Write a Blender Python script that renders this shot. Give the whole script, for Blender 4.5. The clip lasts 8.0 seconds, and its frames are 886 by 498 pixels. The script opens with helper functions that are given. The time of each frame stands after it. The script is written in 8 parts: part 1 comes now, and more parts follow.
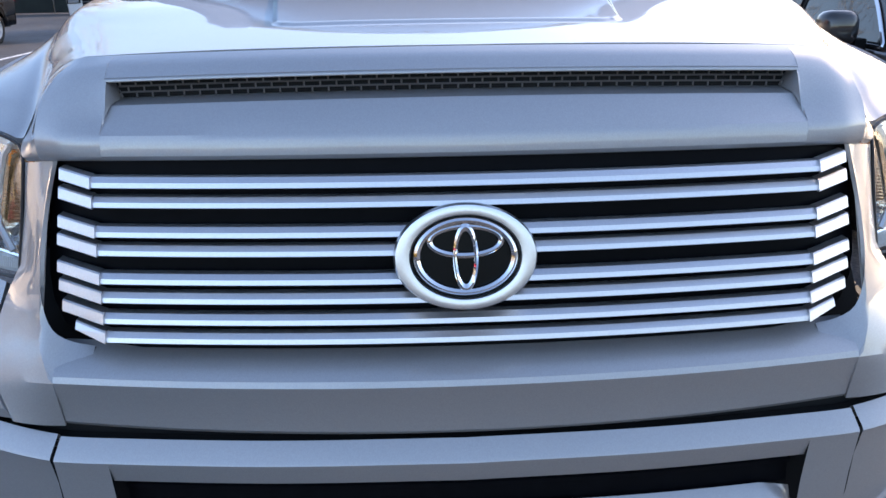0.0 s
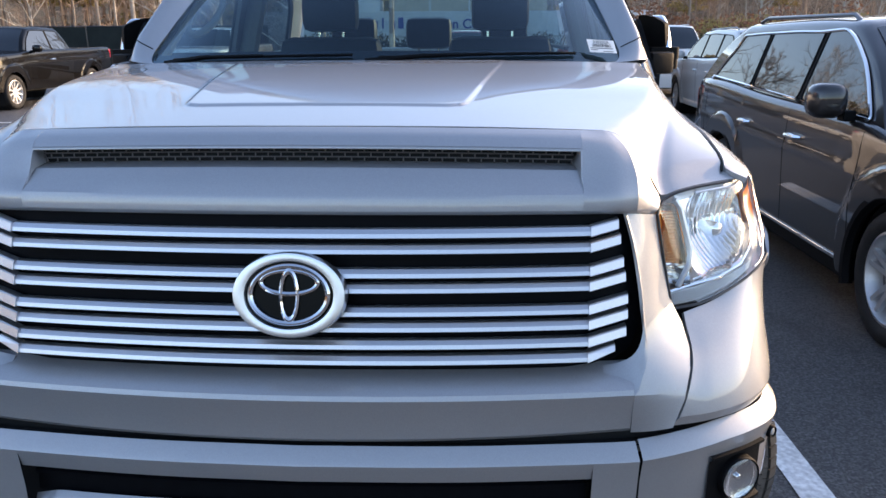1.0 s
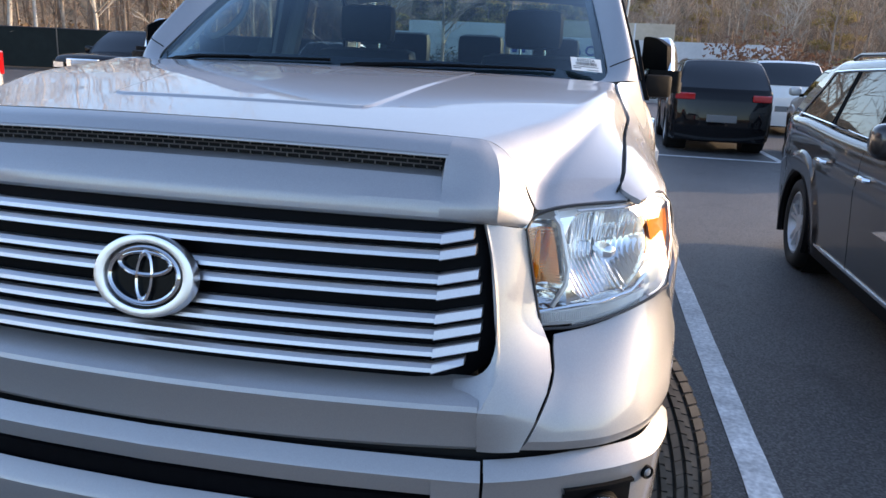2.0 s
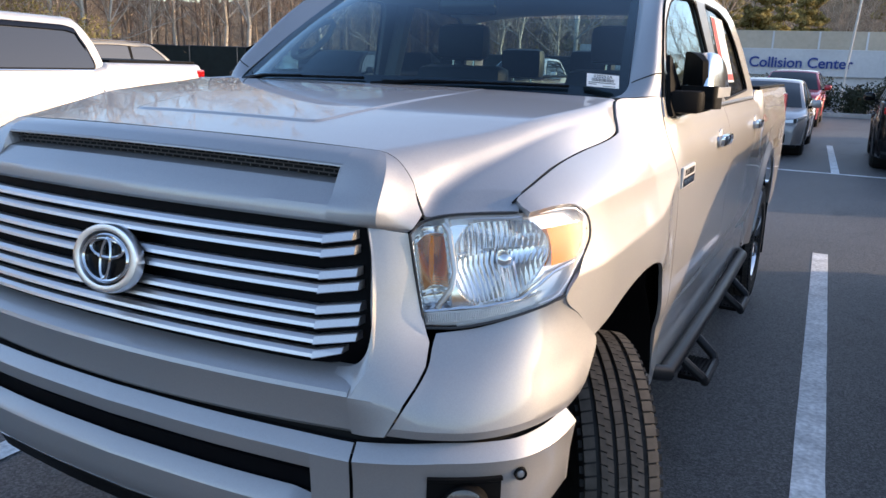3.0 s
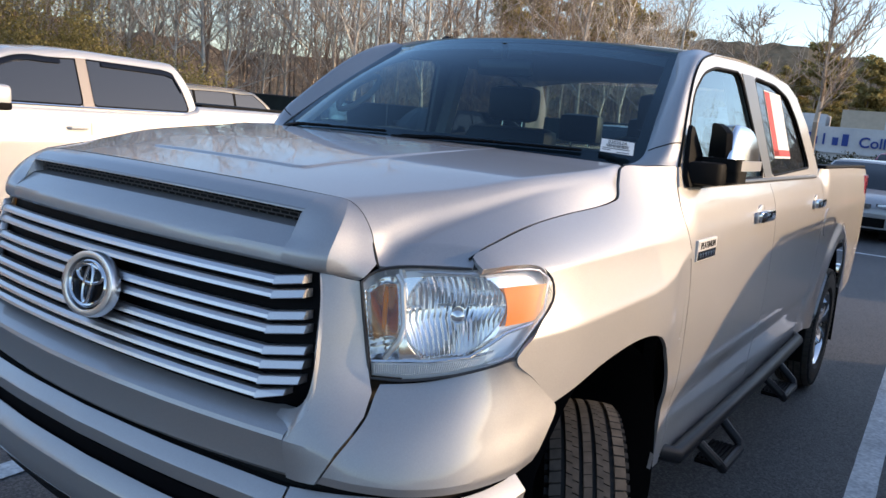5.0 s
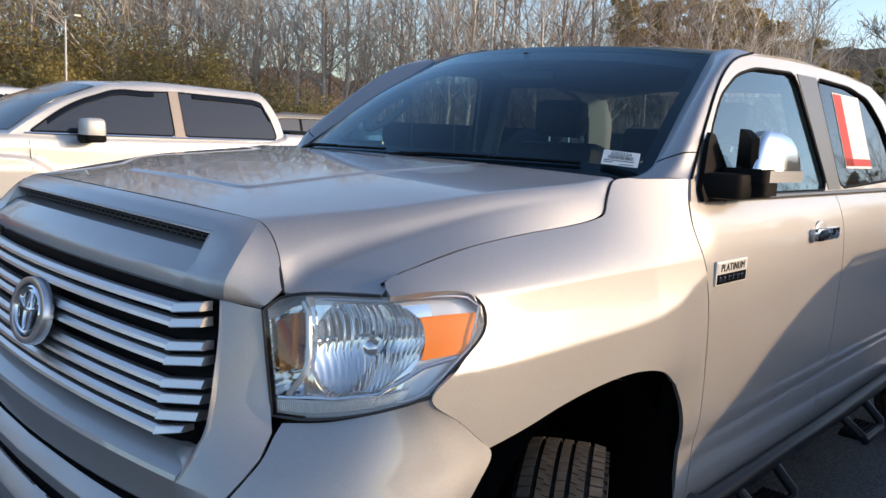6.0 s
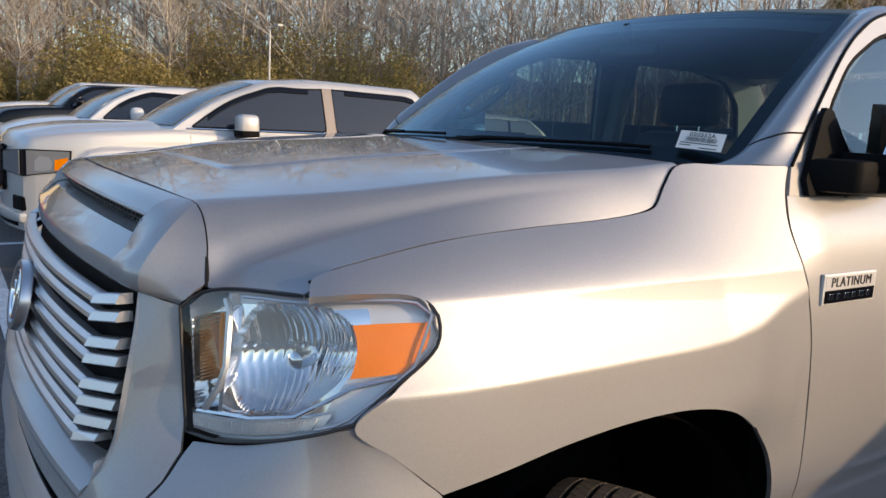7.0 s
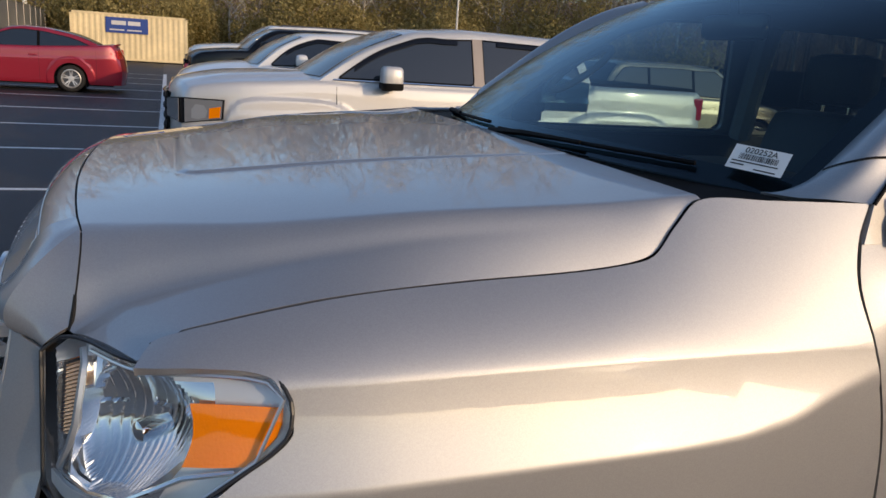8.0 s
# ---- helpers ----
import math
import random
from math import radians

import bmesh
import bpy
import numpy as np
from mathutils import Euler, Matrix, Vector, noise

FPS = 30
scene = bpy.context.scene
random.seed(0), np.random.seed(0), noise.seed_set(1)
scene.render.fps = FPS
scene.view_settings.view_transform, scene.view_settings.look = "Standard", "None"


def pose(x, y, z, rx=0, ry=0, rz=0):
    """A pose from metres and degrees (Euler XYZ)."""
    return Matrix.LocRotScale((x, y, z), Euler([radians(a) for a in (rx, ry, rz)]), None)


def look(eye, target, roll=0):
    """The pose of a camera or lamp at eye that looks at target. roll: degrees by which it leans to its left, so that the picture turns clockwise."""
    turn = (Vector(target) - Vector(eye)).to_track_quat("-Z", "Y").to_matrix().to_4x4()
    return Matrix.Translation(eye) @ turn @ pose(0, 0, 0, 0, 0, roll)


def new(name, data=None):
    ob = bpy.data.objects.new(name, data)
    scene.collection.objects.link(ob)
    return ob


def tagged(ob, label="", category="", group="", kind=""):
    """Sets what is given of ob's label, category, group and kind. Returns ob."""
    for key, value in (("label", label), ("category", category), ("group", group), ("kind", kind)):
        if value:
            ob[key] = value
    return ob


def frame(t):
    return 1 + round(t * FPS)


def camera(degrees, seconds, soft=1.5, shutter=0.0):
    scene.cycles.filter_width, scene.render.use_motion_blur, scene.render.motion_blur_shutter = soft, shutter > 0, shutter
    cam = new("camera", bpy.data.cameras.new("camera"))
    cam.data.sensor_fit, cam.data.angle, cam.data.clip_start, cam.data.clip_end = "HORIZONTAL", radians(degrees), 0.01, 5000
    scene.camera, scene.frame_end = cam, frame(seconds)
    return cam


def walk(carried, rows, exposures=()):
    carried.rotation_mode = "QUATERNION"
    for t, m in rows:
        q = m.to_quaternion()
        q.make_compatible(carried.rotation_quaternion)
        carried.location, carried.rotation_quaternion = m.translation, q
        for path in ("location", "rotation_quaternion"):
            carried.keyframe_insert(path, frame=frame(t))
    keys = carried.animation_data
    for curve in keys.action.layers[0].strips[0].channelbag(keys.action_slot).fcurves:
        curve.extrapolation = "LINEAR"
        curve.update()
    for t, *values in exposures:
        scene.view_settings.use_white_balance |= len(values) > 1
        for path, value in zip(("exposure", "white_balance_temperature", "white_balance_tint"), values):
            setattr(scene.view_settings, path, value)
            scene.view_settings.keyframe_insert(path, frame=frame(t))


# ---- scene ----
cam = camera(59.3, 8.0)
PATH = [
    (0, (-0.08, -1.078, 1.506), (0.003, 0.805, 0.839), -0.7),
    (0.5, (0.075, -1.155, 1.54), (0.075, 0.761, 0.966), -0.7),
    (0.7, (0.18, -1.226, 1.547), (0.132, 0.694, 0.99), -0.4),
    (1, (0.355, -1.34, 1.573), (0.248, 0.585, 1.04), -0.3),
    (1.5, (0.578, -1.393, 1.573), (0.359, 0.531, 1.072), 1.3),
    (1.7, (0.681, -1.349, 1.541), (0.407, 0.57, 1.049), 2.0),
    (2.8, (1.302, -1.186, 1.557), (0.502, 0.588, 1.095), 2.2),
    (3, (1.46, -1.187, 1.575), (0.575, 0.544, 1.107), 1.9),
    (3.5, (1.646, -1.164, 1.586), (0.651, 0.501, 1.098), 2.1),
    (4, (1.701, -1.182, 1.585), (0.669, 0.465, 1.112), 3.4),
    (4.5, (1.716, -1.188, 1.596), (0.668, 0.465, 1.186), 4.7),
    (5, (1.699, -1.038, 1.578), (0.595, 0.596, 1.244), 5.0),
    (5.2, (1.688, -0.948, 1.587), (0.547, 0.665, 1.277), 4.8),
    (6.3, (1.993, -0.536, 1.578), (0.542, 0.805, 1.265), 2.4),
    (6.5, (2.012, -0.45, 1.575), (0.496, 0.813, 1.25), 2.0),
    (7, (1.931, -0.151, 1.54), (0.28, 0.931, 1.222), 3.0),
    (7.5, (1.899, 0.129, 1.612), (0.111, 0.978, 1.33), 3.9),
    (8, (1.85, 0.342, 1.677), (0.026, 1.002, 1.19), 4.0),
]
walk(cam, [(t, look(eye, target, roll)) for t, eye, target, roll in PATH],
     [(0, 2.08, 7000, 21), (0.6, 1.88, 7000, 21), (1.5, 1.82, 6900, 20), (3.0, 1.56, 6820, 18), (5.0, 1.24, 6750, 17), (6.5, 0.93, 6740, 16), (7.0, 0.83, 6820, 16), (8, 0.42, 6680, 16)])

# ---- light ----
SUN_TO = Vector((0.81, 0.543, 0.25)).normalized()
world = bpy.data.worlds.new("sky")
scene.world = world
world.use_nodes = True
wn = world.node_tree.nodes
sky = wn.new("ShaderNodeTexSky")
sky.sky_type = "NISHITA"
sky.sun_disc = False
sky.sun_elevation = math.asin(SUN_TO.z)
sky.sun_rotation = math.atan2(SUN_TO.x, SUN_TO.y)
sky.air_density = 1.0
sky.dust_density = 1.0
sky.ozone_density = 2.3
world.node_tree.links.new(sky.outputs[0], wn["Background"].inputs[0])
wn["Background"].inputs[1].default_value = 0.147
sun = new("sun", bpy.data.lights.new("sun", "SUN"))
sun.data.energy = 1.55
sun.data.angle = radians(0.6)
sun.data.color = (1.0, 0.74, 0.44)
sun.matrix_world = look(SUN_TO * 60, (0, 0, 0))


# ---- mesh helpers ----
def part(name, bm, material, parent=None, label="", smooth=False, angle=35):
    """One mesh object out of a bmesh, under a thing or a part."""
    bmesh.ops.recalc_face_normals(bm, faces=bm.faces[:])
    me = bpy.data.meshes.new(name)
    bm.to_mesh(me)
    bm.free()
    return finish(name, me, material, parent, label, smooth, angle)


def finish(name, me, material, parent=None, label="", smooth=False, angle=35):
    for m in material if isinstance(material, (list, tuple)) else [material]:
        me.materials.append(m)
    if smooth:
        me.shade_smooth()
        me.set_sharp_from_angle(angle=radians(angle))
    ob = new(name, me)
    if parent:
        ob.parent = parent
    if label:
        ob["label"] = label
    return ob


def raw(name, verts, faces, material, parent=None, label="", smooth=False, angle=35, fix=True):
    if fix:
        bm = bmesh.new()
        vs = [bm.verts.new(v) for v in verts]
        for f in faces:
            f2 = []
            for i in f:
                if vs[i] not in f2:
                    f2.append(vs[i])
            if len(f2) > 2:
                try:
                    bm.faces.new(f2)
                except ValueError:
                    pass
        bmesh.ops.remove_doubles(bm, verts=bm.verts[:], dist=1e-5)
        return part(name, bm, material, parent, label, smooth, angle)
    me = bpy.data.meshes.new(name)
    me.from_pydata(verts, [], faces)
    return finish(name, me, material, parent, label, smooth, angle)


def thing(name, label, category, m=None, group="", kind=""):
    ob = new(name)
    ob.empty_display_size = 0.2
    if m is not None:
        ob.matrix_world = m
    return tagged(ob, label, category, group, kind)


def grid_faces(nu, nv, base=0):
    return [(base + a * nv + b, base + (a + 1) * nv + b, base + (a + 1) * nv + b + 1, base + a * nv + b + 1)
            for a in range(nu - 1) for b in range(nv - 1)]


def shell(name, rows, mat, parent=None, label="", thick=0.01, angle=35, centre=(0, 1.6, 0.8)):
    """A sheet of points in rows, given real thickness towards the centre, with sharp rims."""
    nu, nv = len(rows), len(rows[0])
    P = np.array([[tuple(p) for p in r] for r in rows], float)
    N = np.cross(np.gradient(P, axis=0), np.gradient(P, axis=1))
    N /= np.maximum(np.linalg.norm(N, axis=2, keepdims=True), 1e-12)
    out = np.sum(N * (P - np.array(centre))) > 0
    if not out:
        N = -N
    Q = P - N * thick
    verts = [tuple(v) for v in P.reshape(-1, 3)]
    top = grid_faces(nu, nv)
    if not out:
        top = [f[::-1] for f in top]
    faces = list(top)
    if thick:
        k = nu * nv
        verts += [tuple(v) for v in Q.reshape(-1, 3)]
        faces += [tuple(i + k for i in f[::-1]) for f in top]
        rim = [i * nv for i in range(nu)] + [(nu - 1) * nv + j for j in range(1, nv)] + [i * nv + nv - 1 for i in range(nu - 2, -1, -1)] + list(range(nv - 2, 0, -1))
        for a, b in zip(rim, rim[1:] + rim[:1]):
            q = (a, b, b + k, a + k)
            faces.append(q[::-1] if out else q)
    return raw(name, verts, faces, mat, parent, label, True, angle, fix=False)


def surface(name, fn, us, vs, mat, parent=None, label="", angle=35):
    """A sheet of points fn(u, v)."""
    return raw(name, [fn(u, v) for u in us for v in vs], grid_faces(len(us), len(vs)), mat, parent, label, True, angle)


def span(a, b, n):
    return [a + (b - a) * i / (n - 1) for i in range(n)]


def lerp(a, b, t):
    return a + (b - a) * t


def curve(points, s, cubic=True):
    """The value at s of a smooth line through (s, value) knots."""
    xs = [p[0] for p in points]
    if s <= xs[0]:
        return points[0][1]
    if s >= xs[-1]:
        return points[-1][1]
    i = max(k for k in range(len(xs) - 1) if xs[k] <= s)
    (x0, y0), (x1, y1) = points[i], points[i + 1]
    t = (s - x0) / (x1 - x0)
    if not cubic:
        return lerp(y0, y1, t)
    d = (y1 - y0) / (x1 - x0)

    def slope(k):
        if k == 0 or k == len(xs) - 1:
            return d
        a = (points[k][1] - points[k - 1][1]) / (xs[k] - xs[k - 1])
        b = (points[k + 1][1] - points[k][1]) / (xs[k + 1] - xs[k])
        return 0 if a * b <= 0 else 2 * a * b / (a + b)
    m0, m1 = slope(i), slope(i + 1)
    h = x1 - x0
    return ((2 * t**3 - 3 * t**2 + 1) * y0 + (t**3 - 2 * t**2 + t) * h * m0
            + (-2 * t**3 + 3 * t**2) * y1 + (t**3 - t**2) * h * m1)


def box(bm, x0, x1, y0, y1, z0, z1, bevel=0.0):
    r = bmesh.ops.create_cube(bm, size=1)
    bmesh.ops.scale(bm, vec=(x1 - x0, y1 - y0, z1 - z0), verts=r["verts"])
    bmesh.ops.translate(bm, vec=((x0 + x1) / 2, (y0 + y1) / 2, (z0 + z1) / 2), verts=r["verts"])
    if bevel:
        edges = list({e for v in r["verts"] for e in v.link_edges})
        bmesh.ops.bevel(bm, geom=edges, offset=bevel, segments=2, affect="EDGES", profile=0.6)
    return r["verts"]


def tube(bm, pts, radii, sides=8, closed=False, cap=True):
    """A round bar along points."""
    pts = [Vector(p) for p in pts]
    n = len(pts)
    rings = []
    up = None
    for i, p in enumerate(pts):
        a = pts[(i - 1) % n] if (i or closed) else p
        b = pts[(i + 1) % n] if (i < n - 1 or closed) else p
        d = (b - a).normalized()
        if up is None:
            up = Vector((0, 0, 1)) if abs(d.z) < 0.9 else Vector((1, 0, 0))
        side = d.cross(up).normalized()
        up = side.cross(d).normalized()
        r = radii[i] if isinstance(radii, (list, tuple)) else radii
        rings.append([bm.verts.new(p + r * (math.cos(k * math.tau / sides) * side + math.sin(k * math.tau / sides) * up)) for k in range(sides)])
    for i in range(n if closed else n - 1):
        for k in range(sides):
            bm.faces.new((rings[i][k], rings[i][(k + 1) % sides], rings[(i + 1) % n][(k + 1) % sides], rings[(i + 1) % n][k]))
    if cap and not closed:
        bm.faces.new(rings[0][::-1])
        bm.faces.new(rings[-1])


def pebble(bm, cx, cy, cz, rx, ry, rz, power=0.55, n=18, m=10):
    """A soft-cornered block."""
    def p_(v):
        return math.copysign(abs(v) ** power, v)
    rings = []
    for j in range(1, m):
        a = math.pi * j / m - math.pi / 2
        rings.append([bm.verts.new((cx + rx * p_(math.cos(a)) * p_(math.cos(math.tau * k / n)), cy + ry * p_(math.cos(a)) * p_(math.sin(math.tau * k / n)), cz + rz * p_(math.sin(a)))) for k in range(n)])
    for a, b in zip(rings, rings[1:]):
        for k in range(n):
            bm.faces.new((a[k], a[(k + 1) % n], b[(k + 1) % n], b[k]))
    bm.faces.new(rings[0][::-1])
    bm.faces.new(rings[-1])


def prism(bm, outline, offset):
    """A plate: a closed outline of 3D points, thickened along offset."""
    off = Vector(offset)
    a = [bm.verts.new(Vector(p)) for p in outline]
    b = [bm.verts.new(Vector(p) + off) for p in outline]
    bm.faces.new(a)
    bm.faces.new(b[::-1])
    for i in range(len(a)):
        j = (i + 1) % len(a)
        bm.faces.new((a[i], b[i], b[j], a[j]))


def revolve(bm, profile, axis="x", n=40, cx=0, cy=0, cz=0):
    """Turns (along, radius) pairs about an axis."""
    rings = []
    for k in range(n):
        c, s = math.cos(math.tau * k / n), math.sin(math.tau * k / n)
        ring = []
        for a, r in profile:
            p = (a, r * c, r * s) if axis == "x" else ((r * c, a, r * s) if axis == "y" else (r * c, r * s, a))
            ring.append(bm.verts.new((p[0] + cx, p[1] + cy, p[2] + cz)))
        rings.append(ring)
    for k in range(n):
        for i in range(len(profile) - 1):
            q = (rings[k][i], rings[k][i + 1], rings[(k + 1) % n][i + 1], rings[(k + 1) % n][i])
            bm.faces.new(q)


# ---- materials ----
def material(name, colour=(0.5, 0.5, 0.5), rough=0.5, metal=0.0, coat=0.0, vary=0.0, scale=20.0, bump=0.0, bump_scale=80.0,
             stain=0.0, stain_scale=2.0, transmission=0.0, emission=None, strength=0.0, spec=0.5, ior=1.45, coat_rough=0.03, rough_vary=0.0):
    mat = bpy.data.materials.new(name)
    mat.use_nodes = True
    nt = mat.node_tree
    n, link = nt.nodes, nt.links.new
    b = n["Principled BSDF"]
    b.inputs["Base Color"].default_value = (*colour, 1)
    b.inputs["Roughness"].default_value = rough
    b.inputs["Metallic"].default_value = metal
    b.inputs["Coat Weight"].default_value = coat
    b.inputs["Coat Roughness"].default_value = coat_rough
    b.inputs["Coat IOR"].default_value = 1.6
    b.inputs["Transmission Weight"].default_value = transmission
    b.inputs["Specular IOR Level"].default_value = spec
    b.inputs["IOR"].default_value = ior
    if emission:
        b.inputs["Emission Color"].default_value = (*emission, 1)
        b.inputs["Emission Strength"].default_value = strength
    co = n.new("ShaderNodeTexCoord")

    def tex(s, detail=4.0):
        t = n.new("ShaderNodeTexNoise")
        t.inputs["Scale"].default_value = s
        t.inputs["Detail"].default_value = detail
        link(co.outputs["Object"], t.inputs["Vector"])
        return t.outputs["Fac"]
    last = None
    for amount, s in ((vary, scale), (stain, stain_scale)):
        if amount:
            mix = n.new("ShaderNodeMix")
            mix.data_type = "RGBA"
            mix.blend_type = "MULTIPLY"
            ramp = n.new("ShaderNodeMapRange")
            ramp.inputs["From Min"].default_value, ramp.inputs["From Max"].default_value = 0.3, 0.7
            ramp.inputs["To Min"].default_value, ramp.inputs["To Max"].default_value = 1 - amount, 1 + amount * 0.6
            link(tex(s), ramp.inputs["Value"])
            mix.inputs["Factor"].default_value = 1
            if last:
                link(last, mix.inputs["A"])
            else:
                mix.inputs["A"].default_value = (*colour, 1)
            link(ramp.outputs[0], mix.inputs["B"])
            last = mix.outputs["Result"]
    if last:
        link(last, b.inputs["Base Color"])
    if rough_vary:
        ramp = n.new("ShaderNodeMapRange")
        ramp.inputs["To Min"].default_value, ramp.inputs["To Max"].default_value = max(rough - rough_vary, 0.01), rough + rough_vary
        link(tex(stain_scale * 3), ramp.inputs["Value"])
        link(ramp.outputs[0], b.inputs["Roughness"])
    if bump:
        bp = n.new("ShaderNodeBump")
        bp.inputs["Strength"].default_value = 1.0
        bp.inputs["Distance"].default_value = bump
        link(tex(bump_scale, 6.0), bp.inputs["Height"])
        link(bp.outputs[0], b.inputs["Normal"])
    return mat


def paint(name, colour, metal=0.75, rough=0.33, flake=0.12, coat=1.0, spec=0.5):
    """Car paint: a metallic base with fine flakes under a clear coat."""
    return material(name, colour, rough, metal, coat, vary=flake, scale=900.0, bump=0.00004, bump_scale=6.0, coat_rough=0.02, stain=0.03, stain_scale=1.5, spec=spec)


def flake_paint(name, colour, fine=0.47, broad=0.72, share=0.64, coat=1.0, metal=0.84):
    """Silver car paint: flakes that lie flat and flakes that lie askew under one clear coat, with a slight orange-peel skin."""
    mat = bpy.data.materials.new(name)
    mat.use_nodes = True
    n, link = mat.node_tree.nodes, mat.node_tree.links.new
    flat, co = n["Principled BSDF"], n.new("ShaderNodeTexCoord")
    askew, mix = n.new("ShaderNodeBsdfPrincipled"), n.new("ShaderNodeMixShader")
    cells, grey, ramp = n.new("ShaderNodeTexVoronoi"), n.new("ShaderNodeRGBToBW"), n.new("ShaderNodeMapRange")
    cells.inputs["Scale"].default_value = 700
    link(co.outputs["Object"], cells.inputs["Vector"])
    link(cells.outputs["Color"], grey.inputs[0])
    ramp.inputs["To Min"].default_value, ramp.inputs["To Max"].default_value = 0.94, 1.06
    link(grey.outputs[0], ramp.inputs["Value"])
    dust, film = n.new("ShaderNodeTexNoise"), n.new("ShaderNodeMapRange")
    dust.inputs["Scale"].default_value, dust.inputs["Detail"].default_value = 2.2, 5.0
    film.inputs["To Min"].default_value, film.inputs["To Max"].default_value = 0.94, 1.06
    link(co.outputs["Object"], dust.inputs["Vector"])
    link(dust.outputs["Fac"], film.inputs["Value"])
    tone = n.new("ShaderNodeMath")
    tone.operation = "MULTIPLY"
    link(ramp.outputs[0], tone.inputs[0])
    link(film.outputs[0], tone.inputs[1])
    base = n.new("ShaderNodeMix")
    base.data_type, base.blend_type = "RGBA", "MULTIPLY"
    base.inputs["Factor"].default_value = 1
    base.inputs["A"].default_value = (*colour, 1)
    link(tone.outputs[0], base.inputs["B"])
    peel, skin = n.new("ShaderNodeTexNoise"), n.new("ShaderNodeBump")
    peel.inputs["Scale"].default_value, peel.inputs["Detail"].default_value = 90, 2.0
    link(co.outputs["Object"], peel.inputs["Vector"])
    skin.inputs["Distance"].default_value = 0.000012
    link(peel.outputs["Fac"], skin.inputs["Height"])
    for b, rough, metal in ((flat, fine, 1.0), (askew, broad, metal)):
        link(base.outputs["Result"], b.inputs["Base Color"])
        b.inputs["Roughness"].default_value, b.inputs["Metallic"].default_value = rough, metal
        b.inputs["Coat Weight"].default_value, b.inputs["Coat Roughness"].default_value, b.inputs["Coat IOR"].default_value = coat, 0.02, 1.6
        link(skin.outputs[0], b.inputs["Coat Normal"])
    mix.inputs[0].default_value = share
    link(flat.outputs[0], mix.inputs[1])
    link(askew.outputs[0], mix.inputs[2])
    link(mix.outputs[0], n["Material Output"].inputs[0])
    return mat


def window_glass(name, tint, gloss=(1.0, 1.0, 1.0), rough=0.01, low=0.06):
    """A thin pane: tinted see-through, with mirror gloss that grows at a slant."""
    mat = bpy.data.materials.new(name)
    mat.use_nodes = True
    nt = mat.node_tree
    n, link = nt.nodes, nt.links.new
    n.remove(n["Principled BSDF"])
    clear = n.new("ShaderNodeBsdfTransparent")
    clear.inputs[0].default_value = (*tint, 1)
    shine = n.new("ShaderNodeBsdfGlossy")
    shine.inputs["Roughness"].default_value = rough
    shine.inputs["Color"].default_value = (*gloss, 1)
    slant = n.new("ShaderNodeLayerWeight")
    slant.inputs["Blend"].default_value = 0.5
    power = n.new("ShaderNodeMath")
    power.operation = "POWER"
    power.inputs[1].default_value = 4.0
    link(slant.outputs["Facing"], power.inputs[0])
    fres = n.new("ShaderNodeMapRange")
    fres.inputs["To Min"].default_value, fres.inputs["To Max"].default_value = low, 0.95
    link(power.outputs[0], fres.inputs["Value"])
    mix = n.new("ShaderNodeMixShader")
    link(fres.outputs[0], mix.inputs[0])
    link(clear.outputs[0], mix.inputs[1])
    link(shine.outputs[0], mix.inputs[2])
    link(mix.outputs[0], n["Material Output"].inputs[0])
    return mat


SILVER = flake_paint("silver_paint", (0.44, 0.436, 0.438))
WHITE = paint("white_paint", (0.80, 0.79, 0.76), 0.0, 0.4, 0.02)
LIGHT_SILVER = flake_paint("light_silver_paint", (0.63, 0.622, 0.605), 0.42, 0.7, 0.82, 1.0, 0.3)
BROWN_BLACK = paint("dark_brown_paint", (0.020, 0.017, 0.0165), 0.15, 0.4, coat=1.0, spec=0.3)
BLACK_PAINT = paint("black_paint", (0.004, 0.004, 0.005), 0.0, 0.5, coat=0.5, spec=0.04)
RED_PAINT = paint("red_paint", (0.34, 0.010, 0.028), 0.3, 0.4)
BEIGE_PAINT = paint("beige_paint", (0.42, 0.36, 0.26), 0.6, 0.35)
TAN_PILLAR = paint("tan_pillar_paint", (0.30, 0.25, 0.20), 0.5, 0.4)
CHROME = material("chrome", (0.80, 0.80, 0.80), 0.05, 1.0)
SATIN = material("satin_silver_trim", (0.66, 0.65, 0.655), 0.34, 0.92, vary=0.05, scale=300)
BLACK_PLASTIC = material("black_plastic", (0.004, 0.004, 0.0045), 0.60, bump=0.0004, bump_scale=600, spec=0.12)
STEP_STEEL = material("black_coated_steel", (0.012, 0.012, 0.014), 0.42, vary=0.15, scale=60, spec=0.3)
GLOSS_BLACK = material("gloss_black", (0.006, 0.006, 0.008), 0.08)
DARK = material("dark_cavity", (0.006, 0.006, 0.006), 0.8)
RUBBER = material("tyre_rubber", (0.018, 0.017, 0.016), 0.75, vary=0.3, scale=15, bump=0.0006, bump_scale=300)
ALLOY = material("alloy_wheel", (0.62, 0.62, 0.62), 0.42, 0.65, vary=0.05, scale=60)
DARK_ALLOY = material("dark_alloy", (0.16, 0.16, 0.17), 0.3, 1.0)
PANE = material("dark_tinted_pane", (0.008, 0.010, 0.012), 0.02, spec=0.7, ior=1.65)
AMBER = material("amber_lens", (1.0, 0.26, 0.0), 0.5, coat=0.0, spec=0.05, bump=0.0006, bump_scale=260)
TAIL_RED = material("red_lens", (0.45, 0.01, 0.012), 0.12, coat=1.0)
LAMP_SMOKE = material("lamp_lens_smoked", (0.36, 0.37, 0.38), 0.15, 0.5, coat=1.0)
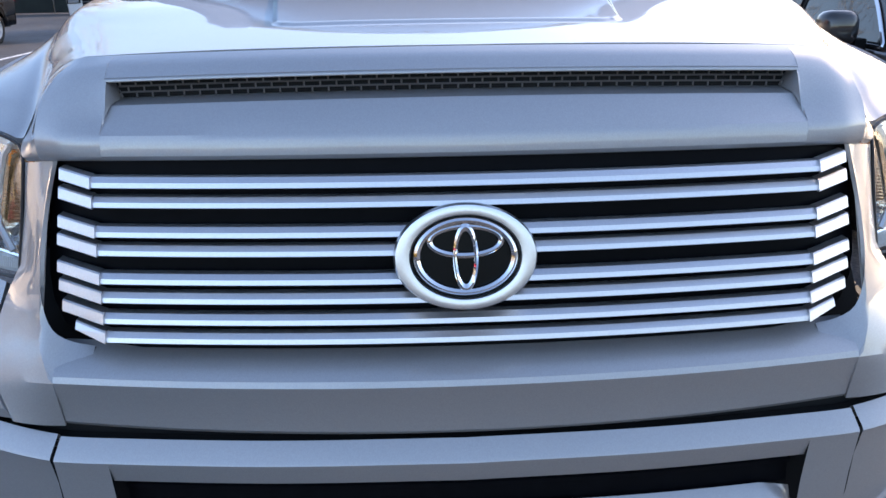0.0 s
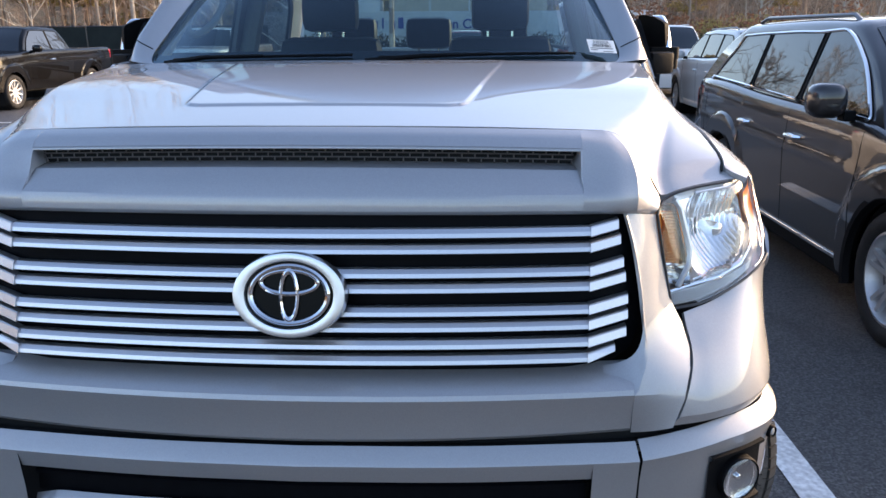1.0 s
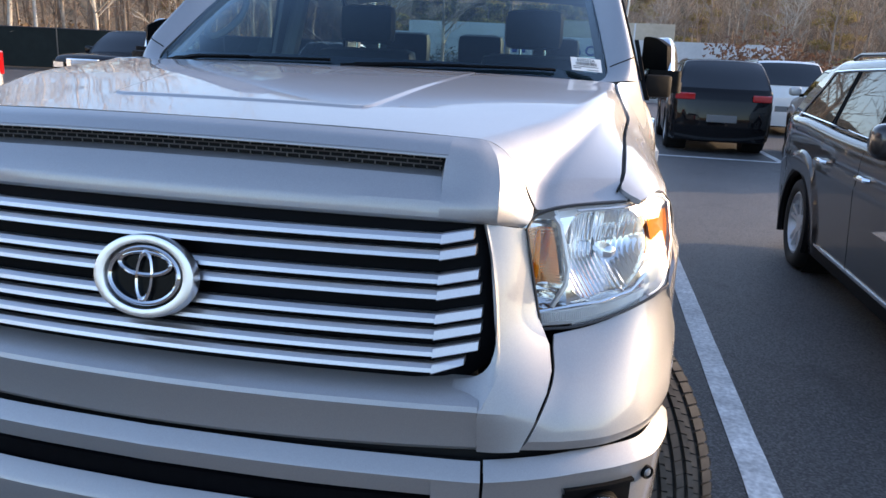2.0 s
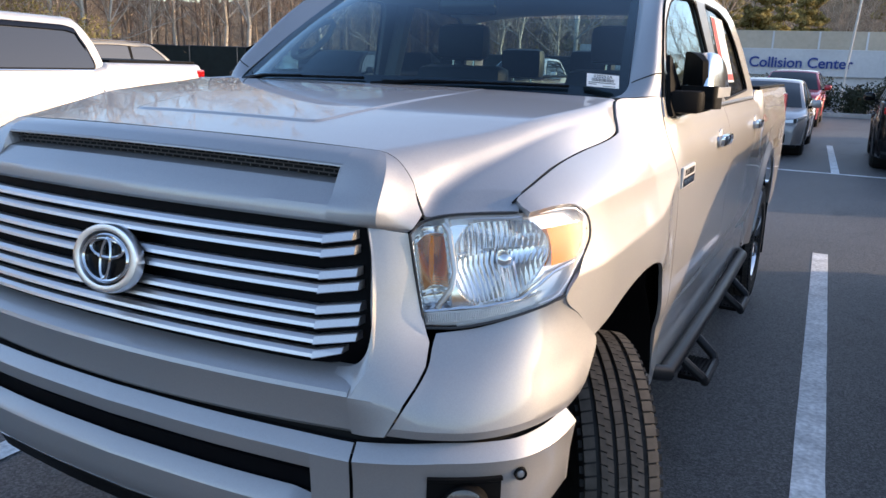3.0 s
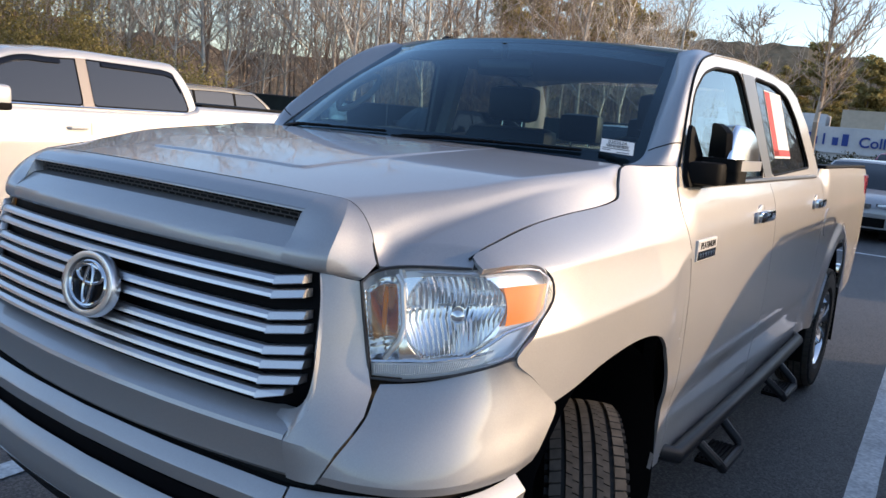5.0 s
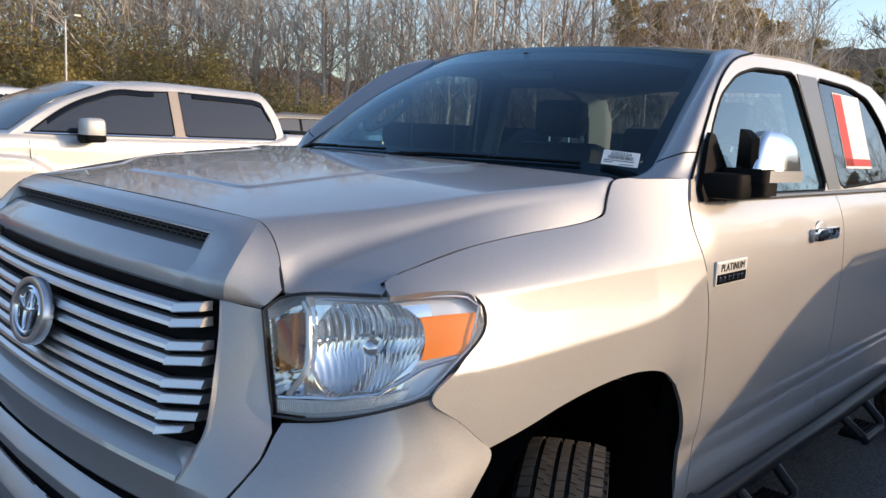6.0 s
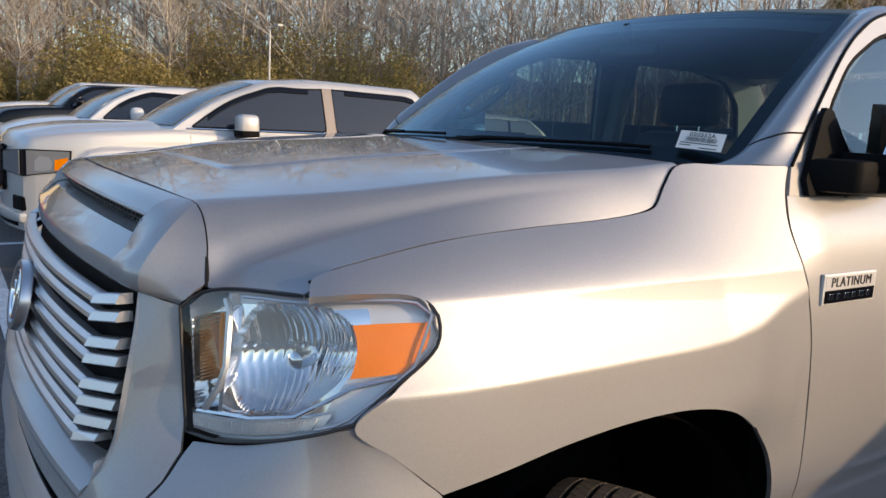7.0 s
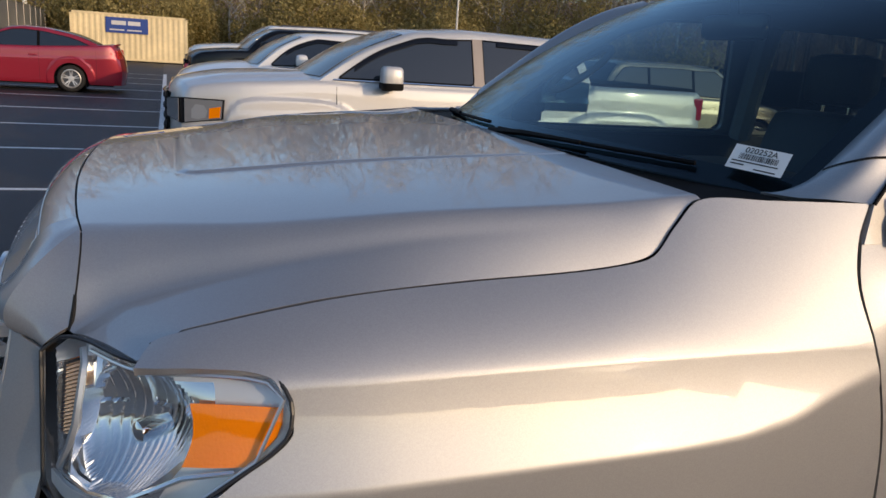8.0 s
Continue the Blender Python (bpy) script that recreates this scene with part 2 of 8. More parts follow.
LAMP_CLEAR = material("lamp_lens_far", (0.60, 0.62, 0.64), 0.18, 0.6, coat=1.0)
BLANK_PLATE = material("blank_plate", (0.16, 0.16, 0.16), 0.5)
ROAD_PAINT = material("road_paint", (0.80, 0.81, 0.80), 0.7, vary=0.30, scale=45, stain=0.24, stain_scale=5, bump=0.003, bump_scale=160)


# ---- ground ----
def asphalt(name="asphalt", colour=(0.100, 0.098, 0.098), rough=0.58, stains=0.28):
    """Worn asphalt: stone chips in dark binder, traffic-polished patches, faint oil stains."""
    mat = material(name, colour, rough, vary=0.42, scale=70, stain=stains, stain_scale=0.35, bump=0.009, bump_scale=140)
    n, link = mat.node_tree.nodes, mat.node_tree.links.new
    b = n["Principled BSDF"]
    src = b.inputs["Base Color"].links[0].from_socket
    co = [x for x in n if x.type == "TEX_COORD"][0]
    chips = n.new("ShaderNodeTexVoronoi")
    chips.inputs["Scale"].default_value = 110
    link(co.outputs["Object"], chips.inputs["Vector"])
    grey = n.new("ShaderNodeRGBToBW")
    link(chips.outputs["Color"], grey.inputs[0])
    ramp = n.new("ShaderNodeMapRange")
    ramp.inputs["From Min"].default_value, ramp.inputs["From Max"].default_value = 0.3, 0.85
    ramp.inputs["To Min"].default_value, ramp.inputs["To Max"].default_value = 0.68, 1.62
    link(grey.outputs[0], ramp.inputs["Value"])
    mix = n.new("ShaderNodeMix")
    mix.data_type, mix.blend_type = "RGBA", "MULTIPLY"
    mix.inputs["Factor"].default_value = 1
    link(src, mix.inputs["A"])
    link(ramp.outputs[0], mix.inputs["B"])
    drip = n.new("ShaderNodeTexNoise")
    drip.inputs["Scale"].default_value, drip.inputs["Detail"].default_value = 1.6, 6
    link(co.outputs["Object"], drip.inputs["Vector"])
    spot = n.new("ShaderNodeMapRange")
    spot.inputs["From Min"].default_value, spot.inputs["From Max"].default_value = 0.60, 0.72
    spot.inputs["To Min"].default_value, spot.inputs["To Max"].default_value = 1.0, 0.55
    link(drip.outputs["Fac"], spot.inputs["Value"])
    mix2 = n.new("ShaderNodeMix")
    mix2.data_type, mix2.blend_type = "RGBA", "MULTIPLY"
    mix2.inputs["Factor"].default_value = 1
    link(mix.outputs["Result"], mix2.inputs["A"])
    link(spot.outputs[0], mix2.inputs["B"])
    link(mix2.outputs["Result"], b.inputs["Base Color"])
    return mat


ASPHALT = asphalt()


def ground_z(x, y):
    return 0.0


axis = [-1500, -600, -250, -120] + list(range(-80, 81, 4)) + [120, 250, 600, 1500]
tagged(surface("ground", lambda x, y: (x, y, ground_z(x, y)), axis, axis, ASPHALT),
       "worn dark grey asphalt of a large car park", "ground", kind="structure")


def stall_line(x0, y0, x1, y1, width=0.125):
    a, b = Vector((x0, y0, 0)), Vector((x1, y1, 0))
    side = (b - a).normalized().cross(Vector((0, 0, 1))) * width / 2
    n = max(2, int((b - a).length / 0.15))
    verts = []
    for i in range(n + 1):
        p = a.lerp(b, i / n)
        for s in (-1, 1):
            q = p + side * s * (1 + 0.05 * noise.noise((p.x * 5 + s * 7, p.y * 5, 0)))
            verts.append((q.x, q.y, ground_z(q.x, q.y) + 0.005))
    ob = raw("stall_line", verts, grid_faces(n + 1, 2), ROAD_PAINT)
    return tagged(ob, "white painted parking stall line on asphalt", "road marking", group="stall lines", kind="structure")


# a darker asphalt sheet just above the ground, over the facing bays
DARK_ASPHALT = asphalt("dark_asphalt", (0.030, 0.031, 0.036), 0.55, 0.18)
tagged(surface("sealed_bay", lambda x, y: (x, y, 0.0025), span(-58, -4.2, 40), span(-40, 0.15, 30), DARK_ASPHALT), "darker asphalt of the facing parking bays", "ground", kind="structure")
stall_line(1.55, 0.30, 1.375, 6.44)
stall_line(-1.37, 0.30, -1.55, 6.40)
stall_line(-34, 0.235, 10, 0.235, 0.13)
for x in (4.35, 7.2, -4.3, -7.65, -10.6, -13.4, -16.3, -19.4):
    stall_line(x, 0.3, x - 0.1, 6.2)
for x in (-4.15, -7.15, -10.3, -13.4, -16.5, -19.9, -23.2, -26.5, -29.8, -33.1):
    stall_line(x, -5.6, x, 0.17)
for x in (0.42 - 8.4, 0.42 - 5.6, -1.6, 1.35, 3.75, 6.6, -11.2):
    stall_line(x, 12.95, x - 0.25, 18.6)
stall_line(-12, 12.95, 8, 12.95)

# ---- parked cars ----
def wheel(parent, x, y, r, width, rim_r, spokes=10, side=1, alloy=None, turn=0.0):
    """A wheel with tyre, rim and brake disc; side +1 faces +x."""
    hub = new("wheel")
    hub.parent = parent
    hub.matrix_local = pose(x, y, r, 0, 0, turn) @ (Matrix.Identity(4) if side > 0 else pose(0, 0, 0, 0, 0, 180))
    w = width / 2
    bm = bmesh.new()
    prof = [(-w * 0.8, rim_r), (-w, rim_r + 0.02), (-w * 1.02, (rim_r + r) / 2), (-w * 0.92, r - 0.022), (-w * 0.72, r - 0.006), (0, r),
            (w * 0.72, r - 0.006), (w * 0.92, r - 0.022), (w * 1.02, (rim_r + r) / 2), (w, rim_r + 0.02), (w * 0.8, rim_r)]
    revolve(bm, prof, "x", 48)
    part("tyre", bm, RUBBER, hub, smooth=True, angle=50)
    bm = bmesh.new()
    revolve(bm, [(-w * 0.8, rim_r + 0.002), (w * 0.84, rim_r + 0.004), (w * 0.88, rim_r - 0.012), (w * 0.6, rim_r - 0.03), (-w * 0.6, rim_r - 0.045)], "x", 40)
    twin = [0.17, -0.17] if spokes == 5 else [0.0]
    for a in [math.tau * k / spokes + t for k in range(spokes) for t in twin]:
        m = Matrix.Rotation(a, 4, "X")
        hw = rim_r * 1.5 / (spokes * len(twin)) * (0.42 if len(twin) == 1 else 0.30)
        pts = [(w * 0.62, -hw * 1.5, 0.05), (w * 0.62, hw * 1.5, 0.05), (w * 0.78, hw, rim_r - 0.02), (w * 0.78, -hw, rim_r - 0.02)]
        prism(bm, [m @ Vector(p) for p in pts], (-0.03, 0, 0))
    revolve(bm, [(w * 0.45, 0.075), (w * 0.66, 0.07), (w * 0.7, 0.035), (w * 0.7, 0.0001)], "x", 20)
    part("rim", bm, alloy or ALLOY, hub, smooth=True, angle=30)
    bm = bmesh.new()
    revolve(bm, [(0.0, 0.0001), (0.0, rim_r * 0.82), (0.02, rim_r * 0.82), (0.02, 0.0001)], "x", 32)
    part("brake_disc", bm, DARK_ALLOY, hub, smooth=True)
    bm = bmesh.new()
    revolve(bm, [(-w * 0.84, 0.0001), (-w * 0.84, rim_r + 0.004), (-w * 0.70, rim_r + 0.004), (-w * 0.70, 0.0001)], "x", 32)
    part("dust_shield", bm, DARK, hub)
    return hub


def parked_car(name, label, m, L, W, axles, r, top, cab, body_mat, category="car", sill=0.24, panes=(0.5,), pickup=False,
               roof_w=0.74, group="", alloy=None, lamp_z=0.75, grille_z=(0.45, 0.72), arch_trim=None, rails=False, grille_mat=None, pillar_mat=None,
               lamp_h=0.08, amber=False, window_trim=None, cladding=None, chrome_grille=False, tail_h=0.22, mirror_mat=None, quarter=0.10, cover=False, slot=0.10, mirror_at=0.32, mirror_size=1.0, swept=False,
               lip=0.022, bow=0.13, tail_bow=0.08, tail_lean=0.0, flare=None, bulge=0.0, visors=False, belt_trim=None, spoiler=False, spokes=10, fog=False):
    """A parked car, nose at y=0, tail at y=L. top: the side view's upper line (y, z) of the lower body; cab: the side view of the glasshouse
    as (y, z) windscreen base, windscreen top, roof rear, rear base."""
    car = thing(name, label, category, m, group)
    hw = W / 2
    ar = r + 0.055

    def wide(y):
        f = max(0.0, 1 - y / 0.9)
        b = max(0.0, 1 - (L - y) / 0.7)
        return hw * (1 - 0.17 * f**2.2 - (0.10 if not pickup else 0.02) * b**2.2)

    def low(y):
        z = sill + 0.10 * max(0, 1 - y / 0.5) * 0.3
        for a in axles:
            d = abs(y - a)
            if d < ar:
                z = max(z, r + math.sqrt(ar * ar - d * d))
        return z

    def side_at(y, z):
        """Half-width of the lower body: tucked in at the sill, fullest at the shoulder crease, with lips round the wheels."""
        k = (z - sill) / max(curve(top, y) - sill, 0.1)
        x = wide(y) * curve([(0, 0.950), (0.08, 0.966), (0.4, 0.984), (0.62, 0.997), (0.67, 1.0), (0.71, 0.990), (0.88, 0.981), (1, 0.960)], k, False)
        for a in axles:
            e = math.hypot((y - a) * 0.96, z - r) / ar
            q = min(1.0, max(0.0, (1.40 - e) / 0.06))
            if flare:
                e = ((abs(y - a) / flare[0]) ** 4 + (max(0.0, z - r) / flare[1]) ** 4) ** 0.25
                q = min(1.0, max(0.0, (1 - e) / 0.05))
            x += lip * q * q * (3 - 2 * q)
        return x

    ys = sorted({round(v, 3) for v in span(0, L, 70)} | {round(a + s * ar * q, 3) for a in axles for s in (-1, 1) for q in (1.46, 1.38, 1.32, 1.26, 1.12, 1.0, 0.995, 0.96, 0.88, 0.75, 0.55, 0.3) if 0.1 < a + s * ar * q < L - 0.1}
                | {p[0] for p in top if 0 <= p[0] <= L} | {0.03, 0.08, L - 0.03, L - 0.08})
    ns = 40 if flare else 22
    verts = []
    for y in ys:
        zt, zl = curve(top, y), low(y)
        endf = min(1.0, y / 0.08 * 0.5 + 0.5) if y < 0.08 else (min(1.0, (L - y) / 0.08 * 0.5 + 0.5) if y > L - 0.08 else 1.0)
        ring = []
        hb = zt - zl
        for i in range(ns):
            z = zl + (hb - 0.05) * i / (ns - 1)
            ring.append((side_at(y, z) * (0.93 + 0.07 * endf), y, z))
        xs = ring[-1][0]
        ring += [(xs - 0.006, y, zt - 0.036), (xs - 0.020, y, zt - 0.018), (xs - 0.045, y, zt - 0.006), (xs - 0.08, y, zt - 0.001)]
        crown = 0.035 if y < cab[0][0] else 0.0
        ring += [(xs * q, y, zt + crown * (1 - q * q)) for q in (0.82, 0.75, 0.70, 0.5, 0.25, 0.0)]
        if bulge and y < cab[0][0]:
            ring = [(x, y_, z + bulge * min(1.0, max(0.0, (0.80 * xs - x) / (0.09 * xs))) * min(1.0, y_ / 0.5) if i_ >= ns else z) for i_, (x, y_, z) in enumerate(ring)]
        verts.append(ring)
    full = [rg + [(-p[0], p[1], p[2]) for p in rg[-2::-1]] for rg in verts]
    n = len(full[0])
    vs = [p for rg in full for p in rg]
    faces = grid_faces(len(ys), n)
    half = (n - 1) // 2
    for base in (0, (len(ys) - 1) * n):
        rows = []
        for i in range(half):
            a, b = vs[base + i], vs[base + n - 1 - i]
            rows.append([base + i] + list(range(len(vs), len(vs) + 11)) + [base + n - 1 - i])
            vs += [tuple(lerp(p, q, k / 12) for p, q in zip(a, b)) for k in range(1, 12)]
        for ra, rb in zip(rows, rows[1:]):
            faces += [(ra[k], ra[k + 1], rb[k + 1], rb[k]) for k in range(12)]
        faces += [(rows[-1][k], rows[-1][k + 1], base + half) for k in range(12)]
    raw("body", vs, faces, body_mat, car, smooth=True, angle=28)
    bm = bmesh.new()
    box(bm, -hw * 0.86, hw * 0.86, 0.25, L - 0.25, sill - 0.04, sill + 0.16)
    for a in axles:
        for s in (-1, 1):
            revolve(bm, [(s * hw * 0.55, 0.02), (s * hw * 0.55, ar - 0.01), (s * hw * 0.93, ar - 0.005)], "x", 28, 0, a, r)
    part("underbody", bm, DARK, car)
    for a in axles:
        for s in (-1, 1):
            wheel(car, s * (hw - 0.125), a, r, 0.23, r * 0.68, spokes, s, alloy)
            if arch_trim:
                bm = bmesh.new()
                pts = [(s * (hw * 0.985), a + ar * 1.03 * math.cos(t), r + ar * 1.03 * math.sin(t)) for t in span(-0.35, math.pi + 0.35, 21)]
                tube(bm, pts, 0.035, 6)
                part("arch_trim", bm, arch_trim, car, smooth=True)
    # glasshouse
    (y0, z0), (y1, z1), (y2, z2), (y3, z3) = cab
    bw, rw = hw * 0.93, hw * roof_w

    def cab_x(z):
        return lerp(bw, rw, (z - z0) / (z1 - z0))

    prof = [(y0, z0 - 0.05), (lerp(y0, y1, 0.5) - 0.02, lerp(z0, z1, 0.5) + 0.03), (lerp(y0, y1, 0.9), lerp(z0, z1, 0.9) + 0.012), (y1 + 0.03, z1 + 0.004), (lerp(y1, y2, 0.12), z1 + 0.016), (lerp(y1, y2, 0.33), max(z1, z2) + 0.025), (lerp(y1, y2, 0.7), max(z1, z2) + 0.018), (lerp(y1, y2, 0.9), lerp(max(z1, z2), z2, 0.5) + 0.008), (y2, z2 - 0.006), (lerp(y2, y3, 0.5) + 0.03, lerp(z2, z3, 0.5) + 0.03), (y3, z3 - 0.05)]
    line = spline([(0, y, z) for y, z in prof])
    side_view = [(line(t).y, line(t).z) for t in span(0, 1, 49)]
    SECTION = [(0, 0.030), (0.25, 0.029), (0.5, 0.024), (0.75, 0.014), (0.88, 0.004), (0.92, 0.0), (0.965, -0.014), (0.985, -0.030), (0.994, -0.045), (1, -0.075)]

    def cab_at(y, z, q):
        """The glasshouse skin: q across, bowed in plan at the windscreen and the tail."""
        k = min(1.0, max(0.0, (z - z0) / (z1 - z0))) ** 2
        d = curve(SECTION, abs(q), False)
        f = min(1.0, max(0.0, 1 - (y - y0) / (y1 - y0 + 0.35)))
        b = min(1.0, max(0.0, 1 - (y3 - y) / (y3 - y2 + 0.3)))
        return (cab_x(min(z, max(z1, z2)) + min(0, d) * k) * q, y + (1 - q * q) * (0.05 * b - 0.13 * f), z + d * k)
    across = [-1, -0.994, -0.985, -0.965, -0.92, -0.88, -0.75, -0.5, -0.25, 0, 0.25, 0.5, 0.75, 0.88, 0.92, 0.965, 0.985, 0.994, 1]
    nn = len(across)
    vs = [cab_at(y, z, q) for y, z in side_view for q in across]
    faces = grid_faces(len(side_view), nn)
    faces += [tuple(i * nn for i in range(len(side_view))), tuple(i * nn + nn - 1 for i in reversed(range(len(side_view))))]
    raw("cab", vs, faces, body_mat, car, smooth=True, angle=40)

    def pane(nm, outline, off, mat=PANE, r=0.06, parent=None):
        bm = bmesh.new()
        prism(bm, rounded(outline, r, 5) if r else outline, off)
        return part(nm, bm, mat, parent or car)
    # windscreen and rear window
    for nm, (ya, za, yb, zb), sgn in (("windscreen", (y0, z0, y1, z1), -1), ("rear_window", (y3, z3, y2, z2), 1)):
        up = Vector((0, -(zb - za), (yb - ya))).normalized() * (0.010 if sgn < 0 else -0.010)
        zs_ = span(lerp(za, zb, 0.04), lerp(za, zb, 0.93), 9)
        rows = []
        for z in zs_:
            near = [p for p in side_view if (p[0] < (y1 + y2) / 2) == (sgn < 0)]
            i = min(range(len(near) - 1), key=lambda k: 0 if min(near[k][1], near[k + 1][1]) <= z <= max(near[k][1], near[k + 1][1]) else 1 + abs(near[k][1] - z))
            (pa, qa), (pb, qb) = near[i], near[i + 1]
            y = lerp(pa, pb, min(1.0, max(0.0, (z - qa) / ((qb - qa) or 1))))
            rows.append([Vector(cab_at(y, z, q)) + up for q in span(*((-0.915, 0.915) if sgn < 0 else (-0.955, 0.955)), 17)])
        shell(nm, rows, PANE, car, "", 0.006, 40, (0, (y1 + y2) / 2, z0))
    # side panes: the glasshouse outline drawn in, then cut at the door pillars
    zlo = z0 + 0.02
    inset = []
    for i, (y, z) in enumerate(side_view):
        (ya, za), (yb, zb) = side_view[max(i - 1, 0)], side_view[min(i + 1, len(side_view) - 1)]
        d = Vector((yb - ya, zb - za)).normalized()
        f = min(1.0, max(0.0, (y - y1 + 0.20) / 0.70))
        off = (quarter if y > (y1 + y2) / 2 else 0.10) * abs(d.y) + lerp(0.022, 0.080, f) * abs(d.x)
        inset.append((y + d.y * off, z - d.x * off))
    line_in = [inset[k] for k in range(0, 49, 2)]
    outline = []
    for (ya, za), (yb, zb) in zip(line_in, line_in[1:]):
        if (za < zlo) != (zb < zlo):
            outline.append((lerp(ya, yb, (zlo - za) / (zb - za)), zlo))
        if zb >= zlo:
            outline.append((yb, zb))
    if len(panes) > 1:
        outline[-1] = (outline[-1][0] - 0.02, zlo + 0.09)
    f_end, b_end = outline[0][0], outline[-1][0]

    def clip(poly, y, keep_above):
        out = []
        for p, q in zip(poly, poly[1:] + poly[:1]):
            ip, iq = (p[0] > y) == keep_above, (q[0] > y) == keep_above
            if ip:
                out.append(p)
            if ip != iq:
                t = (y - p[0]) / (q[0] - p[0])
                out.append((y, lerp(p[1], q[1], t)))
        return out
    cuts = [f_end - 1, *[lerp(f_end, b_end, q) for q in panes], b_end + 1]
    gap = 0.055 if pillar_mat else 0.026
    for s in (-1, 1):
        def on_cab(p, lift=0.002):
            return (s * (cab_x(p[1]) + lift), p[0], p[1])
        for ya, yb in zip(cuts, cuts[1:]):
            poly = clip(clip(outline, ya + gap, True), yb - gap, False)
            if len(poly) < 3 or max(p[0] for p in poly) - min(p[0] for p in poly) < 0.12:
                continue
            ring = [on_cab(p) for p in poly]
            win = pane("side_window", ring, (s * 0.008, 0, 0), PANE, 0.05)
            bm = bmesh.new()
            tube(bm, [Vector(p) + Vector((s * 0.006, 0, 0)) for p in rounded(ring, 0.05, 5)], 0.009, 5, closed=True)
            part("window_seal", bm, BLACK_PLASTIC, win)
            if visors:
                lo_y, hi_y = min(p[0] for p in poly) + 0.03, max(p[0] for p in poly) - 0.03
                edge_ = [p for p in poly if lo_y < p[0] < hi_y and p[1] > lerp(zlo, z1, 0.22)]
                if len(edge_) > 2:
                    rows = [[on_cab((y, z + 0.006), 0.013), on_cab((y, z - 0.018), 0.024), on_cab((y, z - 0.042), 0.026)] for y, z in edge_]
                    shell("rain_visor", rows, GLOSS_BLACK, win, "dark smoked rain visor", 0.004, 30, (0, 2, 1))
        for q in panes:
            y = lerp(f_end, b_end, q)
            zhi = max(p[1] for p in clip(clip(outline, y - 0.02, True), y + 0.02, False)) + 0.01
            if pillar_mat:
                pane("door_pillar", [(s * (cab_x(z) + 0.003), y + e, z) for e, z in ((-gap, zlo - 0.01), (gap, zlo - 0.01), (gap, zhi), (-gap, zhi))], (s * 0.012, 0, 0), pillar_mat, 0)
            else:
                pane("door_pillar", [(s * (cab_x(z) + 0.003), y + e, z) for e, z in ((-gap, zlo), (gap, zlo), (gap, zhi), (-gap, zhi))], (s * 0.006, 0, 0), BLACK_PLASTIC, 0)
        # door shut lines
        for y in [f_end - 0.02] + [lerp(f_end, b_end, q) for q in panes[:1]] + [b_end - 0.10 if not pickup else b_end + 0.03]:
            zb_ = max(low(y), sill + 0.06)
            bm = bmesh.new()
            tube(bm, [(s * (side_at(y, z) - 0.001), y, z) for z in span(zb_ + 0.02, min(z0, curve(top, y) - 0.055), 10)], 0.0035, 5)
            part("door_gap", bm, DARK, car)
        if belt_trim:
            bm = bmesh.new()
            tube(bm, [on_cab((y, zlo - 0.016), 0.006) for y in span(f_end - 0.05, b_end, 8)], 0.010, 6)
            part("belt_trim", bm, belt_trim, car, "bright strip below the windows", True)
        for q in panes:
            y = lerp(f_end, b_end, q)
            # door handle
            hz = lerp(sill, z0, 0.80)
            xh = side_at(y, hz) - 0.004
            bm = bmesh.new()
            tube(bm, [(s * xh, y - 0.24, hz), (s * (xh + 0.030), y - 0.215, hz), (s * (xh + 0.034), y - 0.14, hz + 0.003), (s * (xh + 0.030), y - 0.065, hz), (s * xh, y - 0.04, hz)], [0.012, 0.016, 0.017, 0.016, 0.012], 8)
            part("door_handle", bm, CHROME if chrome_grille else body_mat, car, smooth=True)
        # mirror
        bm = bmesh.new()
        my, ms = y0 + mirror_at, mirror_size
        xa, xb = sorted((hw * 0.95 * s, hw * 0.97 * s + s * 0.05))
        mz = z0 - 0.07 * (ms > 1.2)
        box(bm, xa, xb, my - 0.03, my + 0.06, mz + 0.0, mz + 0.06, 0.01)
        part("mirror_arm", bm, BLACK_PLASTIC, car, "black mirror arm")
        bm = bmesh.new()
        xa, xb = sorted((hw * 0.97 * s + s * 0.03, hw * 0.97 * s + s * 0.24))
        pebble(bm, (xa + xb) / 2, my + 0.02 * ms, mz + 0.015 + 0.083 * ms, (xb - xa) / 2, 0.075 * ms, 0.083 * ms, 0.42 if ms > 1.2 else 0.66)
        mirror = part("side_mirror", bm, mirror_mat or body_mat, car, smooth=True)
        if ms > 1.2:
            bm = bmesh.new()
            pebble(bm, (xa + xb) / 2, my + 0.02 * ms, mz + 0.012 + 0.03 * ms, (xb - xa) / 2 + 0.004, 0.078 * ms, 0.030 * ms, 0.4)
            part("mirror_base", bm, BLACK_PLASTIC, mirror, "black lower half", True)
        # lamps
        bm = bmesh.new()
        b0, b1 = wide(0) * 0.965 * 0.995, wide(0.40) * 1.0
        up = 0.9 if not amber else 0.75
        pts = [(s * (b0 - 0.34), -0.014, lamp_z - lamp_h * 0.7), (s * (b0 + 0.022), -0.006, lamp_z - lamp_h * 0.9), (s * (b1 + 0.016), 0.40, lamp_z + lamp_h * (0.5 if not amber else -0.45)), (s * (b1 + 0.014), 0.42, lamp_z + lamp_h), (s * (b0 + 0.022), -0.006, lamp_z + lamp_h), (s * (b0 - 0.34), -0.014, lamp_z + lamp_h * up)]
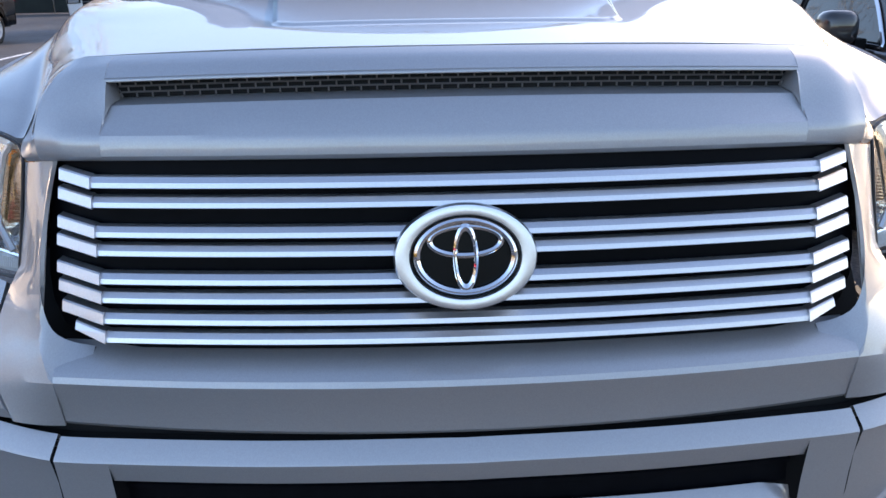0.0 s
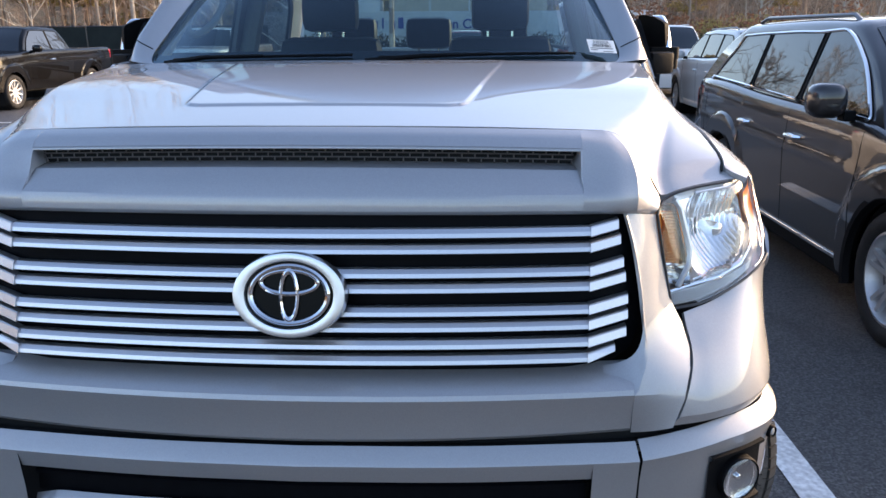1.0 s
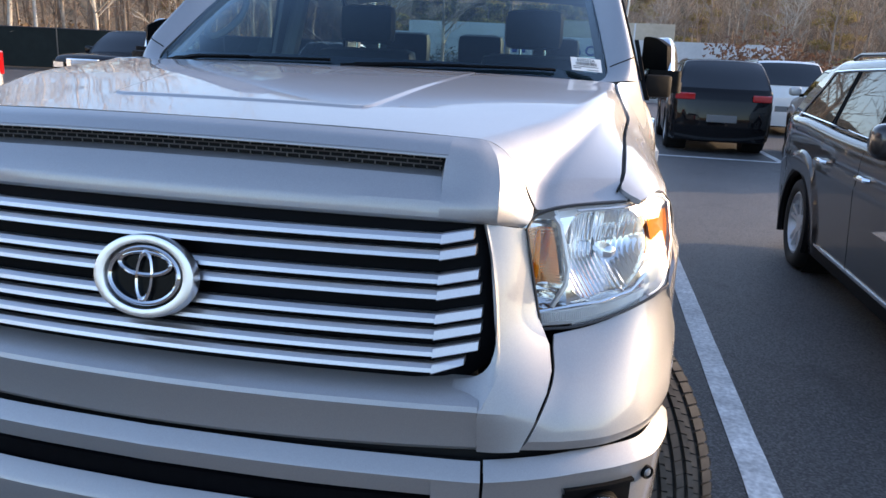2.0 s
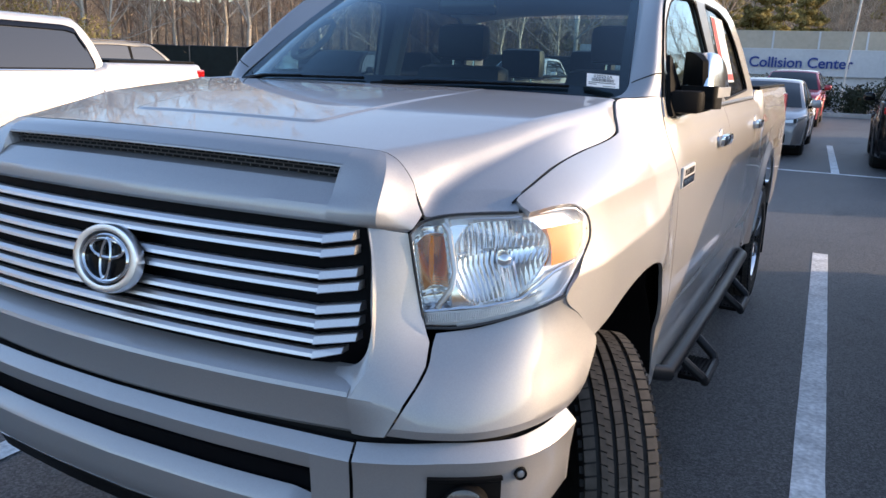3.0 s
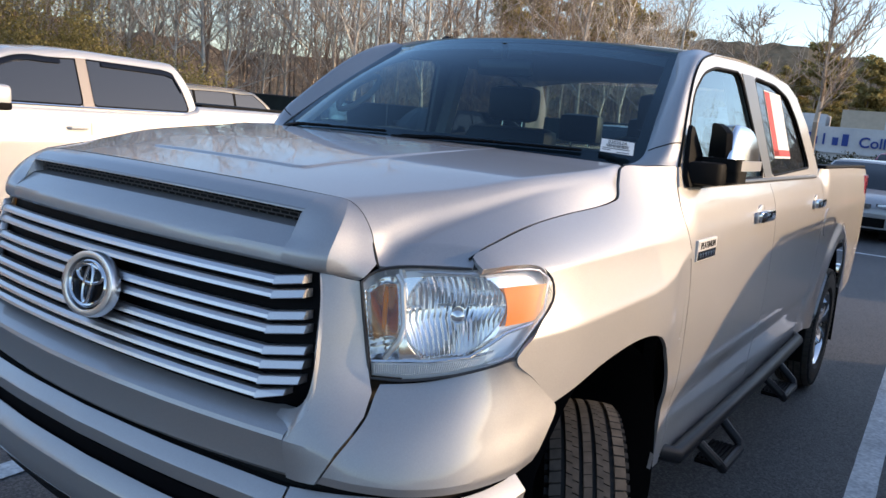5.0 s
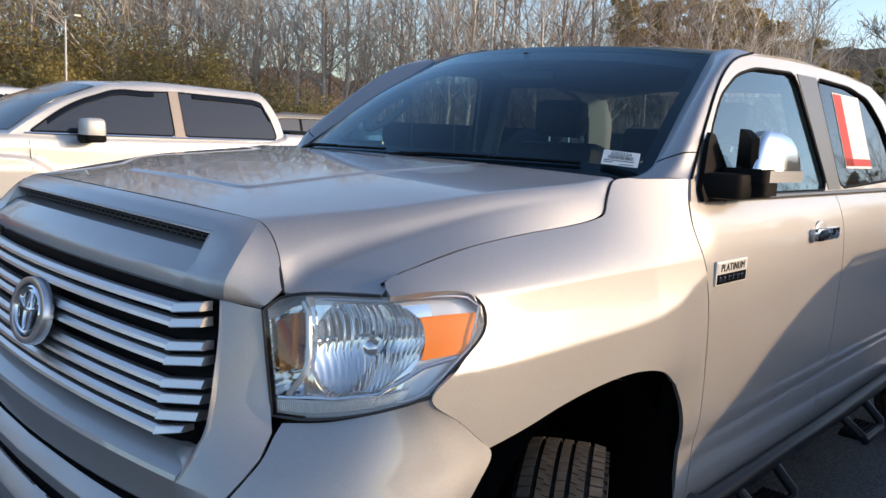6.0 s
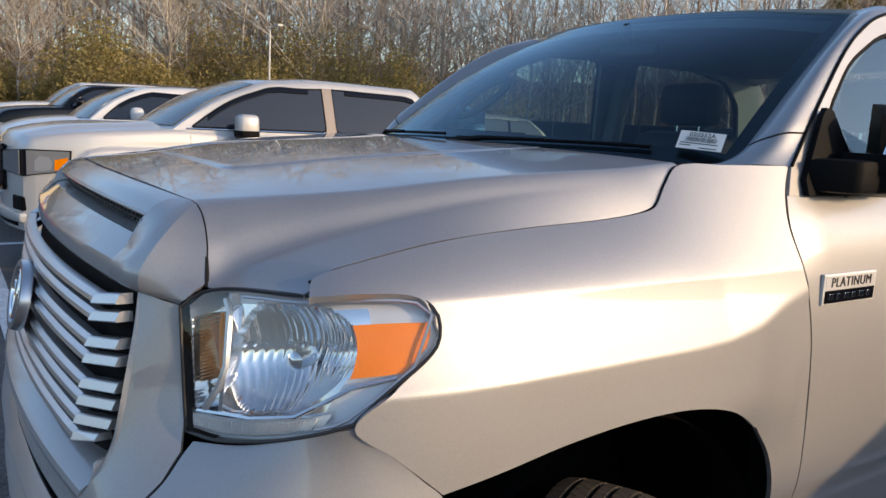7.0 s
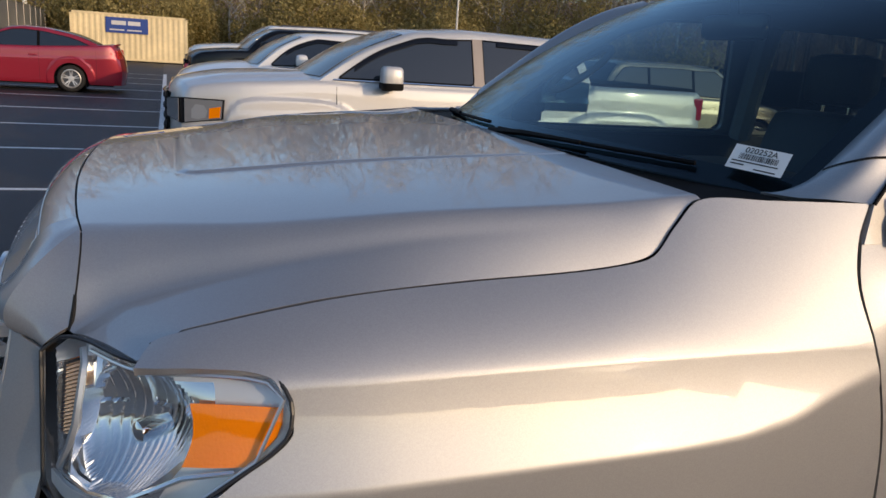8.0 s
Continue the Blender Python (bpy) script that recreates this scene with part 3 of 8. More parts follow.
        if swept:
            b2 = wide(0.62) * 1.0
            pts = [(s * (b0 - 0.30), -0.012, lamp_z - 0.03), (s * (b0 + 0.016), 0.03, lamp_z - 0.035), (s * (b2 + 0.006), 0.60, lamp_z + 0.075), (s * (b2 + 0.004), 0.62, lamp_z + 0.095), (s * (b0 + 0.010), 0.05, lamp_z + 0.05), (s * (b0 - 0.30), -0.004, lamp_z + 0.012)]
        vv = [bm.verts.new(p) for p in pts]
        bm.faces.new((vv[0], vv[1], vv[4], vv[5]))
        bm.faces.new((vv[1], vv[2], vv[3], vv[4]))
        o = part("headlamp", bm, GLOSS_BLACK, car, "clear headlamp in a dark bezel")
        mod = o.modifiers.new("thickness", "SOLIDIFY")
        mod.thickness, mod.offset = 0.018, 0
        mids = [(Vector(pts[0]) + Vector(pts[1]) + Vector(pts[4]) + Vector(pts[5])) / 4, (Vector(pts[1]) + Vector(pts[2]) + Vector(pts[3]) + Vector(pts[4])) / 4]
        for quad, mid, out in (((0, 1, 4, 5), mids[0], Vector((0, -0.017, 0))), ((1, 2, 3, 4), mids[1], Vector((s * 0.017, -0.006, 0)))):
            bm = bmesh.new()
            prism(bm, [mid + (Vector(pts[i]) - mid) * (0.90 if amber else 0.82) + out for i in quad], out * 0.4)
            part("lamp_lens", bm, LAMP_SMOKE if amber else LAMP_CLEAR, o, "clear lens over chrome")
        if amber:
            bm = bmesh.new()
            corners = [Vector(pts[i]) for i in (1, 2, 3, 4)]

            def on_lens(u, v, lift):
                return corners[0].lerp(corners[1], u).lerp(corners[3].lerp(corners[2], u), v) + Vector((s * lift, -0.35 * lift, 0))
            prism(bm, [on_lens(u, v, 0.022) for u, v in ((0.62, 0.12), (0.90, 0.14), (0.91, 0.66), (0.62, 0.58))], (s * 0.008, -0.002, 0))
            part("side_marker", bm, AMBER, o, "amber side marker")
            bm = bmesh.new()
            prism(bm, [on_lens(u, v, 0.023) for u, v in ((0.20, 0.20), (0.36, 0.12), (0.54, 0.18), (0.58, 0.45), (0.50, 0.70), (0.30, 0.76), (0.20, 0.55))], (s * 0.006, -0.002, 0))
            part("lamp_reflector", bm, LAMP_CLEAR, o, "bright reflector behind the lens")
        bm = bmesh.new()
        xt = wide(L) * 0.93
        xa, xb = sorted((s * (xt - (0.14 if pickup else 0.28)), s * (xt + 0.055)))
        zt = curve(top, L - 0.1)
        box(bm, xa, xb, L - 0.13, L + 0.012, zt - 0.08 - tail_h, zt - 0.06, 0.02)
        part("tail_lamp", bm, TAIL_RED, car, "red tail lamp")
    if window_trim:
        for s in (-1, 1):
            pts = rounded([(s * (cab_x(z) + 0.012), y, z) for y, z in outline], 0.05, 5)
            bm = bmesh.new()
            tube(bm, pts, 0.011, 6, closed=True)
            part("window_trim", bm, window_trim, car, "bright trim round the side windows", True)
    if cladding:
        for s in (-1, 1):
            bm = bmesh.new()
            xa, xb = sorted((s * hw * 0.90, s * hw * 0.965))
            box(bm, xa, xb, axles[0] + ar + 0.02, axles[1] - ar - 0.02, sill - 0.03, sill + 0.13, 0.02)
            cl = part("side_cladding", bm, cladding, car)
            bm = bmesh.new()
            xa, xb = sorted((s * hw * 0.955, s * hw * 0.978))
            box(bm, xa, xb, axles[0] + ar + 0.06, axles[1] - ar - 0.06, sill + 0.06, sill + 0.085, 0.006)
            part("cladding_strip", bm, CHROME, cl)
    # grille, bumper intake
    g0, g1 = grille_z
    bm = bmesh.new()
    gw = wide(0) * 0.93 - 0.36
    box(bm, -gw, gw, -0.02, 0.05, g0, g1, 0.015)
    gr = part("grille", bm, grille_mat or BLACK_PLASTIC, car, "dark grille")
    for k in range(4):
        bm = bmesh.new()
        z = lerp(g0, g1, (k + 0.5) / 4)
        box(bm, -gw * 0.98, gw * 0.98, -0.034, -0.018, z - 0.012, z + 0.012, 0.004)
        part("grille_bar", bm, CHROME if chrome_grille else BLACK_PLASTIC if fog else DARK_ALLOY, gr)
    bm = bmesh.new()
    box(bm, -hw * 0.66, hw * 0.66, -0.018, 0.05, sill + 0.06, sill + 0.06 + slot, 0.012)
    part("intake", bm, BLACK_PLASTIC, car)
    bm = bmesh.new()
    box(bm, -0.26, 0.26, L - 0.02, L + 0.014, sill + 0.34, sill + 0.47, 0.01)
    part("number_plate", bm, BLANK_PLATE, car, "blank grey number plate")
    if fog:
        for s in (-1, 1):
            xa, xb = sorted((s * hw * 0.58, s * hw * 0.80))
            bm = bmesh.new()
            box(bm, xa, xb, -0.012, 0.10, sill + 0.20, sill + 0.33, 0.02)
            part("fog_opening", bm, BLACK_PLASTIC, car, "black opening for a fog lamp")
        bm = bmesh.new()
        tube(bm, [(-gw, -0.02, g0), (gw, -0.02, g0), (gw, -0.02, g1), (-gw, -0.02, g1)], 0.016, 8, closed=True)
        part("grille_surround", bm, GLOSS_BLACK, gr, "dark grille surround", True)
        bm = bmesh.new()
        box(bm, -hw * 0.80, hw * 0.80, -0.04, 0.12, sill + 0.10, sill + 0.19, 0.03)
        part("bumper_bar", bm, body_mat, car, smooth=True)
    if spoiler:
        zc = curve(top, L - 0.15)
        bm = bmesh.new()
        prism(bm, [(-hw * 0.78, L - 0.26, zc), (-hw * 0.78, L - 0.02, zc + 0.055), (-hw * 0.78, L - 0.02, zc + 0.035), (-hw * 0.78, L - 0.14, zc - 0.01)], (hw * 1.56, 0, 0))
        part("boot_spoiler", bm, body_mat, car)
    if cover:
        bm = bmesh.new()
        zc = curve(top, L - 0.5)
        box(bm, -hw * 0.86, hw * 0.86, y3 + 0.10, L - 0.06, zc - 0.005, zc + 0.028, 0.012)
        part("bed_cover", bm, BLACK_PLASTIC, car, "black soft cover over the bed")
    if rails:
        for s in (-1, 1):
            bm = bmesh.new()
            tube(bm, [(s * rw * 0.9, y1 + 0.15, z1 + 0.0), (s * rw * 0.9, y1 + 0.25, z1 + 0.045), (s * rw * 0.9, y2 - 0.3, z2 + 0.05), (s * rw * 0.9, y2 - 0.15, z2 + 0.02)], 0.014, 8)
            part("roof_rail", bm, DARK_ALLOY, car, smooth=True)
    # round the nose and the tail in plan, and let the tail lean
    tall = curve(top, L - 0.2)
    for o in car.children_recursive:
        if o.type != "MESH" or (o.parent and o.parent.name.startswith("wheel")) or (o.parent.parent and o.parent.parent.name.startswith("wheel")):
            continue
        if o.name.split(".")[0] in ("grille", "grille_bar", "intake", "bumper_bar", "grille_surround", "boot_spoiler", "headlamp", "tail_lamp", "bed_cover"):
            bm = bmesh.new()
            bm.from_mesh(o.data)
            for k in range(-6, 7):
                bmesh.ops.bisect_plane(bm, geom=bm.verts[:] + bm.edges[:] + bm.faces[:], plane_co=(k * hw / 7, 0, 0), plane_no=(1, 0, 0))
            bm.to_mesh(o.data)
            bm.free()
        for v in o.data.vertices:
            x, y, z = v.co
            f, b = max(0.0, 1 - max(y, 0.0) / 0.62), max(0.0, 1 - max(L - y, 0.0) / 0.55)
            out = (abs(x) / hw) ** 2.2
            v.co.y = y + f * (bow * out + 0.10 * max(0.0, 0.55 - z)) - b * (tail_bow * out + tail_lean * max(0.0, (z - 0.62) / (tall - 0.62)) + 0.15 * max(0.0, 0.5 - z))
    return car

# ---- the silver pickup truck: nose at y=0, tail at y=5.8, its left side at +x ----
truck = thing("pickup_truck", "clean silver crew-cab pickup truck with bright horizontal grille bars", "truck")


def spline(pts, smooth=True):
    """A curve through points as a function of 0..1."""
    ps = [Vector(p) for p in pts]
    d = [0.0]
    for a, b in zip(ps, ps[1:]):
        d.append(d[-1] + max((b - a).length, 1e-6))
    d = [v / d[-1] for v in d]

    def at(t):
        t = min(max(t, 0.0), 1.0)
        i = min(max(k for k in range(len(d)) if d[k] <= t + 1e-9), len(ps) - 2)
        q = (t - d[i]) / (d[i + 1] - d[i])
        if not smooth or len(ps) == 2:
            return ps[i].lerp(ps[i + 1], q)
        p0, p1, p2, p3 = ps[max(i - 1, 0)], ps[i], ps[i + 1], ps[min(i + 2, len(ps) - 1)]
        h = d[i + 1] - d[i]
        m1 = (p2 - p0) / max(d[i + 1] - d[max(i - 1, 0)], 1e-6) * h
        m2 = (p3 - p1) / max(d[min(i + 2, len(ps) - 1)] - d[i], 1e-6) * h
        return (2 * q**3 - 3 * q**2 + 1) * p1 + (q**3 - 2 * q**2 + q) * m1 + (-2 * q**3 + 3 * q**2) * p2 + (q**3 - q**2) * m2
    return at


def coons(bottom, top, left, right):
    b, t, lf, r = (spline(c) if isinstance(c, (list, tuple)) else c for c in (bottom, top, left, right))
    c00, c10, c01, c11 = b(0), b(1), t(0), t(1)

    def at(u, v):
        return ((1 - v) * b(u) + v * t(u) + (1 - u) * lf(v) + u * r(v)
                - ((1 - u) * (1 - v) * c00 + u * (1 - v) * c10 + (1 - u) * v * c01 + u * v * c11))
    return at


def sided(p, s):
    return (s * p[0], p[1], p[2])


def panel(name, fn, nu, nv, mat, s=1, parent=None, label="", gu=0.0, gv=0.0, thick=0.012, angle=40):
    """A body panel: fn(u, v) on the left side, s=-1 for its mirror; gu, gv: the gaps at its edges."""
    us, vs = span(gu, 1 - gu, nu), span(gv, 1 - gv, nv)
    return shell(name, [[sided(fn(u, v), s) for v in vs] for u in us], mat, parent or truck, label, thick, angle)


SIDES = (1, -1)

# -- the shape of the sides, as half-width over (y, z) --
FENDER_TOP_Z = [(0.28, 1.275), (0.325, 1.302), (0.41, 1.324), (0.56, 1.350), (0.73, 1.365), (0.90, 1.376), (0.99, 1.387), (1.04, 1.400), (1.09, 1.442), (1.14, 1.480), (1.25, 1.484), (1.42, 1.487)]


def soft_min(a, b, k=0.006):
    h = max(0.0, min(1.0, 0.5 + 0.5 * (b - a) / k))
    return lerp(b, a, h) - k * h * (1 - h)


def side_x(y, z):
    if y < 1.42:
        zs = 1.269
        sill_in = curve([(0.40, 0.925), (0.48, 0.95), (0.56, 0.957), (0.70, 0.962), (0.76, 0.974), (0.82, 0.980), (1.00, 0.985)], z)
        edge = curve([(1.15, 0.966), (1.42, 0.979)], y)
        slant = curve([(0.30, 5.3), (0.33, 3.2), (0.355, 2.55), (0.40, 2.16), (0.56, 1.64), (0.73, 1.36), (0.90, 1.15), (1.04, 0.92), (1.14, 0.74), (1.28, 0.57), (1.42, 0.426)], y)
        dz, full_ = max(0.0, z - zs), curve([(0.30, 0.03), (0.40, 0.055), (0.56, 0.085), (0.90, 0.11), (1.10, 0.16), (1.42, 0.215)], y)
        swell = curve([(0.6, 0.40), (0.95, 0.34), (1.22, 0.0), (1.42, 0.0)], y)
        upper = edge - 0.95 * slant * dz**1.1 * (1 - swell + swell * dz / full_)
        stand = curve([(0.5, 1.008), (1.0, 1.006), (1.24, 1.000), (1.34, 0.991), (1.42, 0.987)], y)
        fall = max(zs - z, -0.03)
        lower = soft_min(edge + 0.17 * fall + 1.2 * fall * abs(fall), stand + 0.006 * max(0.0, 1.1 - z), 0.003)
        lower -= 0.05 * max(0.0, 0.72 - z)
        low = upper if z > zs else lower
        k = min(1.0, max(0.0, (y - 1.02) / 0.24)) * min(1.0, max(0.0, (1.02 - z) / 0.16))
        low = lerp(low, sill_in, k * k * (3 - 2 * k))
    else:
        low = curve([(0.40, 0.925), (0.48, 0.95), (0.56, 0.957), (0.70, 0.962), (0.76, 0.974), (0.82, 0.980), (1.00, 0.985), (1.15, 0.987), (1.275, 0.980), (1.36, 0.960), (1.44, 0.922)], z)
        if y > 3.95:
            low = lerp(low, curve([(0.5, 0.96), (1.0, 0.985), (1.2, 0.985), (1.30, 0.975), (1.44, 0.955), (1.48, 0.94)], z), min(1, (y - 3.95) / 0.1))
            d = math.hypot((y - 4.63) / 0.86, z - 0.42)
            low += 0.020 * min(1.0, max(0.0, (0.70 - d) / 0.05))
    return low - 0.034 * max(0.0, (0.62 - y) / 0.3) ** 2


def top_x(y):
    """Half-width at the bonnet's long edge."""
    y = max(y, 0.30)
    return side_x(y, curve(FENDER_TOP_Z, y))


def side(pts):
    """A line on the body's side through (y, z) points."""
    sp = spline([(0, y, z) for y, z in pts])

    def at(t):
        p = sp(t)
        return Vector((side_x(p.y, p.z), p.y, p.z))
    return at


def side_panel(name, bottom, top, front, back, nu, nv, s, gu=0.002, gv=0.002, label=""):
    flat = coons(*[[(0, y, z) for y, z in c] for c in (bottom, top, front, back)])

    def at(u, v):
        p = flat(u, v)
        return (side_x(p.y, p.z), p.y, p.z)
    return panel(name, at, nu, nv, SILVER, s, truck, label, gu, gv, angle=60)


for s in SIDES:
    # front wing: lamp edge, then the long edge below the bonnet
    arch = spline([(0, y, z) for y, z in [(0.481, 0.975), (0.593, 0.992), (0.74, 1.014), (0.90, 1.026), (1.05, 1.022), (1.18, 0.995), (1.28, 0.94)]])
    seam_back = [(1.470, 0.94), (1.452, 1.09), (1.400, 1.278), (1.380, 1.36), (1.390, 1.43), (1.416, 1.487)]
    front = [(0.481, 0.975), (0.40, 1.045), (0.337, 1.098), (0.40, 1.150), (0.478, 1.206), (0.470, 1.25), (0.452, 1.277), (0.37, 1.284), (0.295, 1.279)]
    top = [(0.295, 1.279), (0.325, 1.302), (0.41, 1.324), (0.56, 1.350), (0.73, 1.365), (0.90, 1.376), (0.99, 1.387), (1.04, 1.400), (1.09, 1.442), (1.14, 1.480), (1.25, 1.484), (1.418, 1.487)]
    bottom = [(y, z) for _, y, z in [arch(t) for t in span(0, 1, 24)]] + [(1.470, 0.94)]
    side_panel("front_wing", bottom, top, front, seam_back, 90, 130, s, 0.0012, 0.0)
    side_panel("wing_foot", [(1.415, 0.48), (1.485, 0.48)], [(1.28, 0.94), (1.470, 0.94)], [(1.415, 0.48), (1.41, 0.60), (1.395, 0.74), (1.35, 0.86), (1.28, 0.94)], [(1.485, 0.48), (1.490, 0.65), (1.478, 0.865), (1.470, 0.94)], 12, 30, s, 0.004, 0.0)
    # doors
    cut1 = [(2.60, 0.50), (2.62, 0.8), (2.62, 1.1), (2.61, 1.43)]
    cut2 = [(3.66, 0.50), (3.80, 0.72), (3.86, 0.95), (3.86, 1.2), (3.86, 1.43)]
    side_panel("front_door", [(1.488, 0.50), (2.60, 0.50)], [(1.392, 1.43), (2.61, 1.43)], [(1.488, 0.50), (1.491, 0.65), (1.479, 0.865), (1.453, 1.09), (1.401, 1.278), (1.382, 1.36), (1.392, 1.43)], cut1, 24, 40, s, 0.0022, 0.001)
    side_panel("rear_door", [(2.60, 0.50), (3.66, 0.50)], [(2.61, 1.43), (3.86, 1.43)], cut1, cut2, 24, 40, s, 0.0022, 0.001)
    # bed side with the rear wheel opening
    ra = [(3.66, 0.50), (4.02, 0.50), (4.10, 0.50)] + [(4.63 - 0.50 * math.cos(a), 0.43 + 0.58 * math.sin(a)) for a in span(0.14, math.pi - 0.14, 15)] + [(5.16, 0.50), (5.40, 0.52), (5.76, 0.58)]
    side_panel("bed_side", ra, [(3.86, 1.43), (3.90, 1.47), (4.8, 1.475), (5.76, 1.465)], cut2, [(5.76, 0.58), (5.77, 1.0), (5.76, 1.465)], 60, 30, s, 0.0014, 0.002)
    # sill below the doors
    bm = bmesh.new()
    prism(bm, [(s * 0.945, 1.48, 0.498), (s * 0.945, 3.68, 0.498), (s * 0.90, 3.68, 0.40), (s * 0.90, 1.50, 0.40)], (-s * 0.05, 0, 0))
    part("sill", bm, SILVER, truck)

# -- bonnet --
CENTRE_Z = [(0.17, 1.401), (0.37, 1.425), (0.70, 1.462), (1.0, 1.487), (1.18, 1.499)]


BONNET_EDGE = [(0, 0.170, 1.401), (0.20, 0.1745, 1.3995), (0.40, 0.188, 1.395), (0.54, 0.203, 1.390), (0.585, 0.210, 1.3885), (0.612, 0.2145, 1.3815), (0.640, 0.2155, 1.3625), (0.672, 0.2125, 1.3225),
               (0.694, 0.2055, 1.272), (0.708, 0.203, 1.2610), (0.74, 0.222, 1.2680), (0.80, 0.258, 1.2745), (0.874, 0.296, 1.2790)]
EDGE_Y, EDGE_Z = [(p[0], p[1]) for p in BONNET_EDGE], [(p[0], p[2]) for p in BONNET_EDGE]


def bonnet_front(x):
    return curve(EDGE_Y, abs(x)) + 0.0030


def bonnet_back(x):
    return 1.142 - 0.03 * (1 - (abs(x) / 0.846) ** 2)


SHOULDER = [(0, 0.585), (0.12, 0.622), (0.27, 0.690), (0.52, 0.765), (0.85, 0.810), (1.0, 0.815)]


def bonnet_top(q, v):
    """The upper field, q across to the shoulder, v from nose to windscreen."""
    xf = 0.585 * q
    x = curve(SHOULDER, v) * q
    y = lerp(bonnet_front(xf), bonnet_back(x), v)
    z = curve(CENTRE_Z, y) - curve([(0, 0.0175), (0.27, 0.020), (0.52, 0.015), (0.85, 0.017), (1, 0.012)], v) * q**2.5
    # raised middle field with a bevelled, round-cornered edge
    dx, dy = 1.0 * (curve([(0.3, 0.305), (0.5, 0.335), (0.8, 0.375), (1.2, 0.425)], y) - x), y - 0.352
    inner = 0.045 - math.hypot(0.045 - dx, 0.045 - dy) if dx < 0.045 and dy < 0.045 else min(dx, dy)
    reach = 0.020 if dy < dx else 0.012
    ramp = min(1.0, max(0.0, inner / reach))
    z += 0.0048 * curve([(0.3, 1.0), (0.6, 0.9), (1.1, 0.25)], y) * ramp * ramp * (3 - 2 * ramp)
    return Vector((x, y, z))


edge_front = spline([(x, bonnet_front(x), curve(EDGE_Z, x)) for x in (0.585, 0.600, 0.612, 0.626, 0.640, 0.655, 0.672, 0.685, 0.696, 0.708, 0.74, 0.80, 0.874)])


def edge_out(v):
    y = lerp(bonnet_front(0.874), 1.142, v)
    k = min(1.0, v / 0.06)
    return Vector((lerp(0.874, top_x(y) - 0.0092, k), y, lerp(curve(EDGE_Z, 0.874), curve(FENDER_TOP_Z, y) - 0.0005, k)))


def side_field(v, t):
    """Between shoulder and wing: full and round at the back, cut away behind the nose."""
    def plain(v_):
        a, b = bonnet_top(1, v_), edge_out(v_)
        w = curve([(0, 1.0), (0.2, 0.5), (0.5, 0.15), (1.0, 0.1)], v_)
        p = a.lerp(b, t)
        p.z = lerp(a.z, b.z, lerp(t**1.8, 1 - (1 - t) ** 1.8, w))
        return p
    return plain(v) + (edge_front(t) - plain(0.0)) * (1 - v) ** 3.2


qs = span(0, 0.35, 30) + span(0.355, 0.72, 90) + span(0.73, 1, 26)
ts = span(0, 0.45, 17)[1:] + span(0.45, 1.0, 16)[1:]
vs = span(0.0, 0.12, 12) + span(0.125, 0.28, 44) + span(0.29, 1.0, 48)
half = [[bonnet_top(q, v) for v in vs] for q in qs] + [[side_field(v, t) for v in vs] for t in ts]
rows = [[(-p.x, p.y, p.z) for p in r] for r in half[:0:-1]] + [[tuple(p) for p in r] for r in half]
shell("bonnet", rows, SILVER, truck, "", 0.010, 65, (0, 0.7, 0.5))
for s in SIDES:
    bm = bmesh.new()
    tube(bm, [(s * (top_x(y) - 0.0052), y, curve(FENDER_TOP_Z, y) - curve([(0.30, 0.006), (0.6, 0.008), (1.0, 0.0115)], y)) for y in span(0.315, 1.14, 60)], [curve([(0.31, 0.0022), (0.36, 0.0037), (0.5, 0.0044), (1.2, 0.0044)], y) for y in span(0.315, 1.14, 60)], 6)
    part("bonnet_seal", bm, DARK, truck, "black rubber seal")
bm = bmesh.new()
tube(bm, [(x, curve(EDGE_Y, abs(x)) + 0.001, curve(EDGE_Z, abs(x)) - 0.006) for x in span(-0.70, 0.70, 81)], 0.004, 6)
part("bonnet_seal", bm, DARK, truck, "black rubber seal")

# -- bonnet nose with its air scoop --
def bow(x, k=0.042):
    return k * (abs(x) / 0.6) ** 2


SOLID = [(0.066, 1.247), (0.058, 1.250), (0.053, 1.257), (0.054, 1.278), (0.058, 1.287), (0.080, 1.316), (0.098, 1.345), (0.112, 1.368), (0.130, 1.386), (0.148, 1.394), (0.1685, 1.400)]
RAMP = [(0.066, 1.247), (0.058, 1.250), (0.053, 1.257), (0.054, 1.278), (0.058, 1.287), (0.082, 1.311), (0.104, 1.331), (0.140, 1.338)]
HOOD = [(0.140, 1.368), (0.114, 1.3655), (0.1115, 1.3662), (0.112, 1.3685), (0.130, 1.386), (0.148, 1.394), (0.1685, 1.400)]


def nose_sheet(name, prof, xs, dz=lambda x: 0.0):
    rows = [[(x, y + bow(x), z - 0.012 * (abs(x) / 0.6) ** 2 * (1 if z > 1.3 else 0.3) + dz(x)) for y, z in prof] for x in xs]
    return shell(name, rows, SILVER, truck, "", 0.006, 25, (0, 0.5, 1.2))


FLARE = [0.538, 0.538, 0.538, 0.538, 0.546, 0.540, 0.533, 0.524]


def floor_at(q, k):
    x = FLARE[k] * q
    y, z = RAMP[k]
    return (x, y + bow(x), z - 0.012 * (abs(x) / 0.6) ** 2 * (1 if z > 1.3 else 0.3))


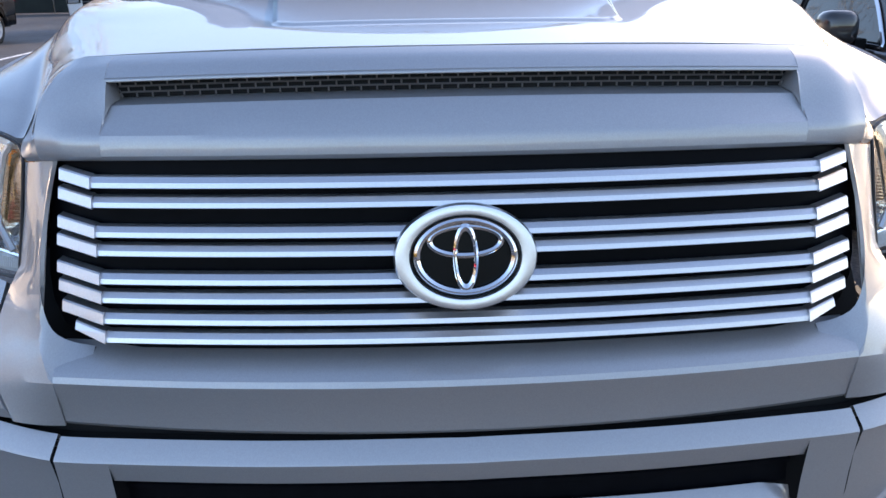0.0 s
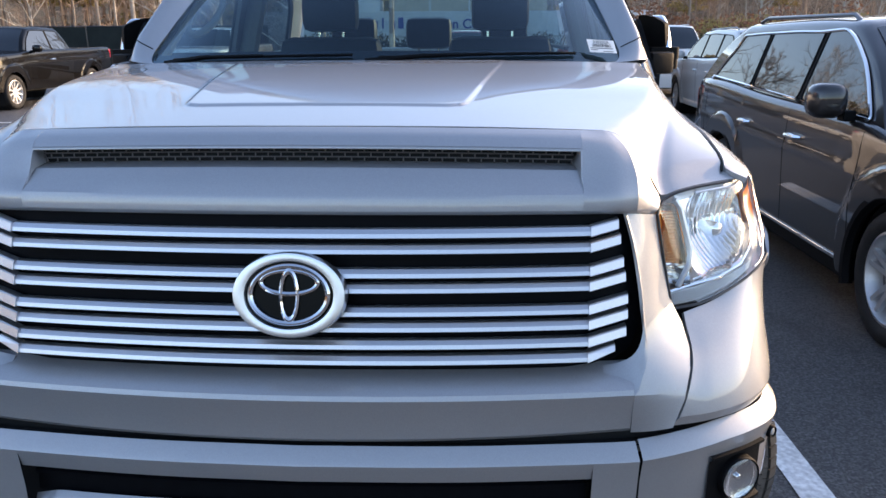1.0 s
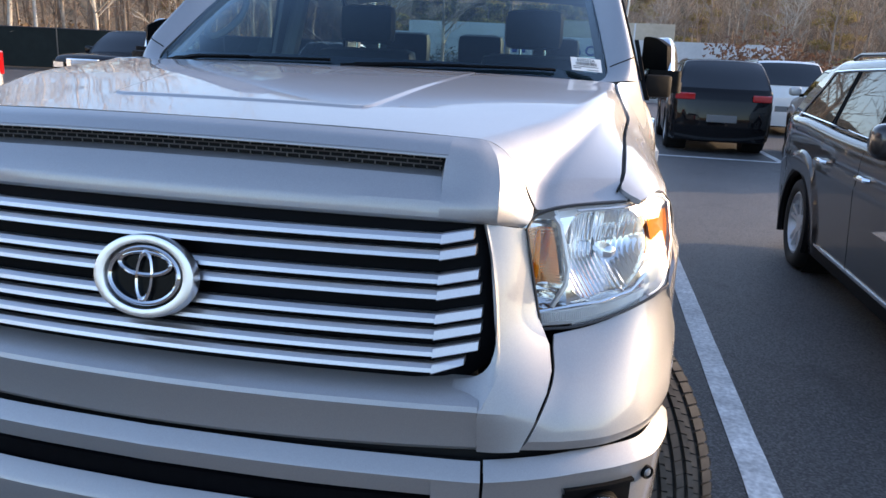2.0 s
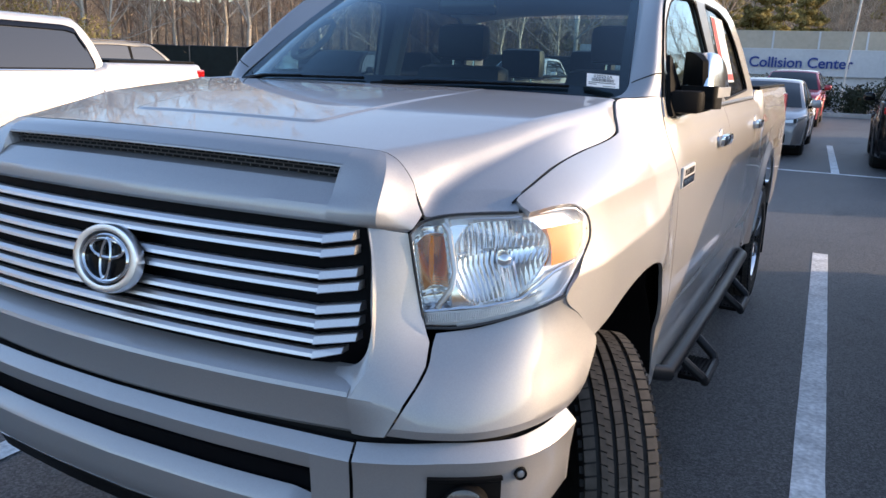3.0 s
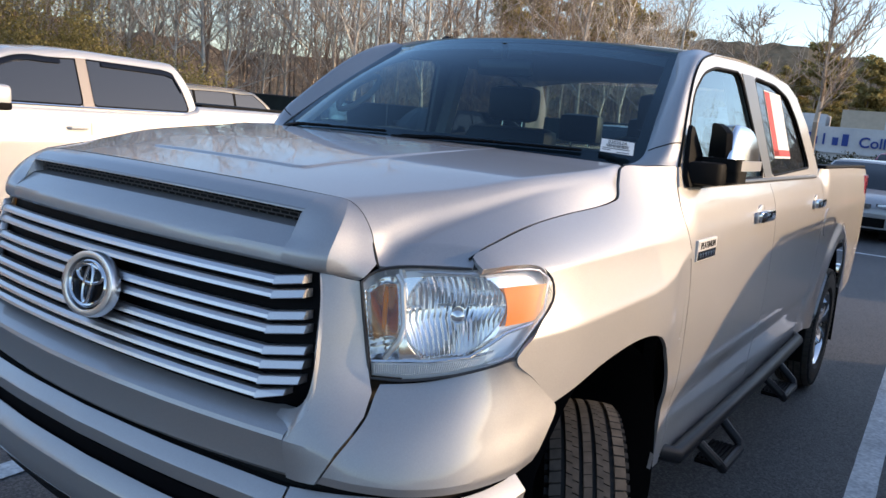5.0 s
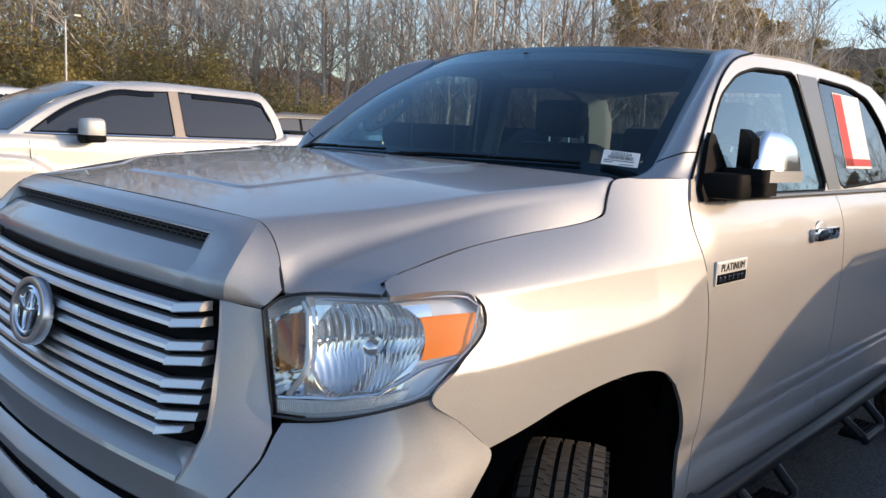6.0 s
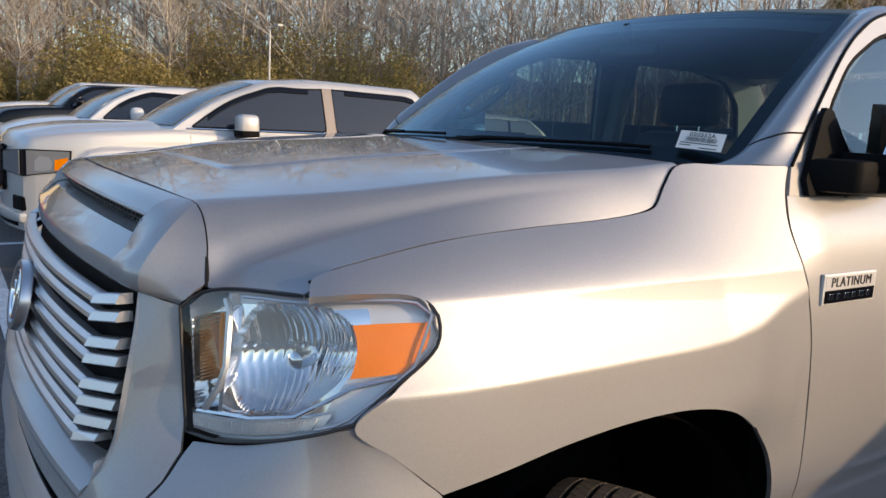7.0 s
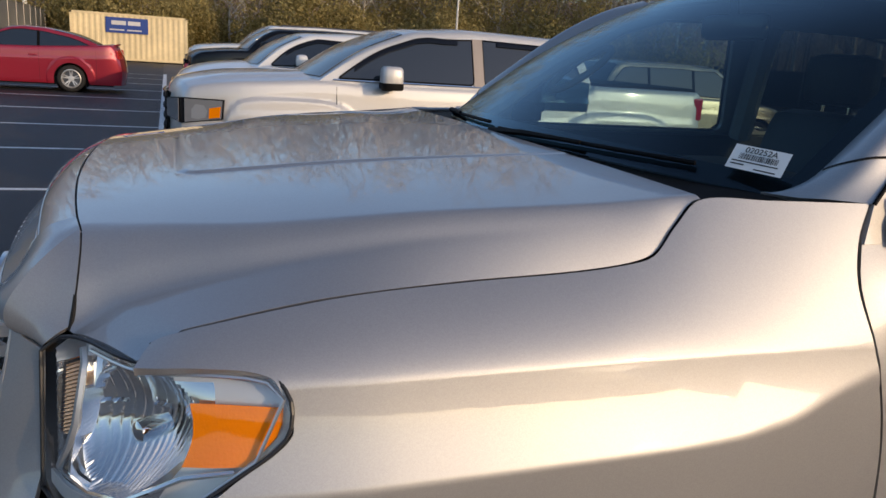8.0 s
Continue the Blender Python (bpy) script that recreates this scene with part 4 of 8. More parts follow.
shell("scoop_floor", [[floor_at(q, k) for k in range(len(RAMP))] for q in span(-1, 1, 25)], SILVER, truck, "", 0.006, 25, (0, 0.5, 1.2))
nose_sheet("scoop_brow", HOOD, span(-0.538, 0.538, 25))
for s in SIDES:
    low_ = [Vector(floor_at(1, k)) for k in (4, 5, 6, 7)]
    high_ = [Vector((0.538, y + bow(0.538), z - 0.0097)) for y, z in (SOLID[4], SOLID[5], SOLID[6], (0.1115, 1.366), (0.140, 1.368))]
    lo_c, hi_c = spline(low_), spline(high_)
    panel("scoop_wall", lambda u, v: lo_c(u).lerp(hi_c(u), v), 14, 5, SILVER, s, thick=0.003, angle=30)
    left = [(0.538, y + bow(0.538), z - 0.0097 * (1 if z > 1.3 else 0.3)) for y, z in SOLID]
    def seam(x):
        return (x, bonnet_front(x) - 0.003, curve(EDGE_Z, x))
    fold = [(0.642, 0.124, 1.2415), (0.642, 0.113, 1.252), (0.643, 0.114, 1.280), (0.640, 0.138, 1.319), (0.626, 0.176, 1.359), seam(0.600)]
    wing = coons([left[0], (0.600, 0.106, 1.2445), fold[0]], [left[-1], seam(0.56), seam(0.585), seam(0.600)], left, fold)
    panel("nose_wing", wing, 24, 40, SILVER, s, thick=0.006, angle=25)
    rim = [(0.684, 0.166, 1.232), (0.694, 0.170, 1.240), (0.699, 0.186, 1.255), seam(0.697), seam(0.685), seam(0.672), seam(0.655), seam(0.640), seam(0.626), seam(0.606)]
    corner_ = coons([fold[0], (0.662, 0.149, 1.236), rim[0]], [fold[-1], rim[-1]], fold, rim)
    panel("nose_corner", corner_, 16, 40, SILVER, s, thick=0.006, angle=25)
# the mesh in the scoop
bm = bmesh.new()
ROWS_Z = (1.3385, 1.3475, 1.3565, 1.3655)


def mesh_pt(x, z):
    return (x, 0.130 + bow(x), z - 0.0097 * (abs(x) / 0.538) ** 2)


xs = span(-0.524, 0.524, 24)
for z in ROWS_Z[1:]:
    for a, b in zip(xs, xs[1:]):
        tube(bm, [mesh_pt(a, z), mesh_pt(b, z)], 0.0015, 4)
for r in range(3):
    for k in range(45):
        x = -0.546 + 0.0248 * k + (0.0124 if r % 2 else 0)
        if abs(x) < 0.522:
            tube(bm, [mesh_pt(x, ROWS_Z[r]), mesh_pt(x, ROWS_Z[r + 1])], 0.0015, 4)
VENT_GREY = material("vent_mesh_grey", (0.11, 0.10, 0.095), 0.5, 0.2)
part("scoop_mesh", bm, VENT_GREY, truck, "dark grey brick-pattern mesh")
verts = [(x, 0.142 + bow(x), z) for x in span(-0.538, 0.538, 13) for z in (1.31, 1.372)]
raw("scoop_back", verts, grid_faces(13, 2), DARK, truck)

# -- grille --
GRILLE_BLACK = material("grille_black", (0.003, 0.0035, 0.005), 0.5, vary=0.2, scale=40, spec=0.08)


def grille_y(x, z):
    return 0.022 - 0.036 * (1.224 - z) / 0.235 + 0.036 * (abs(x) / 0.552) ** 2 + (max(0.0, abs(x) - 0.552) * 0.42)


grille = new("grille")
grille.parent = truck
edge_x = [(0.94, 0.59), (0.97, 0.628), (1.0, 0.648), (1.06, 0.652), (1.15, 0.640), (1.25, 0.622)]
verts = [(curve(edge_x, z) * q * 1.01, grille_y(q * 0.62, z) + 0.045, z) for q in span(-1, 1, 25) for z in span(0.94, 1.262, 9)]
raw("grille_backing", verts, grid_faces(25, 9), GRILLE_BLACK, grille, "black backing behind the bars", True)
for r, z in enumerate((1.2205, 1.1915, 1.1475, 1.1195, 1.0765, 1.0475, 1.0150, 0.9855)):
    bm = bmesh.new()
    sec = [(0.026, 0.0078), (0.0135, 0.0080), (0.0115, 0.0074), (0.0034, 0.0006), (0.0008, -0.0064), (0.0022, -0.0076), (0.026, -0.0076)]
    rings = []
    for x in span(-0.553, 0.553, 31):
        rings.append([bm.verts.new((x, grille_y(x, z) + a, z + b)) for a, b in sec])
    for a, b in zip(rings, rings[1:]):
        for i in range(len(sec)):
            j = (i + 1) % len(sec)
            bm.faces.new((a[i], a[j], b[j], b[i]))
    bm.faces.new(rings[0])
    bm.faces.new(rings[-1][::-1])
    bar = part("grille_bar", bm, SATIN, grille, smooth=True, angle=20)
    xe = curve(edge_x, z) - 0.023
    for s in SIDES:
        bm = bmesh.new()
        end = []
        for x, lift, up, dn in ((0.550, 0.0, 0.0094, 0.0090), (xe, 0.008, 0.0094, 0.0086 if r < 7 else 0.004)):
            x = x - (0.014 if r == 7 and x > 0.56 else 0)
            y = grille_y(x, z) - 0.003
            sec2 = [(0.028, up), (0.010, up), (0.0065, up - 0.002), (0.0, -dn + 0.002), (0.002, -dn), (0.028, -dn)]
            end.append([bm.verts.new((s * x, y + a, z + lift + b)) for a, b in sec2])
        for i in range(6):
            j = (i + 1) % 6
            bm.faces.new((end[0][i], end[0][j], end[1][j], end[1][i]))
        bm.faces.new(end[0])
        bm.faces.new(end[1][::-1])
        part("bar_end", bm, SATIN, bar, smooth=True, angle=20)

# -- badge on the grille: rings of plain ovals --
EMB = Matrix.Translation((0, -0.010, 1.115)) @ Matrix.Rotation(radians(-12), 4, "X")


def oval_ring(bm, cx, cz, a0, b0, a1, b1, depth, m, n=64, dome=0.004):
    rings = []
    for k in range(n):
        t = math.tau * k / n
        c, s_ = math.cos(t), math.sin(t)
        sec = [(a0, b0, 0.012), (a0, b0, 0.0), (lerp(a0, a1, 0.12), lerp(b0, b1, 0.12), -depth), (lerp(a0, a1, 0.5), lerp(b0, b1, 0.5), -depth - dome), (lerp(a0, a1, 0.88), lerp(b0, b1, 0.88), -depth), (a1, b1, 0.0), (a1, b1, 0.012)]
        rings.append([bm.verts.new(m @ Vector((cx + a * c, y, cz + b * s_))) for a, b, y in sec])
    for k in range(n):
        q = rings[(k + 1) % n]
        for i in range(6):
            bm.faces.new((rings[k][i], rings[k][i + 1], q[i + 1], q[i]))


RING_SATIN = material("satin_chrome_ring", (0.74, 0.74, 0.75), 0.30, 1.0, vary=0.03, scale=300)
BADGE_BLACK = material("badge_black", (0.002, 0.003, 0.004), 0.25, spec=0.12)
badge = new("grille_badge")
badge.parent = truck
bm = bmesh.new()
oval_ring(bm, 0, 0, 0.0795, 0.0605, 0.106, 0.079, 0.009, EMB, dome=0.0016)
part("outer_ring", bm, RING_SATIN, badge, "satin silver oval ring", True, 30)
bm = bmesh.new()
c = [bm.verts.new(EMB @ Vector((0.081 * math.cos(t), 0.004, 0.062 * math.sin(t)))) for t in span(0, math.tau, 49)[:-1]]
bm.faces.new(c)
part("badge_back", bm, BADGE_BLACK, badge)
bm = bmesh.new()
oval_ring(bm, 0, 0.001, 0.0655, 0.0475, 0.0775, 0.0585, 0.006, EMB, dome=0.003)
oval_ring(bm, 0, 0.0235, 0.047, 0.0165, 0.058, 0.0265, 0.004, EMB, dome=0.003)
oval_ring(bm, 0, -0.001, 0.0115, 0.037, 0.0195, 0.053, 0.005, EMB, dome=0.003)
part("chrome_oval", bm, CHROME, badge, "interlocking chrome ovals", True, 30)

# -- painted surround below and beside the grille --
LOWER = [(0.036, 0.957), (0.010, 0.947), (-0.022, 0.932), (-0.032, 0.924), (-0.036, 0.915), (-0.034, 0.905), (-0.024, 0.870), (-0.019, 0.828), (-0.013, 0.820), (0.02, 0.818)]


def lower_at(x, k):
    y, z = LOWER[k]
    return Vector((x, y + 0.052 * (x / 0.639) ** 2, z + 0.010 * (x / 0.639) ** 2 * (k > 6)))


shell("grille_surround", [[tuple(lower_at(x, k)) for k in range(10)] for x in span(-0.639, 0.639, 33)], SILVER, truck, "", 0.008, 24, (0, 0.6, 0.9))
for s in SIDES:
    rim_in = [(0.585, 0.064, 0.954), (0.618, 0.064, 0.962), (0.642, 0.062, 0.978), (0.655, 0.067, 1.003), (0.659, 0.075, 1.05), (0.651, 0.090, 1.12), (0.637, 0.106, 1.19), (0.622, 0.116, 1.244)]
    left = [(0.640, 0.033, 0.829), (0.639, 0.018, 0.900), (0.640, 0.017, 0.914), (0.655, 0.032, 0.942), (0.668, 0.056, 0.975), (0.667, 0.074, 1.015), (0.661, 0.088, 1.07), (0.648, 0.104, 1.16), (0.624, 0.119, 1.244)]
    right = [(0.719, 0.030, 0.842), (0.742, 0.048, 0.893), (0.746, 0.056, 0.908), (0.758, 0.085, 0.940), (0.762, 0.118, 0.972), (0.752, 0.150, 1.012), (0.727, 0.162, 1.060), (0.703, 0.163, 1.155), (0.688, 0.164, 1.231)]
    rows = []
    for k in range(len(left) - 1):
        for q in ((0.0, 0.5) if k < len(left) - 2 else (0.0, 0.5, 1.0)):
            a_, b_ = Vector(left[k]).lerp(Vector(left[k + 1]), q), Vector(right[k]).lerp(Vector(right[k + 1]), q)
            rows.append([sided(a_.lerp(b_, u) + Vector((0.0, -0.004, 0)) * math.sin(math.pi * u), s) for u in span(0.0, 1.0, 9)])
    shell("surround_cheek", rows, SILVER, truck, "", 0.008, 18, (0, 0.6, 0.9))
    hug = spline(rim_in)
    outer = spline([(0.585, 0.026, 0.930)] + left[2:])
    shell("surround_bevel", [[sided(hug(t).lerp(outer(t), u), s) for u in (0, 0.5, 1)] for t in span(0, 1, 30)], SILVER, truck, "", 0.006, 30, (0, 0.6, 0.9))
    # front corner between lamp, bumper and wheel
    K = Vector((0.758, 0.168, 1.028))
    bottom = [(0.723, 0.030, 0.841), (0.80, 0.060, 0.839), (0.885, 0.115, 0.838), (0.955, 0.200, 0.842), (0.998, 0.32, 0.849), (1.008, 0.400, 0.862)]
    top = [K, (0.83, 0.213, 1.041), (0.90, 0.262, 1.065), (0.955, 0.312, 1.090), (0.975, 0.338, 1.097)]
    leftc = [bottom[0], (0.746, 0.050, 0.893), (0.763, 0.087, 0.940), (0.767, 0.120, 0.972), (0.760, 0.150, 1.008), K]
    rightc = [bottom[-1], (1.012, 0.447, 0.920), (1.011, 0.480, 0.968), (1.001, 0.447, 1.004), (0.989, 0.398, 1.048), top[-1]]
    c_b, c_t, c_l, c_r = spline(bottom), spline(top), spline(leftc), spline(rightc)

    def corner(u, v):
        p = c_b(u).lerp(c_t(u), v) + (c_r(v) - c_b(1).lerp(c_t(1), v)) * u**4 + (c_l(v) - c_b(0).lerp(c_t(0), v)) * (1 - u) ** 4
        f = math.sin(math.pi * u) * math.sin(math.pi * v) ** 0.8
        q = p + f * Vector((0.011, -0.012, 0.0))
        if v < 0.09:
            k = (0.09 - v) / 0.09
            q += Vector((-0.006, 0.008, 0.0)) * k
        return q
    panel("front_corner", corner, 40, 34, SILVER, s, gu=0.0012, gv=0.003, thick=0.008, angle=22)

# -- bumper --
PLAN = spline([(0, -0.046, 0), (0.30, -0.036, 0), (0.56, -0.012, 0), (0.66, 0.002, 0), (0.746, 0.028, 0), (0.82, 0.062, 0), (0.90, 0.112, 0), (0.962, 0.172, 0), (0.993, 0.25, 0), (1.004, 0.32, 0), (1.006, 0.384, 0)])


def plan_t(x):
    lo, hi = 0.0, 1.0
    for _ in range(40):
        mid = (lo + hi) / 2
        if PLAN(mid).x < x:
            lo = mid
        else:
            hi = mid
    return lo


def sweep(name, t0, t1, n, prof, s, mat=None, label="", mirror=False, angle=24, parent=None):
    """Carries a profile of (inward, height) along the bumper's plan."""
    ts = span(t0, t1, n)
    ts = [-t for t in ts[:0:-1]] + ts if mirror else ts
    verts = []
    for t in ts:
        a = abs(t)
        p, d = PLAN(a), (PLAN(min(a + 0.004, 1)) - PLAN(max(a - 0.004, 0))).normalized()
        inn = Vector((-d.y, d.x, 0))
        for off, z in (prof(a) if callable(prof) else prof):
            q = p + inn * off
            verts.append(((-1 if t < 0 else 1) * q.x * (1 if mirror else s), q.y, z))
    o = raw(name, verts, grid_faces(len(ts), len(prof(0.5) if callable(prof) else prof)), mat or SILVER, parent or truck, label, True, angle)
    return o


FOG_CHROME = material("fog_lamp_bowl", (0.55, 0.56, 0.57), 0.10, 0.95, bump=0.0008, bump_scale=120)
FOG_GLASS = window_glass("fog_lamp_glass", (0.95, 0.96, 0.96))
T56, T66 = plan_t(0.565), plan_t(0.657)
bumper = new("front_bumper")
bumper.parent = truck
sweep("upper_bar", 0, T56, 24, [(0.040, 0.780), (0.032, 0.810), (0.028, 0.813), (0.003, 0.789), (0.0, 0.784), (0.001, 0.778), (0.010, 0.746), (0.014, 0.743), (0.060, 0.742)], 1, mirror=True, parent=bumper)
# near-black strip that paints the shade of the deep recess above the bumper
sweep("bumper_gap", 0, 0.97, 60, [(0.034, 0.800), (0.062, 0.802), (0.066, 0.85)], 1, DARK, "dark strip for the shade in the gap above the bumper", mirror=True, parent=bumper)
def lip_prof(t):
    q = min(1.0, max(0.0, (abs(t) - (T56 - 0.045)) / 0.045))
    return [(0.040, 0.670 - 0.012 * q), (0.034 + 0.004 * q, 0.680 - 0.014 * q), (0.006 + 0.026 * q * q, 0.654), (0.002 + 0.026 * q * q, 0.645), (0.008 + 0.020 * q * q, 0.60), (0.020 + 0.012 * q * q, 0.555), (0.040, 0.530), (0.09, 0.50)]


sweep("lower_lip", 0, T56, 48, lip_prof, 1, mirror=True, parent=bumper)
sweep("lower_grille", 0, T56, 20, [(0.046, 0.748), (0.050, 0.722), (0.042, 0.717), (0.042, 0.710), (0.050, 0.706), (0.046, 0.670)], 1, GRILLE_BLACK, "black lower grille", mirror=True, parent=bumper)
sweep("air_dam", 0, T66, 20, [(0.10, 0.53), (0.09, 0.48), (0.11, 0.43), (0.16, 0.41)], 1, BLACK_PLASTIC, mirror=True, parent=bumper)
FULL = [(0.040, 0.780), (0.032, 0.810), (0.028, 0.813), (0.003, 0.789), (0.0, 0.784), (0.001, 0.778), (0.008, 0.70), (0.010, 0.62), (0.020, 0.555), (0.040, 0.530), (0.09, 0.50)]


def corner_prof(t):
    q = (t - T66) / (1 - T66)
    up = 0.012 * min(1.0, 3 * q) + 0.006 * q**2
    pinch = 0.03 * q
    return [(0.042, 0.780 + up), (0.034, 0.812 + up), (0.030, 0.815 + up), (0.003, 0.790 + up), (0.0, 0.785 + up), (0.002, 0.778 + up), (0.010, 0.735), (0.013, 0.66), (0.024 + pinch, 0.58), (0.04 + pinch, 0.53 + 0.03 * q), (0.07 + pinch, 0.50 + 0.03 * q)]


for s in SIDES:
    sweep("bumper_post", T56, T66 - 0.002, 6, FULL, s, parent=bumper)
    c_ = sweep("bumper_corner", T66 + 0.003, 1.0, 30, corner_prof, s, parent=bumper)
    # parking sensor
    p = PLAN(plan_t(0.962))
    d = Vector((0.62, -0.78, 0)).normalized()
    m_ = Matrix.Translation((s * (p.x - 0.002), p.y - 0.001, 0.764)) @ Vector((s * d.x, d.y, 0)).to_track_quat("Z", "Y").to_matrix().to_4x4()
    bm = bmesh.new()
    revolve(bm, [(-0.01, 0.014), (0.004, 0.0135), (0.006, 0.012), (0.004, 0.0095), (-0.004, 0.009)], "z", 20)
    bm.transform(m_)
    sensor = part("parking_sensor", bm, BLACK_PLASTIC, bumper, smooth=True)
    bm = bmesh.new()
    revolve(bm, [(0.002, 0.009), (0.005, 0.006), (0.0055, 0.0001)], "z", 16)
    bm.transform(m_)
    part("sensor_face", bm, SILVER, sensor, smooth=True)
    # fog lamp in its black housing
    ts0, ts1 = plan_t(0.806), plan_t(0.934)
    sweep("fog_housing", ts0, ts1, 12, [(0.02, 0.768), (-0.003, 0.764), (-0.003, 0.758), (0.006, 0.752), (0.008, 0.645), (-0.003, 0.640), (-0.003, 0.634), (0.02, 0.630)], s, BLACK_PLASTIC, "black recessed fog lamp housing", parent=bumper)
    p = PLAN(plan_t(0.872))
    d = Vector((0.42, -0.90, 0)).normalized()
    m_ = Matrix.Translation((s * (p.x + 0.002), p.y - 0.002, 0.702)) @ Vector((s * d.x, d.y, 0)).to_track_quat("Z", "Y").to_matrix().to_4x4()
    bm = bmesh.new()
    revolve(bm, [(-0.02, 0.050), (0.006, 0.048), (0.009, 0.0455), (0.006, 0.043), (-0.01, 0.042)], "z", 32)
    bm.transform(m_)
    fog = part("fog_lamp", bm, BLACK_PLASTIC, bumper, smooth=True)
    bm = bmesh.new()
    revolve(bm, [(0.0065, 0.043), (0.001, 0.034), (-0.003, 0.018), (-0.004, 0.0001)], "z", 32)
    bm.transform(m_)
    part("fog_reflector", bm, FOG_CHROME, fog, "bright bowl behind clear glass", True)
    bm = bmesh.new()
    revolve(bm, [(-0.006, 0.007), (0.000, 0.0065), (0.002, 0.004), (0.002, 0.0001)], "z", 16)
    bm.transform(m_)
    part("fog_bulb", bm, CHROME, fog, smooth=True)
    bm = bmesh.new()
    revolve(bm, [(0.006, 0.0435), (0.010, 0.036), (0.013, 0.020), (0.014, 0.0001)], "z", 32)
    bm.transform(m_)
    part("fog_lens", bm, FOG_GLASS, fog, "clear lens", True)

# -- dark structure under the panels --
for nm, b in (("engine_block", (-0.50, 0.50, 0.32, 1.30, 0.45, 1.20)), ("radiator", (-0.60, 0.60, 0.11, 0.30, 0.55, 1.22)), ("bulkhead", (-0.80, 0.80, 0.46, 1.30, 1.09, 1.25)),
              ("floor_pan", (-0.86, 0.86, 1.46, 3.90, 0.42, 0.62)), ("rear_frame", (-0.55, 0.55, 3.9, 5.6, 0.45, 0.75))):
    bm = bmesh.new()
    box(bm, *b, 0.03)
    part(nm, bm, DARK, truck)
for s in SIDES:
    for a, r_ in ((0.93, 0.50), (4.63, 0.50)):
        bm = bmesh.new()
        prof = []
        rings = []
        for t in span(-0.30, math.pi + 0.30, 25):
            c, q = math.cos(t), math.sin(t)
            rings.append([bm.verts.new((s * x, a + r_ * k * c * 0.985, 0.43 + r_ * k * q * 1.15)) for x, k in ((0.52, 0.05), (0.52, 1.0), (0.75, 1.03), (0.955, 1.0))])
        for p, q in zip(rings, rings[1:]):
            for i in range(3):
                bm.faces.new((p[i], p[i + 1], q[i + 1], q[i]))
        part("wheel_liner", bm, BLACK_PLASTIC, truck, smooth=True)

# -- cab --
def pillar_x(z):
    return 0.925 - 0.31 * (z - 1.43)


FRAME = [(1.394, 1.425), (1.420, 1.487), (1.58, 1.645), (1.74, 1.785), (1.88, 1.862), (2.05, 1.902), (2.4, 1.922), (3.1, 1.918), (3.42, 1.895), (3.60, 1.845), (3.78, 1.70), (3.91, 1.43)]


def rounded(pts, r, n=5):
    """A closed outline with its corners rounded."""
    out = []
    for i, p in enumerate(pts):
        p, a, b = Vector(p), Vector(pts[i - 1]), Vector(pts[(i + 1) % len(pts)])
        ra = min(r, (a - p).length * 0.45, (b - p).length * 0.45)
        q0, q1 = p + (a - p).normalized() * ra, p + (b - p).normalized() * ra
        for t in span(0, 1, n):
            out.append(tuple((1 - t) ** 2 * q0 + 2 * t * (1 - t) * p + t * t * q1))
    return out


def resample(pts, n):
    sp = spline([(0, y, z) for y, z in pts + pts[:1]], smooth=False)
    return [(sp(t).y, sp(t).z) for t in span(0, 1, n + 1)[:-1]]


WIN_F = rounded([(1.56, 1.437), (1.585, 1.60), (1.72, 1.735), (1.88, 1.815), (2.05, 1.852), (2.43, 1.868), (2.545, 1.437)], 0.05)
WIN_R = rounded([(2.70, 1.442), (2.66, 1.870), (3.08, 1.866), (3.34, 1.828), (3.50, 1.72), (3.64, 1.475)], 0.05)
PILLAR_GREY = material("door_pillar_grey", (0.16, 0.155, 0.15), 0.35, 0.5)
CABIN_GLASS = window_glass("clear_glass", (0.66, 0.80, 0.80), (0.8, 0.95, 1.0), low=0.14)
PRIVACY_GLASS = window_glass("privacy_glass", (0.22, 0.24, 0.24), (0.8, 0.82, 0.85))
SCREEN_GLASS = window_glass("windscreen_glass", (0.47, 0.61, 0.63), (0.57, 0.76, 0.88))
